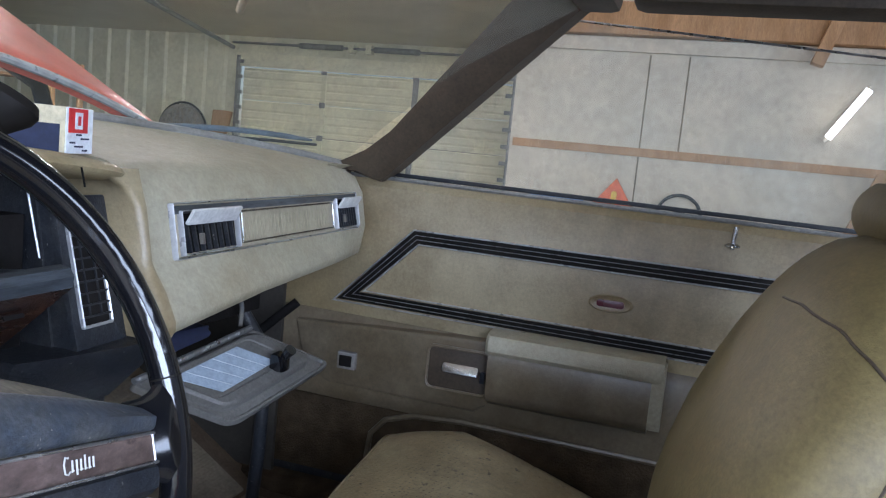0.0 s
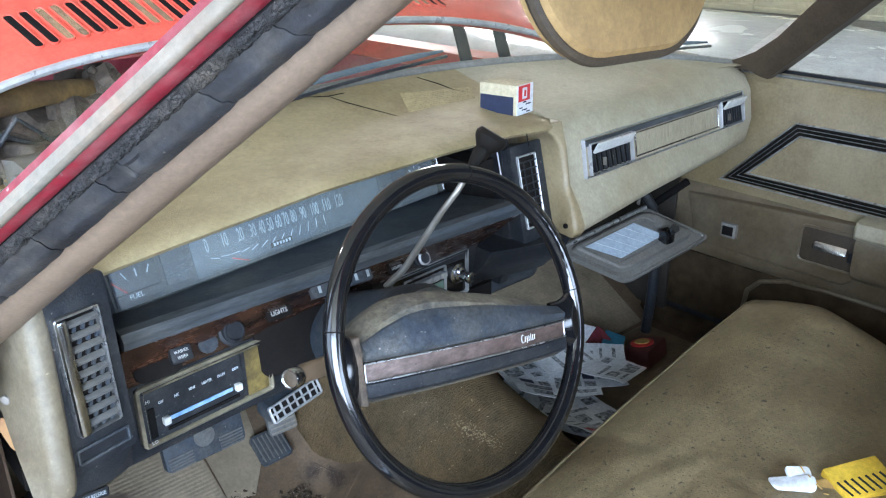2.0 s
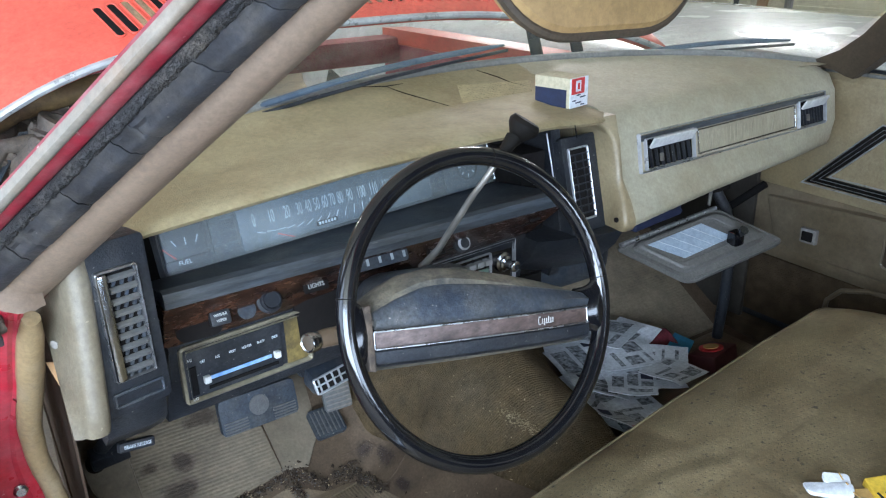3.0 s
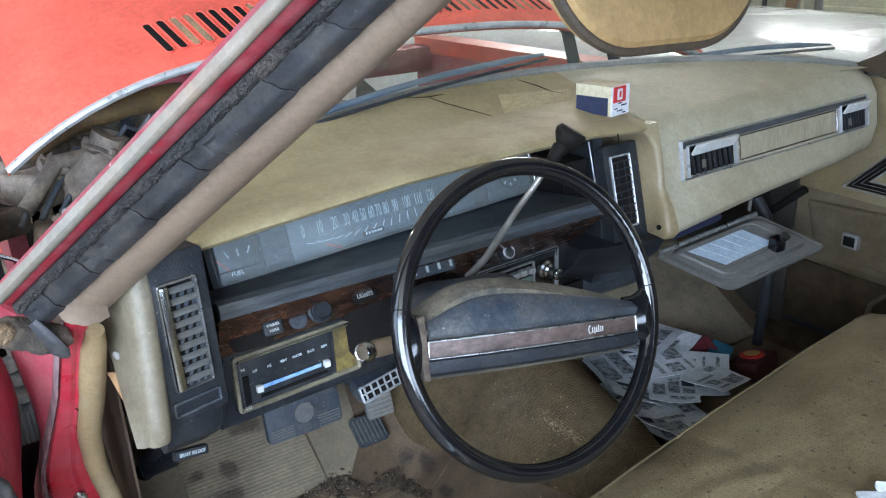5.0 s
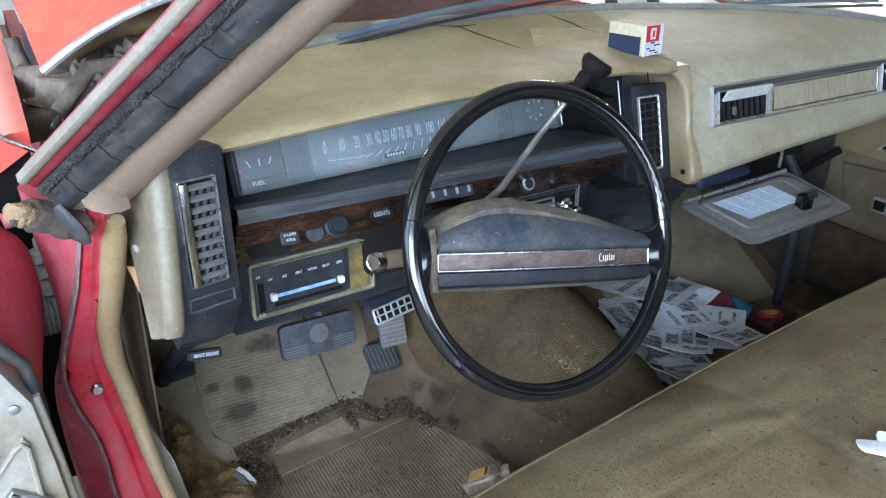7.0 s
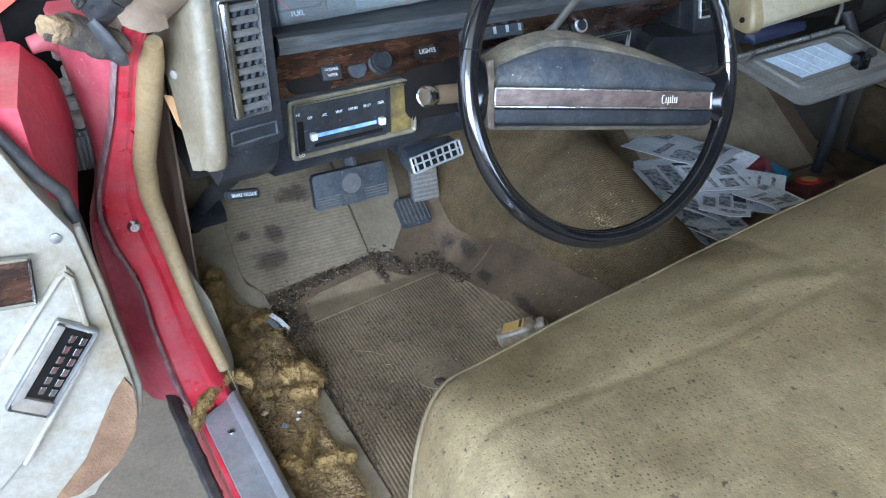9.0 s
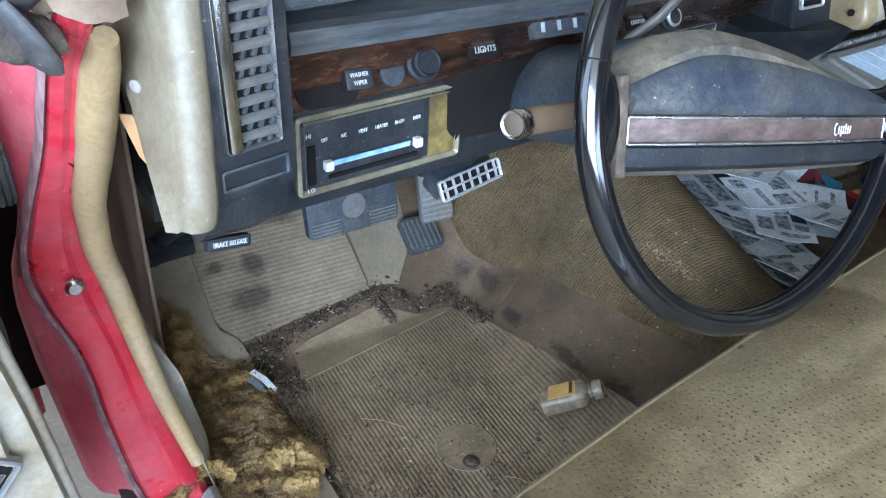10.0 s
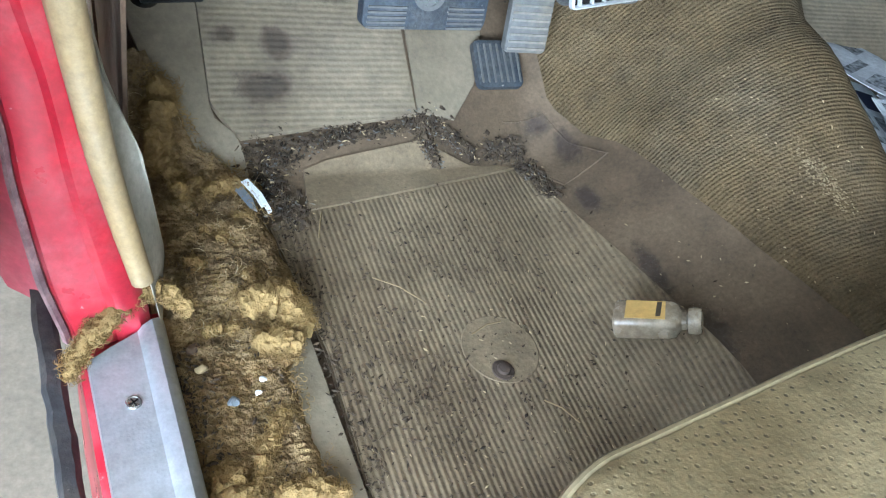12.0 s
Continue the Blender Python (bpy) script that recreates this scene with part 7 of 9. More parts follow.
def hub_ht(u):
    """Height of the hub's front over the plane of the rim."""
    e = min(1.0, abs(u) / 0.155)
    return 0.020 - 0.016 * e ** 2.2


def hub_sec(u, grow=1.0):
    """Cross-section of the hub pad at u across the wheel."""
    hi = curve_at([(-0.160, 0.014), (-0.145, 0.023), (-0.120, 0.037), (-0.095, 0.046), (-0.075, 0.049), (-0.055, 0.0485), (-0.02, 0.044), (0.03, 0.035), (0.08, 0.024), (0.12, 0.014), (0.150, 0.005)], u)
    ht = hub_ht(u)
    return [(hi, -0.035), (hi + 0.002, ht - 0.022), (hi - 0.010, ht - 0.004), (0.0, ht + 0.004), (-0.008, ht), (-0.033, ht - 0.001), (-0.047, ht - 0.004), (-0.054, ht - 0.016), (-0.054, -0.035)]


bm = loft([[mw @ Vector((u, v, w)) for v, w in hub_sec(u)] for u in (lerp(-0.157, 0.148, t / 40) for t in range(41))])
hub = part("hub_pad", bm, OLIVE_DUST, sw, "dusty black padded hub")


def hub_face(u, v, lift=0.0):
    """A point of the hub's front, v up the wheel from its middle."""
    ht = hub_ht(u)
    hi = hub_sec(u)[1][0] - 0.012
    w = lerp(ht + 0.004, ht - 0.004, max(0.0, min(1.0, v / max(0.004, hi)))) if v >= 0 else lerp(ht + 0.004, ht - 0.001, min(1.0, -v / 0.03))
    return mw @ Vector((u, v, w + lift))


secs = []
for t in range(41):
    u = lerp(-0.150, 0.144, t / 40)
    vt = 0.62 * hub_sec(u)[0][0] + 0.002 - 0.006 * max(0.0, (-0.09 - u) / 0.06)
    secs.append([hub_face(u, lerp(-0.0095, vt, q), 0.0004 + 0.0042 * math.sin(math.pi * min(1, max(0, q))) ** 0.4) for q in (0.0, 0.06, 0.2, 0.5, 0.8, 0.94, 1.0)] + [hub_face(u, vt, -0.004), hub_face(u, -0.0095, -0.004)])
part("front_panel", loft(secs), BLACK_DUSTY, hub, "blue-grey padded front panel")
secs = [[hub_face(lerp(-0.155, 0.147, t / 20), v, h) for v, h in ((-0.031, 0.0), (-0.033, 0.003), (-0.040, 0.0032), (-0.046, 0.001), (-0.050, -0.006), (-0.050, -0.012), (-0.031, -0.01))] for t in range(21)]
part("lower_band", loft(secs), BLACK, hub, "cracked black lower band")
part("cracked_edge", rough(box((0.009, 0.070, 0.046), mw @ Vector((-0.1560, -0.018, -0.013)), mw.to_3x3(), 0.003, 4), 0.003, 90), CRUMB, hub)
bm = loft([[mw @ Vector((u, -0.0205 + dv, hub_ht(u) + h)) for dv, h in ((0.0085, 0.0), (0.0085, 0.003), (-0.0085, 0.002), (-0.0085, -0.003))] for u in (lerp(-0.150, 0.143, t / 16) for t in range(17))])
part("hub_strip", bm, WOODPALE, hub, "faded pinkish wood strip")
for dv in (0.009, -0.0095):
    part("strip_edge", tube([mw @ Vector((u, -0.0205 + dv, hub_ht(u) + 0.0046)) for u in (lerp(-0.151, 0.144, t / 16) for t in range(17))], 0.0010, 6), SILVER, hub)
for u in (-0.151, 0.144):
    part("strip_edge", tube([mw @ Vector((u, -0.012, 0.0092)), mw @ Vector((u, -0.030, 0.0088))], 0.0008, 6), SILVER, hub)
strokes = [[(0.0612, 0.0042), (0.0590, 0.0048), (0.0574, 0.0010), (0.0578, -0.0040), (0.0600, -0.0046), (0.0618, -0.0032)]] + [[(0.0640 + 0.0034 * k, 0.0026 + (0.0018 if k == 3 else 0.0)), (0.0634 + 0.0034 * k, -0.0034 - (0.0022 if k == 1 else 0.0))] for k in range(6)] + [[(0.0630 + 0.0034 * k, -0.0034), (0.0646 + 0.0034 * k, -0.0030)] for k in range(5)]
for pts in strokes:
    part("script_stroke", tube([mw @ Vector((a, -0.0205 + b, hub_ht(a) + 0.0036)) for a, b in pts], 0.00055, 6), WHITEMARK, hub, "pale script stroke")
for s in (-1, 1):
    secs = []
    for u, half, thick, dz in ((0.138, 0.026, 0.008, -0.006), (0.150, 0.027, 0.0095, -0.003), (0.158, 0.030, 0.0105, -0.001), (0.166, 0.036, 0.0105, 0.0), (0.174, 0.045, 0.009, 0.0)):
        secs.append([mw @ Vector((s * u, -0.014 + half * math.cos(a), dz + thick * math.sin(a))) for a in (2 * math.pi * k / 20 for k in range(20))])
    part("spoke", loft(secs), BLACK_GLOSS, sw, "glossy black spoke end")
part("boss", tube([C - N * 0.05, C - N * 0.005], [0.045, 0.04], 20), BLACK, sw)

# box on the dashboard
pb = thing("spark_box", (0.05, 0.89, 0.998), "small cream and navy parts box with red end panel", "box")
bx = frame3((0.054, 0.892, 0.993), (0.21, -0.98, 0), (0.98, 0.21, 0))
part("carton", box((0.072, 0.052, 0.050), bx @ Vector((-0.004, 0, 0.0252)), bx.to_3x3(), 0.0015), CREAMCARD, pb)
part("carton_panel", box((0.064, 0.0012, 0.030), bx @ Vector((-0.006, -0.0264, 0.0162)), bx.to_3x3()), NAVY, pb, "navy blue panel")
part("end_panel", box((0.0012, 0.051, 0.049), bx @ Vector((0.0326, 0, 0.0252)), bx.to_3x3()), WHITEPAPER, pb)
part("red_panel", box((0.0012, 0.036, 0.026), bx @ Vector((0.0334, -0.004, 0.036)), bx.to_3x3()), REDMARK, pb, "red printed panel")
part("print_mark", box((0.0012, 0.014, 0.018), bx @ Vector((0.0341, -0.004, 0.036)), bx.to_3x3()), WHITEPAPER, pb)
part("print_mark", box((0.0012, 0.005, 0.010), bx @ Vector((0.0348, -0.004, 0.036)), bx.to_3x3()), REDMARK, pb)
for k in range(5):
    part("print_bar", box((0.0012, 0.010 + 0.006 * (k % 2), 0.002), bx @ Vector((0.0334, 0.010 - 0.012 * (k % 3), 0.004 + 0.0042 * k)), bx.to_3x3()), NAVY, pb)

# ---- bench seat ----
seat = thing("bench_seat", (0.03, 0.25, 0.29), "worn cream vinyl bench seat with stained perforated cushion", "seat")


def front_y(x):
    """Front edge of the cushion."""
    return 0.608 + 0.102 * x - 0.044 * x * x


def pipe_z(x):
    return 0.534 + 0.051 * x


XL, XR = -0.665, 0.70


def seat_top(x, y):
    """Height of the cushion top: crowned near its front, falling to its edges and to the back on the passenger side."""
    d = max(0.0, front_y(x) - y)
    s = max(0.0, min(1.0, (x + 0.15) / 0.94))
    s = s * s * (3 - 2 * s)
    z = pipe_z(x) + (0.056 - 0.008 * s) * (1 - math.exp(-d / 0.136))
    e = max(0.0, min(1.0, (x - XL) / 0.12)) * max(0.0, min(1.0, (XR - x) / 0.194))
    z -= 0.12 * (1 - e) ** 2.4
    z -= 0.163 * s * max(0.0, min(1.0, (d - 0.12) / 0.4))
    z -= 0.012 * math.exp(-((x + 0.32) / 0.22) ** 2 - ((y - 0.25) / 0.2) ** 2)
    z += 0.0025 * noise.noise((x * 7, y * 9, 2)) + 0.0008 * noise.noise((x * 22, y * 14, 4))
    # sewn seams and sitting wrinkles pressed into the cover
    for c, w in ((y - 0.42 - 0.015 * math.sin(x * 6), 0.006), (x + 0.02 + 0.03 * (y - 0.3), 0.006)):
        z -= 0.0018 * math.exp(-(c / w) ** 2)
    z += 0.0010 * math.sin(95 * (y + 0.25 * x) + 6 * noise.noise((x * 6, y * 6, 8))) * math.exp(-((x + 0.10) / 0.16) ** 2 - ((y - 0.46) / 0.07) ** 2)
    return z


rows = []
for i in range(141):
    u = i / 140
    row = []
    for j in range(101):
        v = (j / 100) ** 0.9
        x0 = lerp(XL, XR, u)
        e = min(u, 1 - u) / 0.09
        f = front_y(x0) - (0.09 * (1 - e) ** 2.2 if e < 1 else 0.0)
        y = lerp(f, -0.04, v)
        row.append((x0, y, seat_top(x0, min(y, f) + (front_y(x0) - f))))
    rows.append(row)
bm = bmesh.new()
grid_top = [r[:] for r in rows]
loft(grid_top, False, False, bm)
rim_pts = [r[0] for r in rows]
edge_all = [rows[0][j] for j in range(100, -1, -1)] + rim_pts[1:] + [rows[-1][j] for j in range(1, 101)]
loft([edge_all, [(a, b + 0.004, c - 0.03) for a, b, c in edge_all], [(a, b - 0.004, 0.36) for a, b, c in edge_all], [(a, b - 0.02, 0.33) for a, b, c in edge_all]], False, False, bm)
bmesh.ops.remove_doubles(bm, verts=bm.verts, dist=1e-5)
cush = part("cushion", bm, SEAT, seat, "stained cream perforated cushion", angle=60)
part("cushion_piping", tube([(a, b + 0.003, c - 0.003) for a, b, c in edge_all], 0.0033, 8), PIPING, cush, "tan welt piping")
part("seat_base", box((1.24, 0.58, 0.05), (0.04, 0.25, 0.318), bevel=0.01), CARPET_DARK, seat)
# passenger backrest and headrest
def back_front(z):
    """How far forward the backrest stands at a height."""
    t = max(0.0, min(1.0, (z - 0.44) / 0.545))
    return curve_at([(0.44, 0.215), (0.52, 0.226), (0.58, 0.230), (0.63, 0.225), (0.68, 0.214), (0.735, 0.197), (0.786, 0.176), (0.84, 0.150), (0.895, 0.120), (0.93, 0.098), (0.95, 0.082), (0.965, 0.066), (0.975, 0.053), (0.985, 0.02)], z), 0.325 * (1 - max(0.0, (t - 0.55) / 0.45) ** 2.6 * 0.55)


def back_pt(a, z):
    yf, hw = back_front(z)
    cx, cy = math.cos(a), math.sin(a)
    sx_, sy_ = abs(cx) ** 0.55 * (1 if cx > 0 else -1), abs(cy) ** 0.65 * (1 if cy > 0 else -1)
    return Vector((0.345 + hw * sx_, yf - 0.075 + 0.075 * sy_ - 0.02 * sx_ * sx_, z))


def on_back(p):
    """The point of the backrest's surface nearest to p at the same height."""
    return min((back_pt(2 * math.pi * k / 720, p[2]) for k in range(720)), key=lambda q: (q - Vector(p)).length)


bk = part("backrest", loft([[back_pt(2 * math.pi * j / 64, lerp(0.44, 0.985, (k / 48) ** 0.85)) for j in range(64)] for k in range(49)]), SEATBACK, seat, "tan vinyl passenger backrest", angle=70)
seam_knots = [(0.30, 0.104, 0.912), (0.22, 0.0975, 0.9175), (0.124, 0.076, 0.912), (0.081, 0.057, 0.896), (0.063, 0.042, 0.881), (0.0435, 0.032, 0.846), (0.0295, 0.047, 0.80), (0.024, 0.07, 0.74)]
seam_line = [on_back(Vector(a).lerp(Vector(b), k / 8)) for a, b in zip(seam_knots, seam_knots[1:]) for k in range(8)]
part("backrest_seam", tube([seam_line[0]] + [(a + b + c) / 3 for a, b, c in zip(seam_line, seam_line[1:], seam_line[2:])], 0.0016, 6), BROWNTRIM, bk, "dark sewn seam")
secs = []
for k in range(11):
    t = k / 10
    z = lerp(0.968, 1.048, t)
    w = 0.165 * math.sin(math.pi * (0.12 + 0.76 * t)) ** 0.45
    d = 0.052 * math.sin(math.pi * (0.12 + 0.76 * t)) ** 0.45
    secs.append([(0.42 + w * (abs(math.cos(a)) ** 0.5) * (1 if math.cos(a) > 0 else -1), -0.03 + d * (abs(math.sin(a)) ** 0.7) * (1 if math.sin(a) > 0 else -1), z) for a in (2 * math.pi * j / 24 for j in range(24))])
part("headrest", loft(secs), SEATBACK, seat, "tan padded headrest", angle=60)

# scraps on the seat
yb = thing("torn_carton", (0.098, 0.255, 0.57), "torn yellow carton with dark print bars on the seat", "carton")
zb = seat_top(0.098, 0.255) - 0.004
my = frame3((0.098, 0.255, zb + 0.006), (1, -0.55, 0.1), (0.5, 1, 0.25))
part("carton", rough(slab(my, 0.085, 0.055, 0.012, 0.003), 0.003, 40), YELLOW, yb)
for k in range(7):
    part("print_bar", box((0.003, 0.026, 0.001), my @ Vector((-0.034 + 0.011 * k, -0.012, 0.0128)), my.to_3x3() @ Matrix.Rotation(0.25, 3, "Z")), BLACK, yb)
part("torn_flap", rough(slab(my @ Matrix.Translation((-0.050, 0.004, 0.0)), 0.05, 0.03, 0.004, 0.004), 0.008, 30), LABEL, yb)
for k in range(5):
    part("paper_shred", tube([my @ Vector((-0.05 - 0.004 * k, 0.01 * (k - 2), 0.006)), my @ Vector((-0.066 - 0.003 * k, 0.014 * (k - 2), 0.016 + 0.003 * k))], 0.001, 5), LABEL, yb)
zc = seat_top(0.016, 0.314) - 0.004
mt_ = frame3((0.016, 0.314, zc + 0.008), (1, -0.8, 0.0), (0.6, 1, 0.1))
wt = thing("white_tissue", (0.016, 0.314, zc), "crumpled white paper scrap on the seat", "paper")
part("fold", rough(slab(mt_, 0.060, 0.022, 0.006, 0.008), 0.009, 35), WHITEPAPER, wt)
part("fold", rough(slab(mt_ @ Matrix.Translation((0.016, 0.014, 0.004)), 0.038, 0.016, 0.005, 0.006), 0.008, 35, 3), WHITEPAPER, wt)

# ---- passenger door ----
pd = thing("passenger_door", (0.83, 0.3, 0.32), "closed tan vinyl passenger door with dark trim strips", "door")
DX = 0.812


secs = []
for y in (1.02, 0.9, 0.6, 0.3, 0.0, -0.3, -0.62):
    secs.append([(DX + dx, y, z + 0.014 * (y - 0.5)) for dx, z in ((0.030, 0.966), (0.012, 0.964), (0.002, 0.950), (0.006, 0.905), (0.0, 0.88), (0.0, 0.70), (0.004, 0.685), (0.06, 0.685), (0.06, 0.966))])
part("upper_panel", loft(secs), DOORTAN, pd, "tan vinyl upper door panel")
secs = []
for y in (1.02, 0.9, 0.6, 0.3, 0.0, -0.3, -0.62):
    secs.append([(DX + dx, y, z + 0.014 * (y - 0.5)) for dx, z in ((0.010, 0.69), (0.004, 0.675), (-0.002, 0.66), (0.002, 0.53), (0.006, 0.515), (0.014, 0.50), (0.06, 0.50), (0.06, 0.69))])
part("lower_panel", loft(secs), DOORLOW, pd, "grimy tan lower door panel")
part("carpet_strip", box((0.045, 1.64, 0.16), (DX + 0.030, 0.20, 0.425), bevel=0.006), CARPET_DARK, pd, "dark brown carpeted door bottom")
part("belt_moulding", tube([(DX + 0.012, 1.0, 0.975), (DX + 0.012, -0.62, 0.952)], 0.004, 8), STEEL, pd, "bright belt moulding")
part("belt_rubber", box((0.012, 1.62, 0.008), (DX + 0.026, 0.19, 0.972), Matrix.Rotation(0.014, 3, "X"), 0.002), BLACK, pd)


pk = [(-0.60, 0.505), (0.60, 0.512), (0.70, 0.505), (0.76, 0.485), (0.79, 0.45), (0.795, 0.40), (0.78, 0.365)]
part("carpet_piping", tube([(DX + 0.004, y, z) for y, z in pk], 0.006, 8), DOORLOW, pd, "tan piping round the door carpet")


def trim_strip(name, pts, half, mat, lift, parent, label=""):
    """A flat strip that follows points of the door panel (y, z)."""
    L, Rr = [], []
    P = [Vector((0, y, z)) for y, z in pts]
    for i, p in enumerate(P):
        a, c = P[max(0, i - 1)], P[min(len(P) - 1, i + 1)]
        d1, d2 = (p - a).normalized() if i else None, (c - p).normalized() if i < len(P) - 1 else None
        d = ((d1 or d2) + (d2 or d1)).normalized()
        nrm = Vector((0, -d.z, d.y))
        m_ = half / max(0.5, nrm.dot(Vector((0, -(d1 or d2).z, (d1 or d2).y))))
        L.append(p + nrm * m_)
        Rr.append(p - nrm * m_)
    secs = [[(DX - lift, a.y, a.z), (DX - lift - 0.0012, (a.y + b.y) / 2, (a.z + b.z) / 2), (DX - lift, b.y, b.z), (DX + 0.004, b.y, b.z), (DX + 0.004, a.y, a.z)] for a, b in zip(L, Rr)]
    return part(name, loft(secs), mat, parent, label)


path = [(-0.60, 0.856), (0.727, 0.864), (0.862, 0.729), (-0.60, 0.712)]
trim_strip("trim_band", path, 0.0125, TRIMBLACK, 0.004, pd, "dark trim band")
for off in (-0.0135, 0.0135):
    s_ = 1 if off > 0 else -1
    pth = [(-0.60, 0.856 - off), (0.727 - off * 0.42, 0.864 - off), (0.862 - off * 2.4, 0.729 + off), (-0.60, 0.712 + off)]
    trim_strip("trim_edge", pth, 0.0013, BRIGHT, 0.0062, pd)
for off in (-0.0042, 0.0042):
    pth = [(-0.60, 0.856 - off), (0.727 - off * 0.42, 0.864 - off), (0.862 - off * 2.4, 0.729 + off), (-0.60, 0.712 + off)]
    trim_strip("trim_line", pth, 0.0006, BRIGHT, 0.0056, pd)
# door pull button
mbt = frame3((DX - 0.001, 0.342, 0.790), (0, -1, 0), (0, 0, 1))
pbn = part("button_cup", lathe([(0.033, 0.0), (0.029, 0.003), (0.024, 0.001)], mbt @ Matrix.Diagonal((1.25, 0.5, 1, 1)), 24), DOORTAN, pd)
part("button", slab(mbt, 0.050, 0.013, 0.004, 0.005), material("dark_red_lens", (0.10, 0.02, 0.03), rough=0.25), pbn, "dark red courtesy lens")
lk = part("lock_ferrule", lathe([(0.013, 0), (0.013, 0.003), (0.008, 0.006)], Matrix.Translation((DX + 0.012, 0.149, 0.955)), 16), CHROME, pd)
lk.matrix_parent_inverse = lk.matrix_parent_inverse @ Matrix.Translation((-0.012, 0, -0.035))
part("lock_rod", tube([(DX + 0.002, 0.149, 0.915), (DX + 0.003, 0.146, 0.955)], [0.0035, 0.0045], 10), CHROME, pd)
# raised lower box, handle recess, armrest
bm = loft([[(DX + dx, y, z) for y, z in ((0.972 - g, 0.668 - g), (0.56, 0.688 - g), (0.545, 0.66), (0.545, 0.565), (0.575, 0.540 + g), (0.89 - g, 0.543 + g), (0.945 - g, 0.57 + g))] for dx, g in ((0.004, 0.0), (-0.012, 0.003), (-0.016, 0.010))])
part("pull_box", bm, DOORLOW, pd, "moulded door pull surround")
mrec = frame3((DX - 0.0165, 0.612, 0.620), (0, -1, 0), (0, 0, 1))
rc = part("handle_recess", slab(mrec, 0.122, 0.080, 0.0015, 0.012), BROWNTRIM, pd, "brown handle recess")
part("recess_rim", ring_frame(mrec, 0.132, 0.090, 0.016, 0.006, 0.006), DOORLOW, rc)
part("door_handle", slab(mrec @ Matrix.Translation((0.006, 0.002, 0.006)) @ Matrix.Rotation(-0.5, 4, "X"), 0.074, 0.020, 0.006, 0.006), CHROME, rc, "broad chrome inner door handle")
part("handle_catch", box((0.010, 0.022, 0.012), mrec @ Vector((0.052, -0.004, 0.008)), mrec.to_3x3(), 0.003), BLACK, rc)
ck = part("window_crank_boss", box((0.018, 0.040, 0.036), (DX - 0.018, 0.845, 0.600), bevel=0.004), DULLGREY, pd, "grey square clip")
part("clip_face", box((0.004, 0.026, 0.022), (DX - 0.029, 0.845, 0.600), bevel=0.001), DARK, ck)
bm = loft([[(DX - dx * k, y, z) for dx, z in ((0.0, 0.712), (0.040, 0.712), (0.060, 0.708), (0.067, 0.698), (0.067, 0.680), (0.060, 0.672), (0.0, 0.670))] for y, k in ((0.552, 0.90), (0.546, 1.0), (0.40, 1.0), (0.240, 1.0), (0.232, 0.92))])
ar = part("armrest", bm, TAN_LIGHT, pd, "padded tan armrest")
bm = loft([[(DX - dx, y, z) for dx, z in ((0.0, 0.672), (0.058, 0.672), (0.062, 0.662), (0.058, 0.60), (0.050, 0.584), (0.030, 0.572), (0.0, 0.565))] for y in (0.545, 0.40, 0.262, 0.250)])
part("armrest_base", bm, DOORLOW, ar)
# the lighter vinyl colours in the daylight that falls on this end
part("armrest_cap", loft([[(DX - dx, y, z) for dx, z in ((0.0, 0.700), (0.052, 0.700), (0.060, 0.690), (0.060, 0.60), (0.050, 0.585), (0.0, 0.575))] for y in (0.250, 0.236, 0.228)]), TAN_LIGHT, ar, "end cap of the armrest, rear daylight put into its pale colour")
part("door_foot", box((0.05, 1.64, 0.10), (DX + 0.045, 0.20, 0.375)), BLACK, pd, smooth=False)
pg = part("window_glass", loft([[Vector((lerp(DX + 0.028, 0.735, k / 6), y, lerp(0.968, 1.243 + 0.076 * max(-0.3, y), k / 6))) for k in range(7) for y in [lerp(lerp(0.80, 0.47, k / 6), -0.62, c / 8)]] for c in range(9)], False, False), SIDE_GLASS, pd, "spotted scratched window glass")
pg.visible_shadow = False
part("glass_edge", tube([(0.735, 0.50, 1.281), (0.735, -0.30, 1.220), (0.735, -0.62, 1.220)], 0.0022, 6), SILVER, pd, "bright ground upper edge of the glass")

# ---- open driver's door ----
dd = thing("driver_door", (-1.3, 0.75, 0.32), "open dirty white driver's door with wood badge and vent", "door")
DY = 0.693


def ddp(x, z, o=0.0):
    """A point of the inner door face; o lifts it towards the rear."""
    return Vector((x, DY + 0.02 * (x + 0.95) - o, z))


def edge_x(z):
    """Front edge of the inner panel, bulging low down."""
    return curve_at([(0.36, -0.985), (0.40, -0.945), (0.45, -0.914), (0.50, -0.908), (0.53, -0.907), (0.562, -0.913), (0.664, -0.921), (0.74, -0.930), (0.80, -0.940), (0.97, -0.945)], z)


zs_ = [0.355, 0.37, 0.40, 0.43, 0.46, 0.50, 0.56, 0.65, 0.735]
rim_ = [(edge_x(z), z) for z in zs_] + [(-0.955, 0.790), (-0.972, 0.835), (-1.0, 0.88), (-1.06, 0.93), (-1.95, 0.95), (-1.95, 0.355)]
part("inner_panel", plate([ddp(x, z, 0.006) for x, z in rim_], (0, -1, 0), 0.05, 0.006), WHITEDOOR, dd, "stained white inner door panel", angle=25)
END = [(0.30, -0.945), (0.48, -0.94), (0.60, -0.934), (0.66, -0.919), (0.68, -0.913), (0.706, -0.905), (0.753, -0.899), (0.80, -0.901), (0.828, -0.905), (0.842, -0.915), (0.862, -0.935)]
secs = []
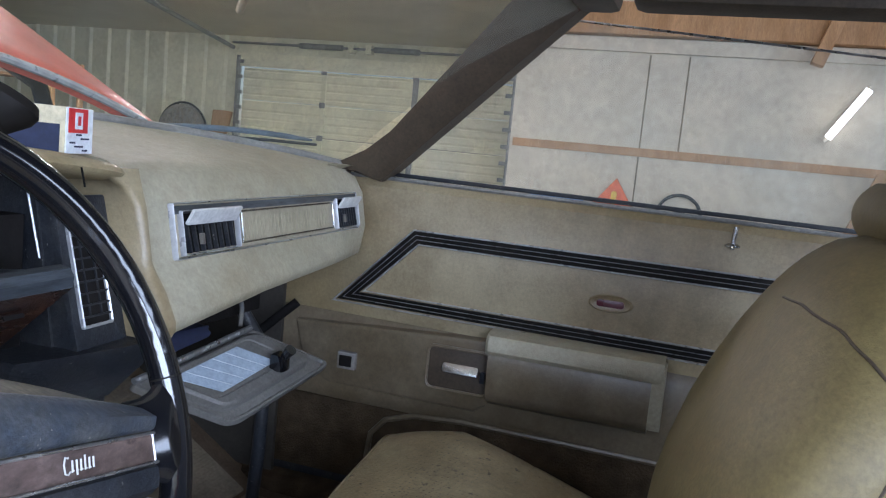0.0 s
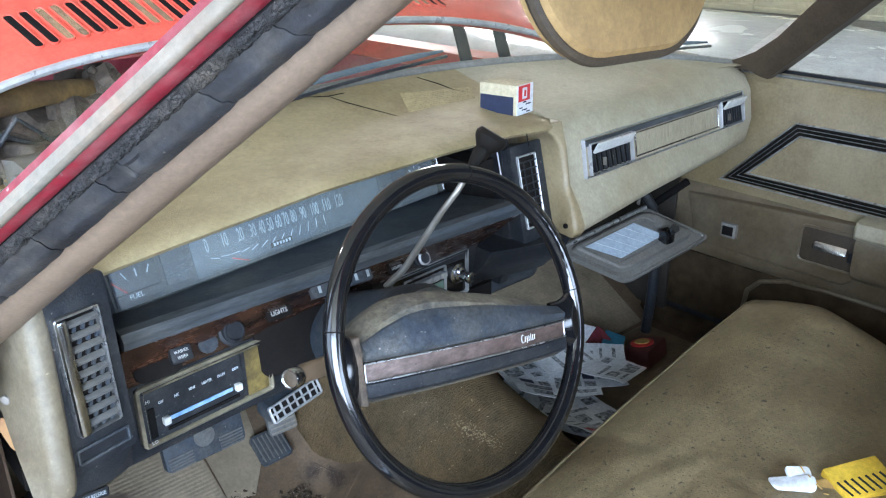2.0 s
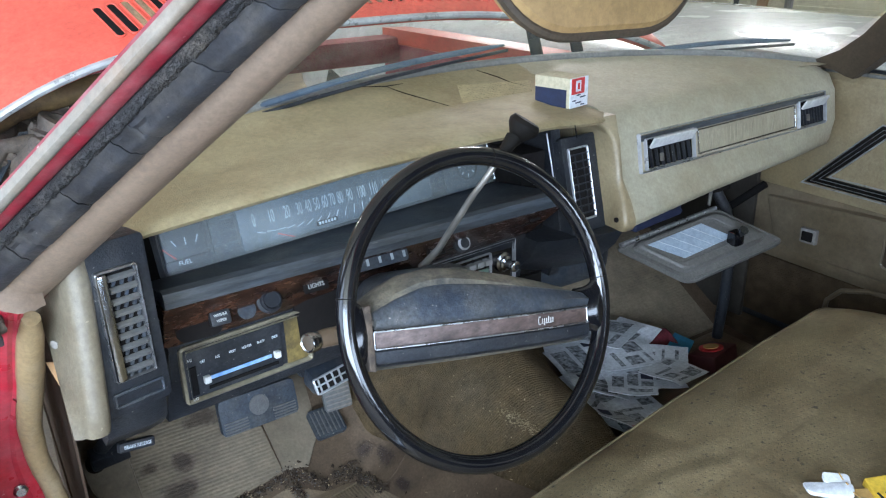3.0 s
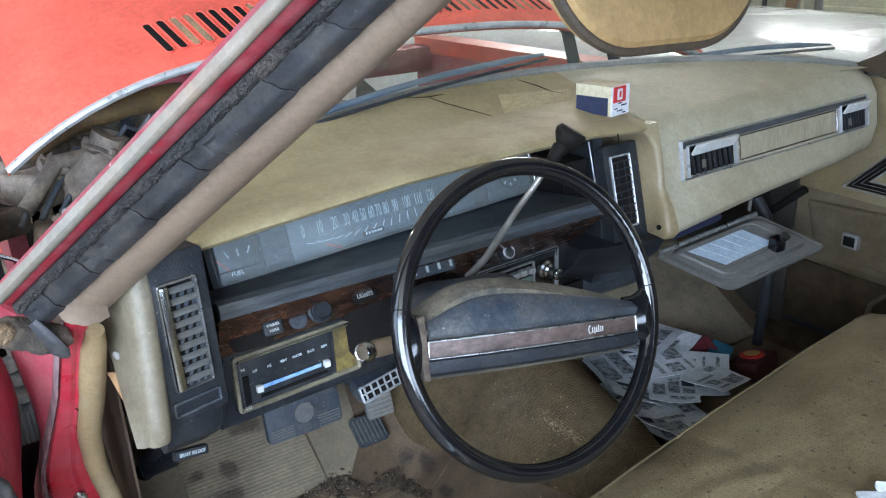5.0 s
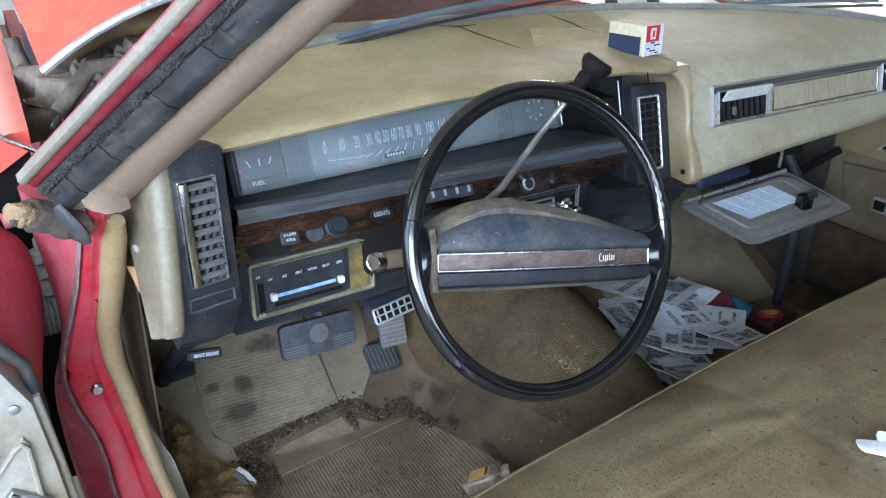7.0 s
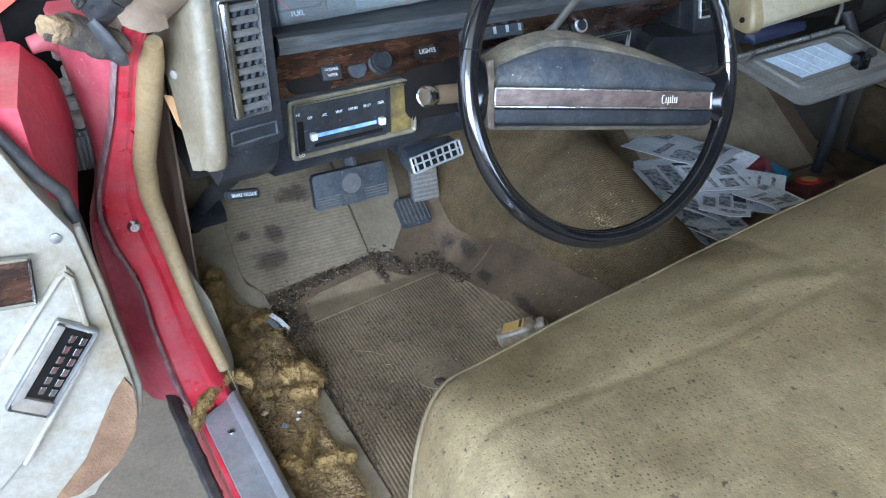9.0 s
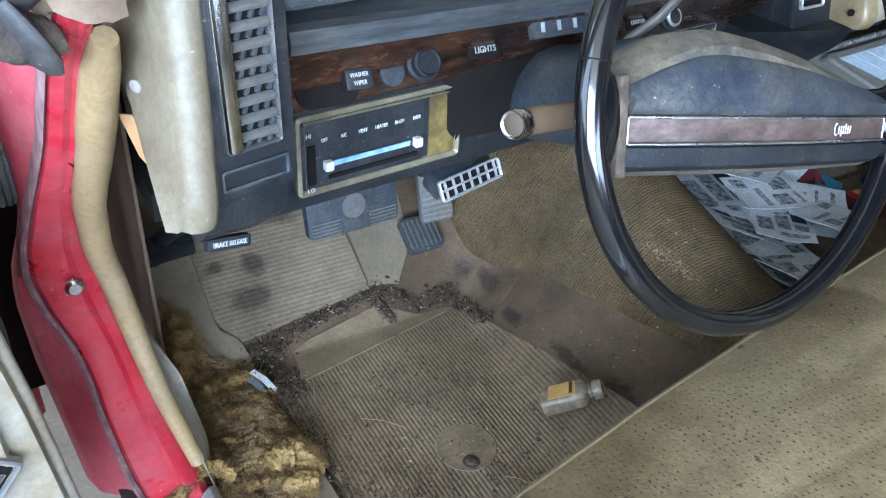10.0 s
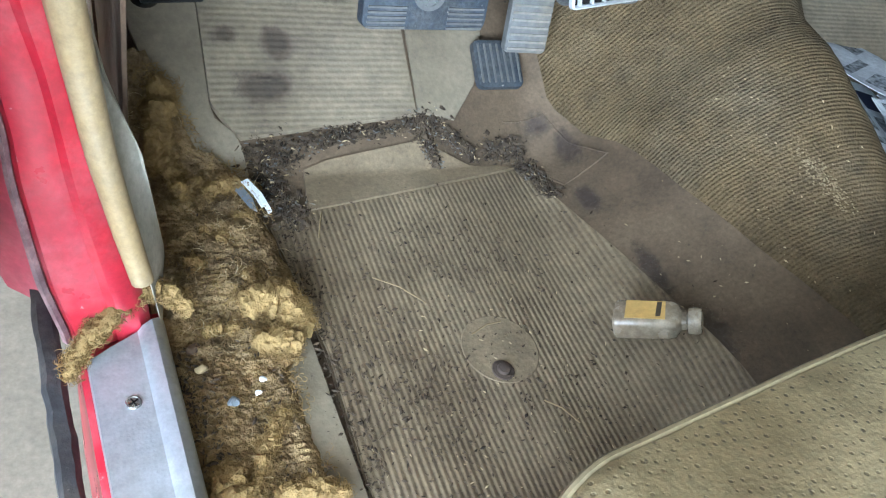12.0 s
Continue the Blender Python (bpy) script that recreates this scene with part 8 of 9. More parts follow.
for z in (0.33, 0.40, 0.48, 0.54, 0.60, 0.64, 0.67, 0.70, 0.73, 0.76, 0.79, 0.82, 0.84, 0.855, 0.865):
    xe = curve_at(END, z)
    x0 = edge_x(z) - 0.008
    secs.append([Vector((x0, DY + 0.03, z)), Vector((lerp(x0, xe, 0.35), DY + 0.10, z)), Vector((lerp(x0, xe, 0.8), DY + 0.18, z)), Vector((xe, DY + 0.225, z)), Vector((xe - 0.008, DY + 0.240, z)), Vector((-1.95, DY + 0.26, z)), Vector((-1.95, DY + 0.055, z)), Vector((-1.05, DY + 0.045, z))])
# red raised above the car's other paint to stand in for light on the shell
part("outer_shell", loft(secs), material("scuffed_red_paint_brightened", (0.52, 0.036, 0.066), (0.44, 0.050, 0.080), 6, rough=0.5, bump=0.1, bscale=90, dirt=(0.42, 0.17, 0.17), dirt_amount=0.5, dirt_scale=8, fleck=(0.5, 0.36, 0.33), fleck_scale=80, fleck_amount=0.0), dd, "scratched red door shell")
part("shell_knob", rough(tube([(-0.925, 0.915, 0.862), (-0.908, 0.918, 0.866), (-0.896, 0.922, 0.860), (-0.893, 0.924, 0.846)], [0.010, 0.012, 0.011, 0.006], 12), 0.002, 50), PINK, dd, "rounded pink corner of the door shell")
part("panel_welt", tube([Vector((edge_x(z) + 0.002, DY + 0.012, z)) for z in zs_[1:]], 0.006, 10), WHITEDOOR, dd, "rounded cream panel edge")
part("edge_seal", tube([Vector((edge_x(z) + 0.004, DY + 0.022, z)) for z in (0.69, 0.71, 0.735, 0.77)] + [Vector((-0.950, DY + 0.016, 0.80)), Vector((-0.972, DY + 0.016, 0.845)), Vector((-1.02, DY + 0.016, 0.91))], [0.003, 0.006, 0.0075, 0.0075, 0.0075, 0.0075, 0.006], 10), RUBBER, dd, "black door edge seal")
fr_ = part("raised_frame", plate([ddp(x, z, 0.013) for x, z in ((-1.60, 0.40), (-1.10, 0.40), (-1.037, 0.460), (-0.953, 0.575), (-0.941, 0.592), (-0.938, 0.612), (-0.941, 0.69), (-0.946, 0.700), (-0.953, 0.697), (-1.02, 0.614), (-1.12, 0.50), (-1.60, 0.46))], (0, -1, 0), 0.010, 0.005, seg=3), WHITEDOOR, dd, "raised moulded field of the door panel")
part("frame_ridge", tube([ddp(x, z, 0.0135) for x, z in ((-1.044, 0.452), (-0.958, 0.572), (-0.945, 0.592), (-0.942, 0.612), (-0.944, 0.688), (-0.949, 0.694), (-0.956, 0.690), (-1.02, 0.612))], 0.0035, 8), WHITEDOOR, fr_)
mdv = frame3(ddp(-0.987, 0.579, 0.013), ddp(-0.956, 0.620) - ddp(-1.0185, 0.538), Vector((-1, 0, 0.9)))
dv = part("ashtray_vent", slab(mdv, 0.122, 0.044, 0.003, 0.003), STEEL, dd, "dull chrome door vent")
# the well's shade is a thin near-black slab
part("vent_well_shade", slab(mdv @ Matrix.Translation((0.006, -0.004, 0.0028)), 0.098, 0.032, 0.0012, 0.002), DARK, dv)
part("vent_wall", box((0.112, 0.010, 0.007), mdv @ Vector((0.002, 0.017, 0.0055)), mdv.to_3x3(), 0.002), DULLGREY, dv, "grey sloping side of the vent")
part("vent_wall", box((0.018, 0.040, 0.007), mdv @ Vector((-0.050, -0.001, 0.0055)), mdv.to_3x3(), 0.002), DULLGREY, dv)
part("vent_frame", ring_frame(mdv, 0.126, 0.048, 0.003, 0.0032, 0.009), STEEL, dv)
for k in range(6):
    for j in range(2):
        part("vent_stud", slab(mdv @ Matrix.Translation((0.044 - 0.0145 * k, -0.001 - 0.012 * j, 0.004)) @ Matrix.Rotation(0.35, 4, "X"), 0.0105, 0.0075, 0.003, 0.001), CHROME, dv, smooth=False)
mwb = frame3(ddp(-1.056, 0.706, 0.013), ddp(-0.992, 0.700) - ddp(-1.10, 0.712), (0, 0, 1))
wbd = part("wood_badge", slab(mwb, 0.15, 0.05, 0.004, 0.004), WOOD, dd, "brown wood-grain badge")
part("badge_frame", ring_frame(mwb, 0.158, 0.058, 0.004, 0.004, 0.008), CHROME, wbd)
bm = plate([ddp(x, z, 0.011) for x, z in ((-0.918, 0.530), (-0.912, 0.514), (-0.913, 0.482), (-0.922, 0.44), (-0.95, 0.40), (-1.0, 0.372), (-1.03, 0.372), (-0.983, 0.423), (-0.934, 0.510))], (0, -1, 0), 0.006)
part("carpet_piece", bm, material("rusty_carpet", (0.22, 0.13, 0.075), (0.13, 0.075, 0.042), 30, 9, rough=0.95, bump=0.8, bscale=220, bdist=0.004), dd, "rusty brown carpet insert")
part("panel_screw", lathe([(0.006, 0), (0.006, 0.003), (0.003, 0.004)], frame3(ddp(-0.948, 0.735, 0.006), (1, 0, 0), (0, 0, 1)), 10), STEEL, dd)

# ---- floor coverings ----
mat_thing = thing("floor_mat", (-0.48, 0.8, 0.296), "worn tan ribbed rubber driver's floor mat", "floor mat")
MATL = [(0.50, -0.632), (0.637, -0.630), (0.783, -0.628), (0.90, -0.640), (0.943, -0.646), (1.0, -0.655), (1.056, -0.662), (1.36, -0.70)]
RIBR = [(0.50, -0.222), (0.66, -0.241), (0.792, -0.269), (0.947, -0.297), (1.015, -0.319)]
TUNL = [(0.40, -0.06), (0.50, -0.085), (0.643, -0.125), (0.687, -0.143), (0.775, -0.175), (0.868, -0.201), (0.974, -0.221), (1.049, -0.25), (1.076, -0.262), (1.38, -0.275)]
part("mat_border", patch(0, 1, 0, 1, 40, 50, 0.004, 0.003, lambda u, v: (lerp(curve_at(MATL, lerp(0.50, 1.36, v)), curve_at(TUNL, lerp(0.50, 1.36, v)) + 0.03, u), lerp(0.50, 1.36, v))), FLOORBARE, mat_thing, "smooth grimy mat border")


def rib_pt(u, v):
    """The ribbed field: slanting lower seam, rounded upper corner."""
    y = lerp(curve_at([(0.0, 0.54), (0.3, 0.575), (0.68, 0.610), (1.0, 0.615)], u), curve_at([(0.0, 0.944), (0.06, 0.956), (0.12, 0.962), (1.0, 1.012)], u), v)
    return lerp(curve_at(MATL, y) + 0.002, curve_at(RIBR, y), u), y


part("rib_panel", patch(0, 1, 0, 1, 36, 36, 0.0065, 0.003, rib_pt), MAT_X, mat_thing, "ribbed mat panel")
part("heel_pad", patch(0, 1, 0, 1, 24, 10, 0.0085, 0.004, lambda u, v: (lerp(lerp(-0.600, -0.590, v), lerp(-0.320, -0.345, v), u), lerp(0.9635 + 0.050 * u, curve_at([(0.0, 1.024), (0.12, 1.033), (0.6, 1.050), (0.72, 1.036), (0.85, 1.020), (1.0, 1.019)], u), v))), MAT, mat_thing, "smooth worn heel pad")
part("toe_panel", patch(0, 1, 0, 1, 24, 24, 0.0105, 0.005, lambda u, v: (lerp(curve_at([(0.0, -0.655), (0.06, -0.672), (0.12, -0.683), (1.0, -0.688)], v), lerp(-0.443, -0.452, v), u), lerp(1.056 + 0.021 * u, 1.34, v))), MAT_Y, mat_thing, "ribbed toe panel")
part("kick_flap", patch(0, 1, 0, 1, 16, 24, 0.012, 0.004, lambda u, v: (lerp(curve_at([(1.0, -0.700), (1.012, -0.706), (1.06, -0.714), (1.10, -0.736), (1.16, -0.758), (1.36, -0.772)], lerp(1.012, 1.36, v)), curve_at([(1.0, -0.650), (1.056, -0.657), (1.078, -0.684), (1.36, -0.690)], lerp(1.018, 1.36, v)), u), lerp(1.012 + 0.006 * u, 1.36, v)), jag=0.003), FLAP, mat_thing, "curled tan side flap")
part("fold_flap", patch(0, 1, 0, 1, 12, 20, 0.0115, 0.003, lambda u, v: (lerp(-0.441, curve_at([(1.06, -0.405), (1.115, -0.354), (1.166, -0.338), (1.32, -0.310)], lerp(1.072, 1.32, v)), u), lerp(1.078 - 0.008 * u, 1.32, v)), jag=0.002), FLAP, mat_thing, "loose tan flap")
sq = [(-0.324, 1.070), (-0.271, 1.068), (-0.233, 0.969), (-0.281, 0.962), (-0.324, 1.070)]
part("embossed_square", tube([(lerp(a[0], b[0], k / 8), lerp(a[1], b[1], k / 8), floor_z(lerp(a[0], b[0], k / 8), lerp(a[1], b[1], k / 8)) + 0.0042) for a, b in zip(sq, sq[1:]) for k in range(8)], 0.0013, 6), FLOORBARE, mat_thing, "raised embossed outline")
part("drain_plug", lathe([(0.041, 0.0), (0.040, 0.0007), (0.036, 0.0004), (0.01, 0.0004)], Matrix.Translation((-0.456, 0.757, 0.2987)), 32), MAT, mat_thing, "round worn plug")
part("plug_bolt", lathe([(0.012, 0.0), (0.011, 0.0015), (0.007, 0.0022), (0.006, 0.005), (0.004, 0.0055)], Matrix.Translation((-0.464, 0.732, 0.2988)), 16), material("rusty_bolt", (0.06, 0.040, 0.030), rough=0.8), mat_thing)
part("cover_strip", patch(0, 1, 0, 1, 6, 20, 0.010, 0.004, lambda u, v: (lerp(-0.668, lerp(-0.630, -0.640, v), u), lerp(0.56, 0.80, v))), FLAP, mat_thing, "grey plastic cover strip")

STAIN_AND_SHADE = material("oily_stain_and_seat_shade", (0.046, 0.034, 0.032), (0.080, 0.060, 0.050), 40, 8, rough=0.55, bump=0.2, grain=0.4)
sn, sl = STAIN_AND_SHADE.node_tree.nodes, STAIN_AND_SHADE.node_tree.links
tcs, sub_, dst, nzs, mixs, rps = (sn.new(k) for k in ("ShaderNodeTexCoord", "ShaderNodeVectorMath", "ShaderNodeVectorMath", "ShaderNodeTexNoise", "ShaderNodeMath", "ShaderNodeMapRange"))
sub_.operation, dst.operation, mixs.operation = "SUBTRACT", "LENGTH", "MULTIPLY_ADD"
sub_.inputs[1].default_value = (0.5, 0.5, 0.5)
nzs.inputs["Scale"].default_value, nzs.inputs["Detail"].default_value, nzs.inputs["Roughness"].default_value = 38, 9, 0.75
sl.new(tcs.outputs["Generated"], sub_.inputs[0])
sl.new(sub_.outputs[0], dst.inputs[0])
sl.new(tcs.outputs["Object"], nzs.inputs["Vector"])
mixs.inputs[1].default_value = -1.3
sl.new(dst.outputs["Value"], mixs.inputs[0])
sl.new(nzs.outputs[0], mixs.inputs[2])
rps.inputs["From Min"].default_value, rps.inputs["From Max"].default_value = -0.02, 0.28
rps.inputs["To Max"].default_value = 0.5
sl.new(mixs.outputs[0], rps.inputs["Value"])
sl.new(rps.outputs[0], sn["Principled BSDF"].inputs["Alpha"])


def dark_film(at, size, lift=0.0102):
    """A thin dark film with ragged edges lying on the mat: dried spills, seat shade."""
    rows = [[(at[0] + size[0] * a, at[1] + size[1] * b, floor_z(at[0] + size[0] * a, at[1] + size[1] * b) + lift) for b in (-1, -0.6, -0.2, 0.2, 0.6, 1)] for a in (-1, -0.6, -0.2, 0.2, 0.6, 1)]
    return part("dark_film", loft(rows, False, False), STAIN_AND_SHADE, mat_thing, "dark film of dried spills and seat shade")


# the last two paint the seat's shade on the mat; the others are spills
for at, size, lift in (((-0.622, 1.105), (0.048, 0.036), 0.0114), ((-0.600, 1.150), (0.030, 0.040), 0.0114), ((-0.660, 1.155), (0.022, 0.020), 0.0114), ((-0.545, 1.21), (0.05, 0.04), 0.0114), ((-0.287, 1.055), (0.036, 0.026), 0.0062), ((-0.262, 1.01), (0.022, 0.045), 0.0062), ((-0.272, 0.925), (0.018, 0.034), 0.0062), ((-0.262, 0.80), (0.016, 0.060), 0.0072),
                       ((-0.50, 0.64), (0.13, 0.08), 0.0078), ((-0.25, 0.70), (0.03, 0.05), 0.0062)):
    dark_film(at, size, lift)

# tunnel carpet: a raised ribbed hump
rows = []
for i in range(41):
    u = i / 40
    row = []
    for j in range(57):
        y = lerp(0.40, 1.38, j / 56)
        x = lerp(curve_at(TUNL, y), curve_at([(0.40, 0.0), (0.71, 0.045), (0.785, 0.085), (1.15, 0.24), (1.38, 0.28)], y), u)
        edge = min(1.0, u / 0.05) ** 0.5
        row.append((x, y, floor_z(x, y) + 0.005 + 0.015 * edge + 0.005 * noise.noise((x * 6, y * 6, 5)) + 0.0012 * noise.noise((x * 40, y * 40, 5))))
    rows.append(row)
bm = loft(rows, False, False)
ex = bmesh.ops.extrude_face_region(bm, geom=bm.faces[:])
bmesh.ops.translate(bm, vec=(0, 0, -0.012), verts=[v for v in ex["geom"] if isinstance(v, bmesh.types.BMVert)])
single("tunnel_carpet", bm, CARPET, "worn ochre-grey ribbed carpet over the tunnel", "carpet")
pm = thing("passenger_mat", (0.5, 0.95, 0.30), "dusty grey ribbed passenger floor mat", "floor mat")
part("rib_panel", patch(0.20, 0.74, 0.5, 1.02, 24, 16, 0.006, 0.004), MAT_X, pm)
part("toe_panel", patch(0.26, 0.74, 1.03, 1.36, 16, 12, 0.006, 0.004), MAT_Y, pm)

# jute insulation along the sill
JR = [(0.40, -0.650), (0.60, -0.655), (0.70, -0.660), (0.763, -0.664), (0.79, -0.650), (0.816, -0.642), (0.871, -0.638), (0.94, -0.646), (0.98, -0.652), (1.026, -0.668), (1.04, -0.700), (1.06, -0.708), (1.10, -0.728), (1.13, -0.742)]


def jute_z(x, y):
    """Top of the matted layer: rows of knots, hollows and thicker folds."""
    k = noise.noise((x * 22, y * 22, 0))
    rows_ = 0.0016 * math.sin(2 * math.pi * (y + 0.25 * x + 0.004 * noise.noise((x * 30, y * 30, 3))) / 0.0066) * (0.6 + 0.6 * noise.noise((x * 40, y * 30, 6)))
    return 0.012 + 0.008 * k + 0.007 * max(0, noise.noise((x * 60, y * 60, 4))) + rows_ + 0.003 * noise.noise((x * 170, y * 170, 7)) + 0.0018 * noise.noise((x * 380, y * 380, 2)) + 0.006 * max(0.0, min(1.0, (y - 0.78) / 0.06))


rows = []
for i in range(71):
    u = i / 70
    row = []
    for j in range(361):
        y = lerp(0.40, 1.13, j / 360)
        x = lerp(-0.772, curve_at(JR, y) + 0.006 * noise.noise((y * 45, 3, 0)), u)
        e = min(1.0, (1 - u) / 0.12) ** 0.5 * min(1.0, u / 0.05 + 0.3)
        row.append((x, y, floor_z(x, y) + 0.003 + e * max(0.001, jute_z(x, y))))
    rows.append(row)
single("jute_insulation", loft(rows, False, False), JUTE, "torn brown jute insulation matted along the sill", "insulation", kind="stuff")


def fibre(bm, p, r, size, rnd, flat=0.5):
    """One curled fibre that starts at p."""
    d = Vector((rnd.uniform(-1, 1), rnd.uniform(-1, 1), rnd.uniform(-0.2, flat))).normalized()
    ax = Vector((rnd.uniform(-0.5, 0.5), rnd.uniform(-0.5, 0.5), 1)).normalized()
    turn = Matrix.Rotation(rnd.uniform(0.3, 1.1) * rnd.choice((-1, 1)), 3, ax)
    pts = [Vector(p)]
    for k in range(5):
        pts.append(pts[-1] + d * size * 0.2)
        d = turn @ d
    tube(pts, [r * 0.5, r, r, r, r * 0.8, r * 0.3], 3, caps=False, bm=bm)


rnd = random.Random(7)
bm = bmesh.new()
for k in range(7000):
    y = rnd.uniform(0.44, 1.12)
    x = lerp(-0.770, curve_at(JR, y) + 0.004, rnd.random() ** 0.9)
    if noise.noise((x * 18, y * 18, 9)) > -0.15:
        fibre(bm, (x, y, floor_z(x, y) + 0.003 + max(0.003, jute_z(x, y)) - 0.001), rnd.uniform(0.0002, 0.00045), rnd.uniform(0.005, 0.013), rnd, 0.3)
single("jute_fibres", bm, JUTE_PALE, "loose ochre jute fibres on the insulation", "insulation", kind="stuff")
bm = bmesh.new()
for k in range(150):
    cx, cy = rnd.choice(((-0.70, 0.86), (-0.685, 0.89), (-0.665, 0.97), (-0.72, 0.70), (-0.745, 1.06), (-0.70, 0.93), (-0.73, 0.80)))
    x, y = rnd.gauss(cx, 0.016), rnd.gauss(cy, 0.02)
    x = min(x, curve_at(JR, y) - 0.004)
    fibre(bm, (x, y, floor_z(x, y) + 0.006 + max(0.004, jute_z(x, y))), 0.00022, rnd.uniform(0.010, 0.024), rnd, 0.6)
single("pale_threads", bm, JUTE_THREAD, "bleached loose threads on the insulation", "insulation", kind="stuff")


def tuft(spine, half, high, count, seed, mat=JUTE_PALE, label="frayed fluffy ochre tuft of jute insulation"):
    """A fluffy lump along a spine: a soft core under a coat of curled fibres."""
    rn = random.Random(seed)
    P = [Vector(p) for p in spine]
    n = len(P) * 5
    line = [P[min(len(P) - 2, int(t * (len(P) - 1)))].lerp(P[min(len(P) - 2, int(t * (len(P) - 1))) + 1], t * (len(P) - 1) - min(len(P) - 2, int(t * (len(P) - 1)))) for t in (k / n for k in range(n + 1))]
    wid = [half * (0.35 + 0.65 * math.sin(math.pi * (0.12 + 0.76 * k / n)) ** 0.7) * (1 + 0.35 * noise.noise((k * 0.4, seed, 0))) for k in range(n + 1)]
    bm = tube(line, wid, 12, flat=high / half)
    bmesh.ops.subdivide_edges(bm, edges=bm.edges[:], cuts=3, use_grid_fill=True)
    rough(rough(rough(bm, half * 0.35, 55, seed), 0.0022, 200, seed), 0.001, 520, seed)
    for k in range(count * 2):
        i = rn.randrange(n + 1)
        a = rn.uniform(-0.3, math.pi + 0.3)
        d = (line[min(n, i + 1)] - line[max(0, i - 1)]).normalized()
        side = d.cross(Vector((0, 0, 1))).normalized()
        p = line[i] + d * rn.uniform(-0.5, 0.5) * half * 0.5 + side * wid[i] * 0.98 * math.cos(a) + Vector((0, 0, 1)) * wid[i] * high / half * math.sin(a)
        fibre(bm, p - Vector((0, 0, 0.001)), rn.uniform(0.00018, 0.00036), rn.uniform(0.005, 0.011), rn, 0.35)
    return single("jute_tuft", bm, mat, label, "insulation", group="tufts of insulation")


def on_floor(x, y, h=0.014):
    return (x, y, floor_z(x, y) + h)


tuft([on_floor(-0.731, 1.100, 0.020), on_floor(-0.737, 1.072, 0.024), on_floor(-0.742, 1.045, 0.022), on_floor(-0.735, 1.020, 0.018)], 0.021, 0.015, 700, 1)
tuft([on_floor(-0.732, 1.030), on_floor(-0.728, 1.000, 0.018), on_floor(-0.722, 0.975, 0.018)], 0.013, 0.011, 350, 2)
tuft([on_floor(-0.700, 0.990, 0.016), on_floor(-0.676, 0.994, 0.020), on_floor(-0.652, 0.986, 0.018)], 0.012, 0.011, 420, 3)
tuft([on_floor(-0.718, 0.942, 0.018), on_floor(-0.690, 0.935, 0.018), on_floor(-0.665, 0.915, 0.016)], 0.011, 0.010, 320, 4, JUTE)
tuft([on_floor(-0.700, 0.835, 0.020), on_floor(-0.675, 0.842, 0.024), on_floor(-0.656, 0.826, 0.025), on_floor(-0.650, 0.800, 0.024)], 0.021, 0.016, 1000, 5)
tuft([on_floor(-0.690, 0.800, 0.018), on_floor(-0.668, 0.790, 0.022), on_floor(-0.655, 0.786, 0.020)], 0.017, 0.013, 520, 6)
tuft([on_floor(-0.681, 0.722, 0.018), on_floor(-0.694, 0.706, 0.018), on_floor(-0.705, 0.690, 0.018), on_floor(-0.712, 0.670, 0.018), on_floor(-0.722, 0.650, 0.016)], 0.0085, 0.007, 420, 7)
tuft([on_floor(-0.751, 0.672, 0.016), on_floor(-0.736, 0.664, 0.020), on_floor(-0.728, 0.640, 0.018)], 0.019, 0.013, 500, 8)
tuft([on_floor(-0.708, 0.649, 0.014), on_floor(-0.674, 0.650, 0.018), on_floor(-0.652, 0.636, 0.018)], 0.011, 0.010, 380, 9)
tuft([(-0.842, 0.778, 0.338), (-0.822, 0.796, 0.350), (-0.806, 0.812, 0.356), (-0.790, 0.824, 0.360), (-0.775, 0.830, 0.358), (-0.760, 0.828, 0.350), (-0.745, 0.818, 0.338)], 0.0105, 0.009, 1000, 10, JUTE_PALE, "frayed rope of jute lying across the sill plate's end")
tuft([(-0.842, 0.770, 0.330), (-0.836, 0.782, 0.338), (-0.826, 0.794, 0.344)], 0.006, 0.005, 220, 11, JUTE_PALE, "frayed rope of jute lying across the sill plate's end")
for k in range(22):
    y = lerp(0.80, 1.06, k / 21) + rnd.uniform(-0.02, 0.02)
    x = rnd.uniform(-0.760, curve_at(JR, y) - 0.015)
    a = rnd.uniform(0, 3.1)
    d = Vector((math.cos(a), math.sin(a), 0)) * rnd.uniform(0.006, 0.014)
    c = Vector(on_floor(x, y, 0.004 + max(0.004, jute_z(x, y))))
    tuft([c - d, c, c + d], rnd.uniform(0.004, 0.008), rnd.uniform(0.004, 0.006), 90, 30 + k, JUTE_PALE if k % 3 else JUTE, "small knotted clump of jute insulation")
for (x, y), r, m_, lab in (((-0.700, 0.745), 0.0034, WHITEPAPER, "small white bead on the insulation"), ((-0.693, 0.757), 0.0034, WHITEPAPER, "small white bead on the insulation"), ((-0.722, 0.738), 0.0055, LENSRIM, "pale blue plastic chip on the insulation"), ((-0.745, 0.795), 0.0065, CARD, "brown flake on the insulation"), ((-0.742, 0.772), 0.005, DEBRIS_PALE, "pale husk on the insulation")):
    bm = bmesh.new()
    bmesh.ops.create_icosphere(bm, subdivisions=2, radius=r)
    bmesh.ops.scale(bm, vec=(1, 0.85, 0.45), verts=bm.verts)
    bmesh.ops.translate(bm, vec=on_floor(x, y, 0.008 + max(0.004, jute_z(x, y))), verts=bm.verts)
    single("scrap", rough(bm, r * 0.5, 200, x * 9), m_, lab, "scrap", group="scraps on the insulation")

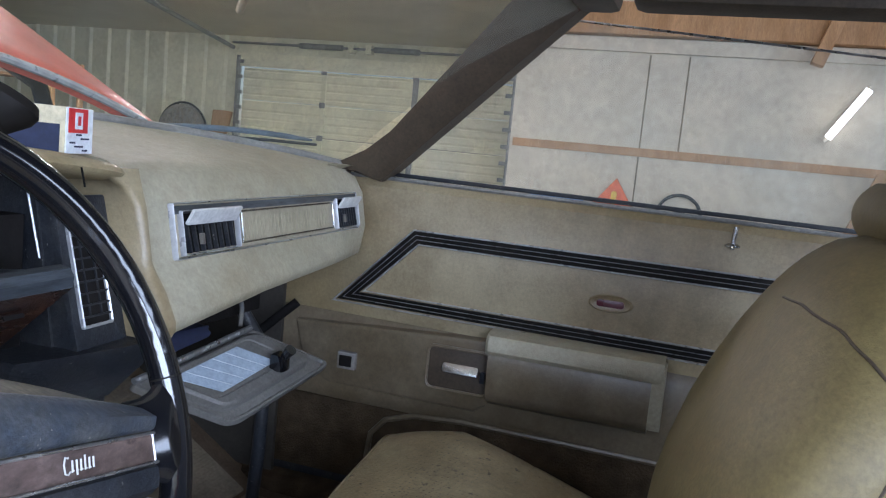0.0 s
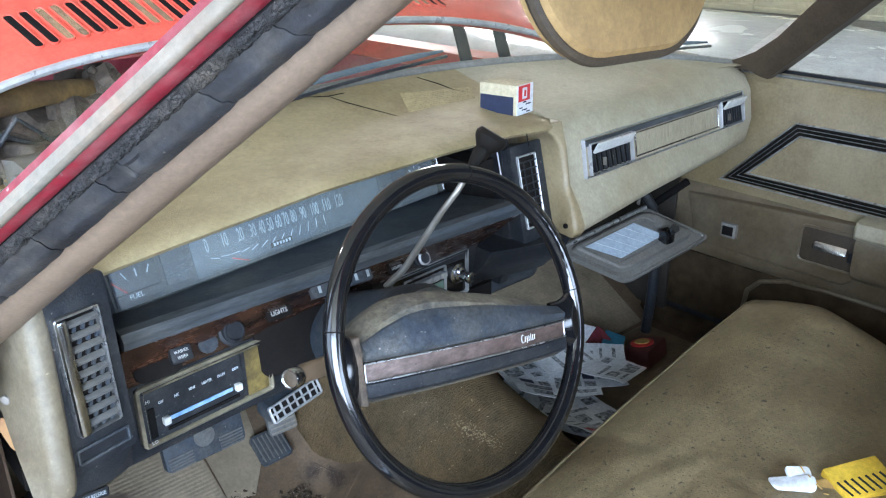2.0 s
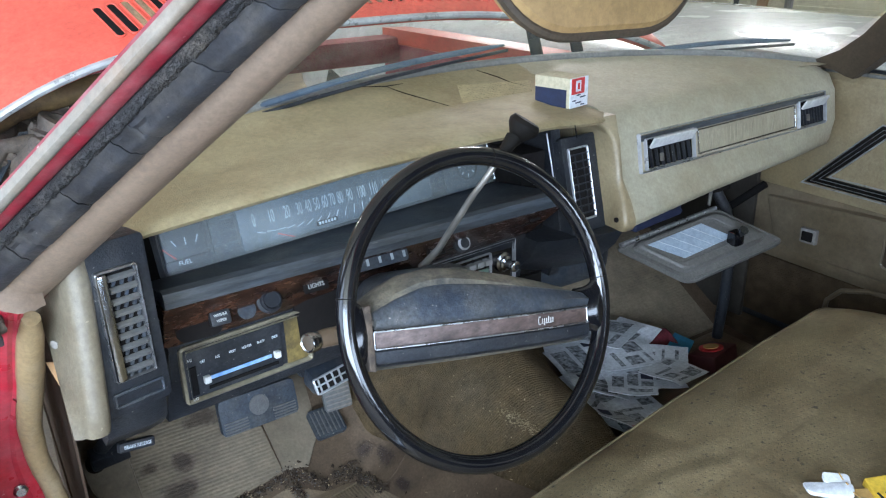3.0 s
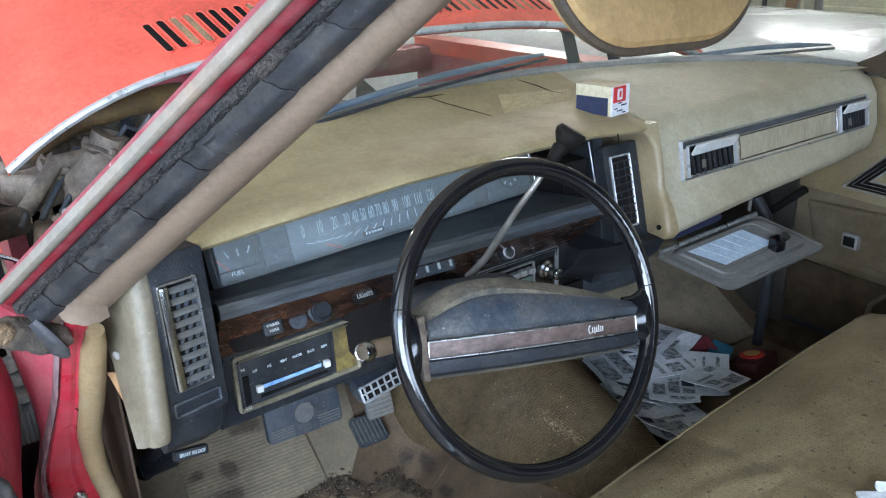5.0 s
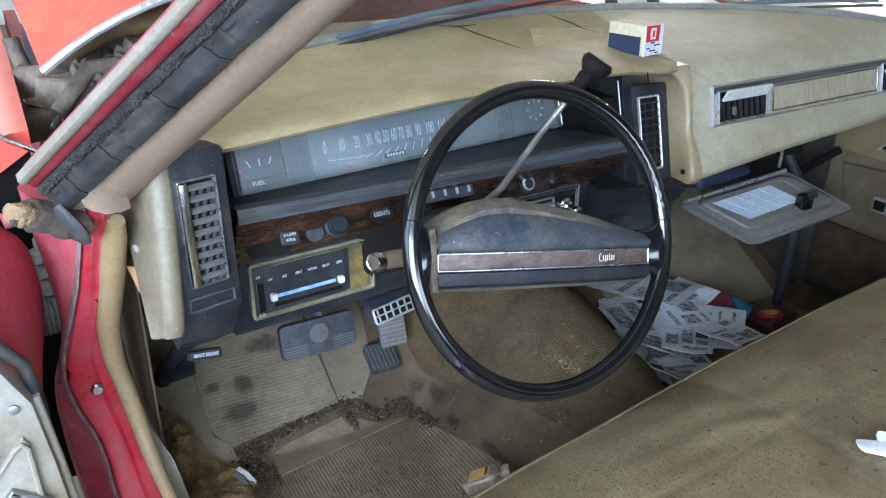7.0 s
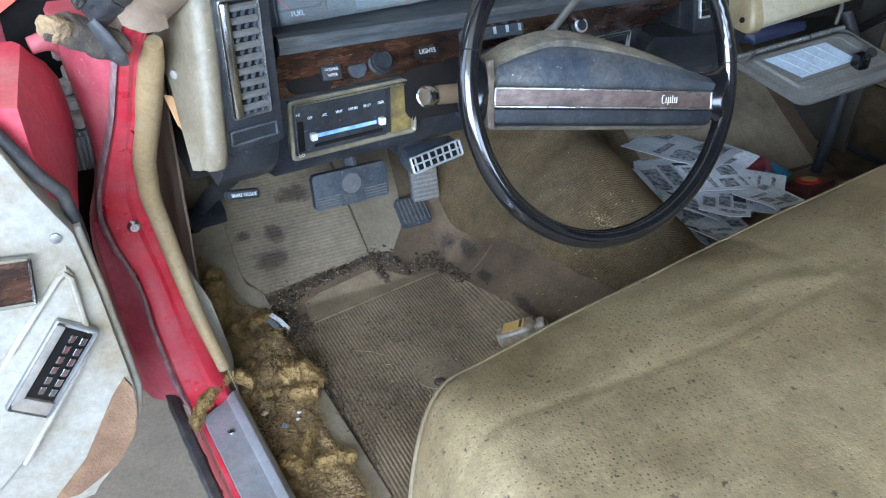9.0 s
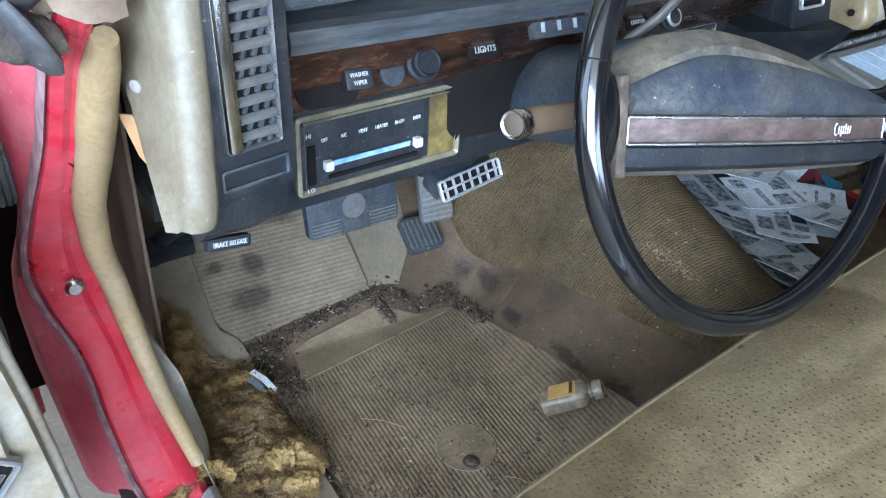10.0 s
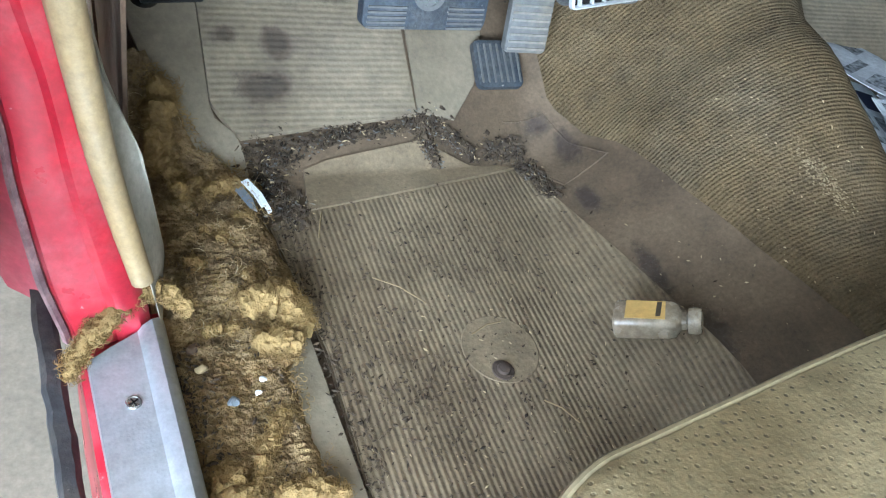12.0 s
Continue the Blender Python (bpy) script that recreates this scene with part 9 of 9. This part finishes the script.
# crumbs and grit along the edges of the mat
def grit(name, spots, mat, label, count, size, lift=0.0085):
    random.seed(len(spots) * 31 + count)
    bm = bmesh.new()
    for k in range(count):
        (x0, y0), (x1, y1), w = random.choice(spots)
        t = random.random()
        x, y = lerp(x0, x1, t) + random.gauss(0, w), lerp(y0, y1, t) + random.gauss(0, w)
        s = size * (0.4 + random.random() ** 2 * 1.6)
        z = floor_z(x, y) + lift + 0.004 * random.random() ** 2
        a = random.random() * 6.28
        d, e = Vector((math.cos(a), math.sin(a), random.uniform(-0.4, 0.4))) * s, Vector((-math.sin(a), math.cos(a), random.uniform(-0.4, 0.4))) * s * random.uniform(0.15, 0.5)
        c = Vector((x, y, z))
        vs = [bm.verts.new(c + p) for p in (d, e, -d, -e)]
        tp = bm.verts.new(c + Vector((0, 0, s * 0.45)))
        for i in range(4):
            bm.faces.new((vs[i], vs[(i + 1) % 4], tp))
        bm.faces.new(vs[::-1])
    return single(name, bm, mat, label, "debris", kind="stuff", smooth=False)


RIM = [((-0.645, 1.040), (-0.60, 1.036), 0.010), ((-0.640, 1.035), (-0.635, 0.985), 0.011), ((-0.60, 1.046), (-0.517, 1.060), 0.005), ((-0.56, 1.052), (-0.43, 1.068), 0.005), ((-0.45, 1.066), (-0.413, 1.062), 0.008), ((-0.44, 1.050), (-0.425, 1.022), 0.004), ((-0.415, 1.058), (-0.375, 1.030), 0.005), ((-0.357, 1.036), (-0.310, 1.034), 0.007), ((-0.315, 1.035), (-0.298, 0.950), 0.006), ((-0.637, 1.003), (-0.612, 0.945), 0.012)]
grit("dark_grit", RIM, DEBRIS, "dark crumbs and husks along the mat", 4600, 0.0021)
grit("dark_husks", RIM, DEBRIS, "dark curled husks along the mat", 700, 0.0042, 0.0095)
grit("pale_grit", RIM, DEBRIS_PALE, "pale chips and husks along the mat", 420, 0.0020)
grit("grey_grit", RIM, GREYRUB, "grey rubber crumbs along the mat", 900, 0.0019)
grit("scattered_grit", [((-0.60, 0.66), (-0.34, 0.70), 0.06), ((-0.60, 0.85), (-0.36, 0.88), 0.05), ((-0.625, 0.62), (-0.628, 0.94), 0.010), ((-0.60, 0.76), (-0.54, 0.70), 0.04)], DEBRIS, "fine dark grit scattered over the mat", 3200, 0.0019, 0.0066)
grit("scattered_straw", [((-0.62, 0.62), (-0.30, 0.66), 0.05), ((-0.62, 0.75), (-0.32, 0.80), 0.07)], DEBRIS_PALE, "pale straw bits scattered over the mat", 260, 0.0015, 0.0066)
grit("insulation_grit", [((-0.765, 0.66), (-0.758, 0.80), 0.006), ((-0.75, 0.66), (-0.742, 0.78), 0.008), ((-0.69, 0.45), (-0.68, 0.95), 0.02)], DEBRIS, "dark crumbs on the insulation", 700, 0.0020, 0.020)
grit("carpet_crumbs", [((-0.20, 0.70), (-0.10, 0.95), 0.05)], DEBRIS_PALE, "pale crumbs on the tunnel carpet", 130, 0.0016, 0.022)
for a, b in (((-0.560, 0.86), (-0.515, 0.82)), ((-0.482, 0.775), (-0.445, 0.785)), ((-0.60, 0.92), (-0.588, 0.955)), ((-0.44, 0.69), (-0.415, 0.66))):
    single("straw", tube([(a[0], a[1], floor_z(*a) + 0.012), ((a[0] + b[0]) / 2, (a[1] + b[1]) / 2 + 0.002, floor_z(*b) + 0.015), (b[0], b[1], floor_z(*b) + 0.012)], 0.0008, 6), STRAW, "dry straw stalk lying on the mat", "straw", group="straws on the mat")

# bottle on the mat
bt = thing("bottle", (-0.335, 0.725, 0.30), "small dusty glass bottle with faded yellow label on its side", "bottle")
b0, b1 = Vector((-0.351, 0.739, 0.349)), Vector((-0.298, 0.697, 0.388))
ax = (b1 - b0).normalized()
mbq = frame3(b0, ax.cross(Vector((0, 0, 1))), (0, 0, 1))
mbq = Matrix.Translation(b0) @ Matrix.Scale(0.78, 4) @ Matrix((ax.cross(Vector((0, 0, 1))).normalized(), (Vector((0, 0, 1)) - ax * ax.z).normalized(), ax)).transposed().to_4x4()
prof = [(0.026, 0.0), (0.029, 0.003), (0.029, 0.066), (0.025, 0.076), (0.014, 0.082), (0.0135, 0.090)]
secs = [[mbq @ Vector((x * r / 0.029, y * r / 0.029, h)) for x, y in rrect(0.046, 0.034, 0.010, 4)] for r, h in prof]
part("glass_body", loft(secs), GLASSMILK, bt, "dusty clear glass body")
part("cap", lathe([(0.0125, 0.088), (0.0165, 0.090), (0.0170, 0.100), (0.0155, 0.105), (0.0120, 0.106), (0.0110, 0.103)], mbq, 24), GLASSMILK, bt, "pale cap")
part("label", plate([mbq @ Vector((x, 0.0178, h)) for x, h in ((-0.016, 0.014), (0.015, 0.015), (0.016, 0.064), (-0.015, 0.062))], mbq.to_3x3() @ Vector((0, 1, 0)), 0.001), LABEL, bt, "faded yellow paper label")
part("label_bar", plate([mbq @ Vector((x, 0.0186, h)) for x, h in ((-0.013, 0.052), (0.012, 0.052), (0.012, 0.058), (-0.013, 0.058))], mbq.to_3x3() @ Vector((0, 1, 0)), 0.0006), BROWNTRIM, bt)
sc = thing("white_scrap", (-0.657, 0.963, 0.32), "small white plastic scrap on the insulation", "scrap")
zs = floor_z(-0.66, 0.965) + 0.028
bm = plate([(-0.668, 0.988, zs + 0.004), (-0.661, 0.991, zs + 0.005), (-0.650, 0.972, zs + 0.002), (-0.643, 0.951, zs - 0.004), (-0.647, 0.948, zs - 0.004), (-0.650, 0.957, zs - 0.002), (-0.653, 0.955, zs - 0.002), (-0.658, 0.971, zs + 0.001)], (0, 0, 1), 0.0015)
part("strip", bm, WHITEPAPER, sc)
bm = plate([(-0.676, 0.982, zs), (-0.669, 0.986, zs + 0.002), (-0.660, 0.966, zs), (-0.658, 0.952, zs - 0.004), (-0.664, 0.955, zs - 0.003)], (0, 0, 1), 0.0012)
part("fold", bm, LENSRIM, sc, "greyish translucent shard")

# pedals
bp = thing("brake_pedal", (-0.48, 1.07, 0.47), "wide dusty grey brake pedal with round emblem", "pedal")
mbp = frame3((-0.480, 1.068, 0.500), (1, 0.03, 0.0), (0, 0.25, 1))
pad = part("pad", slab(mbp, 0.142, 0.066, 0.014, 0.010), BLACK_DUSTY, bp, "grey rubber pad")
part("emblem", lathe([(0.018, 0.0), (0.018, 0.0025), (0.013, 0.0025), (0.013, 0.001)], mbp @ Matrix.Translation((0.0, 0.006, 0.014)), 20), GREYRUB, pad)
for k in range(8):
    a = k * math.pi / 4
    part("emblem_ray", box((0.003, 0.012, 0.0018), (mbp @ Matrix.Translation((0, 0.006, 0.0155)) @ Matrix.Rotation(a, 4, "Z")) @ Vector((0, 0.009, 0)), mbp.to_3x3() @ Matrix.Rotation(a, 3, "Z")), GREYRUB, pad)
for k in range(5):
    for s in (-1, 1):
        part("pad_rib", box((0.042, 0.0022, 0.002), mbp @ Vector((0.045 * s, -0.030 + 0.0052 * k, 0.0148)), mbp.to_3x3()), GREYRUB, pad)
part("arm", tube([mbp @ Vector((0.01, 0.02, 0.0)), (-0.47, 1.15, 0.62), (-0.46, 1.22, 0.78)], 0.012, 8, flat=0.6), BLACK_DUSTY, bp)
gp = thing("accelerator_pedal", (-0.30, 1.12, 0.40), "ribbed grey accelerator pedal over a rubber foot", "pedal")
mg = frame3((-0.300, 1.138, 0.450), (1, -0.10, 0.04), (0.0, 0.30, 1))
pdl = part("pad", slab(mg, 0.056, 0.108, 0.012, 0.006), GREYRUB, gp, "ribbed grey rubber pad")
for k in range(12):
    part("pad_rib", box((0.050, 0.0028, 0.002), mg @ Vector((0, -0.048 + 0.0088 * k, 0.0128)), mg.to_3x3()), DULLGREY, pdl)
mgl = frame3((-0.328, 1.122, 0.375), (1, 0.0, 0.02), (-0.12, 0.95, 0.62))
ft = part("foot", slab(mgl, 0.064, 0.062, 0.010, 0.008), BLACK_DUSTY, gp, "dark ribbed rubber foot")
for k in range(7):
    part("foot_rib", box((0.0022, 0.050, 0.0018), mgl @ Vector((-0.026 + 0.0088 * k, 0, 0.0108)), mgl.to_3x3()), GREYRUB, ft)

# papers and litter on the passenger side of the tunnel
random.seed(21)
def sheet(name, at, w, h, rz, mat, label, group="", curl=0.012, bars=(), slope=0.0):
    rows = []
    m_ = Matrix.Translation(at) @ Matrix.Rotation(slope, 4, "Y") @ Matrix.Rotation(rz, 4, "Z") @ Matrix.Rotation(random.uniform(-0.12, 0.12), 4, "X") @ Matrix.Rotation(random.uniform(-0.1, 0.2), 4, "Y")
    sd = random.random() * 50
    f = lambda x, y: m_ @ Vector((x, y, curl * noise.noise((x * 18 + sd, y * 18, 0)) + 0.3 * curl * math.sin(x * 30 + sd)))
    for i in range(9):
        rows.append([f(w * (i / 8 - 0.5), h * (j / 8 - 0.5)) for j in range(9)])
    bm = loft(rows, False, False)
    ex = bmesh.ops.extrude_face_region(bm, geom=bm.faces[:])
    bmesh.ops.translate(bm, vec=(0, 0, -0.0012), verts=[v for v in ex["geom"] if isinstance(v, bmesh.types.BMVert)])
    t = thing(name, at, label, "paper", group)
    part("leaf", bm, mat, t)
    for bx_, by_, bw, bh, bmat in bars:
        pts = [[f(w * (bx_ + bw * i / 4), h * (by_ + bh * j / 2)) + Vector((0, 0, 0.0010)) for j in range(3)] for i in range(5)]
        part("print_bar", loft(pts, False, False), bmat, t)
    return t


PRINT = material("grey_print", (0.05, 0.055, 0.06), (0.50, 0.52, 0.54), 110, rough=0.8)
SHEETS = (("crumpled printed newspaper sheet on the passenger floor", ((-0.4, -0.4, 0.35, 0.06, PRINT), (-0.4, -0.25, 0.3, 0.25, PRINT), (0.02, -0.4, 0.4, 0.3, PRINT), (-0.4, 0.1, 0.5, 0.08, PRINT), (0.15, 0.22, 0.25, 0.2, PRINT))),
          ("printed flyer with dark pictures on the passenger floor", ((-0.42, -0.3, 0.25, 0.5, PRINT), (-0.1, -0.4, 0.5, 0.1, PRINT), (-0.1, -0.2, 0.22, 0.5, PRINT), (0.18, -0.2, 0.25, 0.2, PRINT), (0.18, 0.1, 0.25, 0.25, NAVY))),
          ("folded white leaflet with a red corner on the passenger floor", ((-0.4, -0.42, 0.3, 0.2, REDMARK), (0.0, -0.3, 0.35, 0.08, PRINT), (-0.3, 0.0, 0.6, 0.06, PRINT), (-0.3, 0.2, 0.5, 0.06, PRINT))),
          ("grey crumpled paper sheet on the passenger floor", ((-0.3, -0.2, 0.5, 0.1, PRINT), (-0.3, 0.1, 0.4, 0.1, PRINT))))
for k, (x, y, w, h, rz, which) in enumerate(((0.33, 1.08, 0.17, 0.22, 0.4, 0), (0.27, 1.03, 0.15, 0.20, -0.3, 1), (0.36, 0.97, 0.18, 0.15, 0.9, 1), (0.24, 0.93, 0.15, 0.19, 0.15, 0), (0.19, 0.85, 0.13, 0.17, 0.5, 2), (0.30, 0.88, 0.16, 0.12, -0.5, 3), (0.14, 0.78, 0.12, 0.10, 1.1, 1),
                                             (0.40, 1.02, 0.14, 0.11, 0.3, 3), (0.22, 0.80, 0.12, 0.12, -0.2, 0), (0.38, 0.89, 0.12, 0.10, 0.7, 2), (0.13, 0.75, 0.10, 0.09, 0.2, 2), (0.31, 0.95, 0.11, 0.14, 1.3, 0), (0.26, 0.87, 0.10, 0.13, -0.8, 1), (0.34, 0.83, 0.12, 0.10, 0.2, 0), (0.20, 0.91, 0.10, 0.12, 0.9, 1))):
    z = floor_z(x, y) + 0.022 + 0.003 * k + 0.05 * max(0.0, min(1.0, (x - 0.15) / 0.15))
    sheet("paper_sheet", (x, y, z), w, h, rz, WHITEPAPER, SHEETS[which][0], "papers on the passenger floor", 0.0045, SHEETS[which][1], max(0.0, min(0.28, (0.32 - x) * 1.5)))
bm = bmesh.new()
random.seed(5)
for k in range(220):
    a, r = random.uniform(-0.09, 0.09), abs(random.gauss(0, 0.006))
    x, y = -0.102 + 0.12 * a + random.gauss(0, 0.006), 0.80 - a * 0.40 + random.gauss(0, 0.008)
    vs = [bm.verts.new((x + 0.0016 * math.cos(q), y + 0.0016 * math.sin(q) * random.uniform(0.3, 1), floor_z(x, y) + 0.026)) for q in (0, 1.3, 2.6, 3.9, 5.2)]
    bm.faces.new(vs)
single("spilt_dust", bm, DEBRIS_PALE, "pale dust spilt on the tunnel carpet", "dust", kind="stuff", smooth=False)
single("matchbox", box((0.075, 0.05, 0.018), (0.520, 0.962, 0.345), Matrix.Rotation(0.5, 3, "Z") @ Matrix.Rotation(0.25, 3, "X"), 0.002), CYAN, "bright blue cardboard packet among the papers", "packet")
single("dark_rag", rough(box((0.12, 0.09, 0.05), (0.45, 1.01, 0.355), bevel=0.02, seg=3), 0.025, 22), material("dark_red_cloth", (0.16, 0.02, 0.03), (0.09, 0.012, 0.018), 20, rough=0.9), "dark red crumpled cloth among the papers", "cloth")
tin = thing("round_tin", (0.58, 0.915, 0.31), "dark tin with a red round lid mark", "tin")
mtn = Matrix.Translation((0.58, 0.910, 0.308)) @ Matrix.Rotation(-0.25, 4, "X")
part("tin_body", box((0.11, 0.07, 0.045), (0.58, 0.910, 0.318), Matrix.Rotation(-0.25, 3, "X") @ Matrix.Rotation(0.2, 3, "Z"), 0.006), material("maroon_tin", (0.10, 0.03, 0.03), rough=0.5), tin)
part("lid_mark", lathe([(0.028, 0.030), (0.028, 0.036), (0.024, 0.037)], mtn, 24), REDMARK, tin, "red round mark")
part("lid_centre", lathe([(0.018, 0.036), (0.018, 0.0385), (0.010, 0.039)], mtn, 20), LABEL, tin)
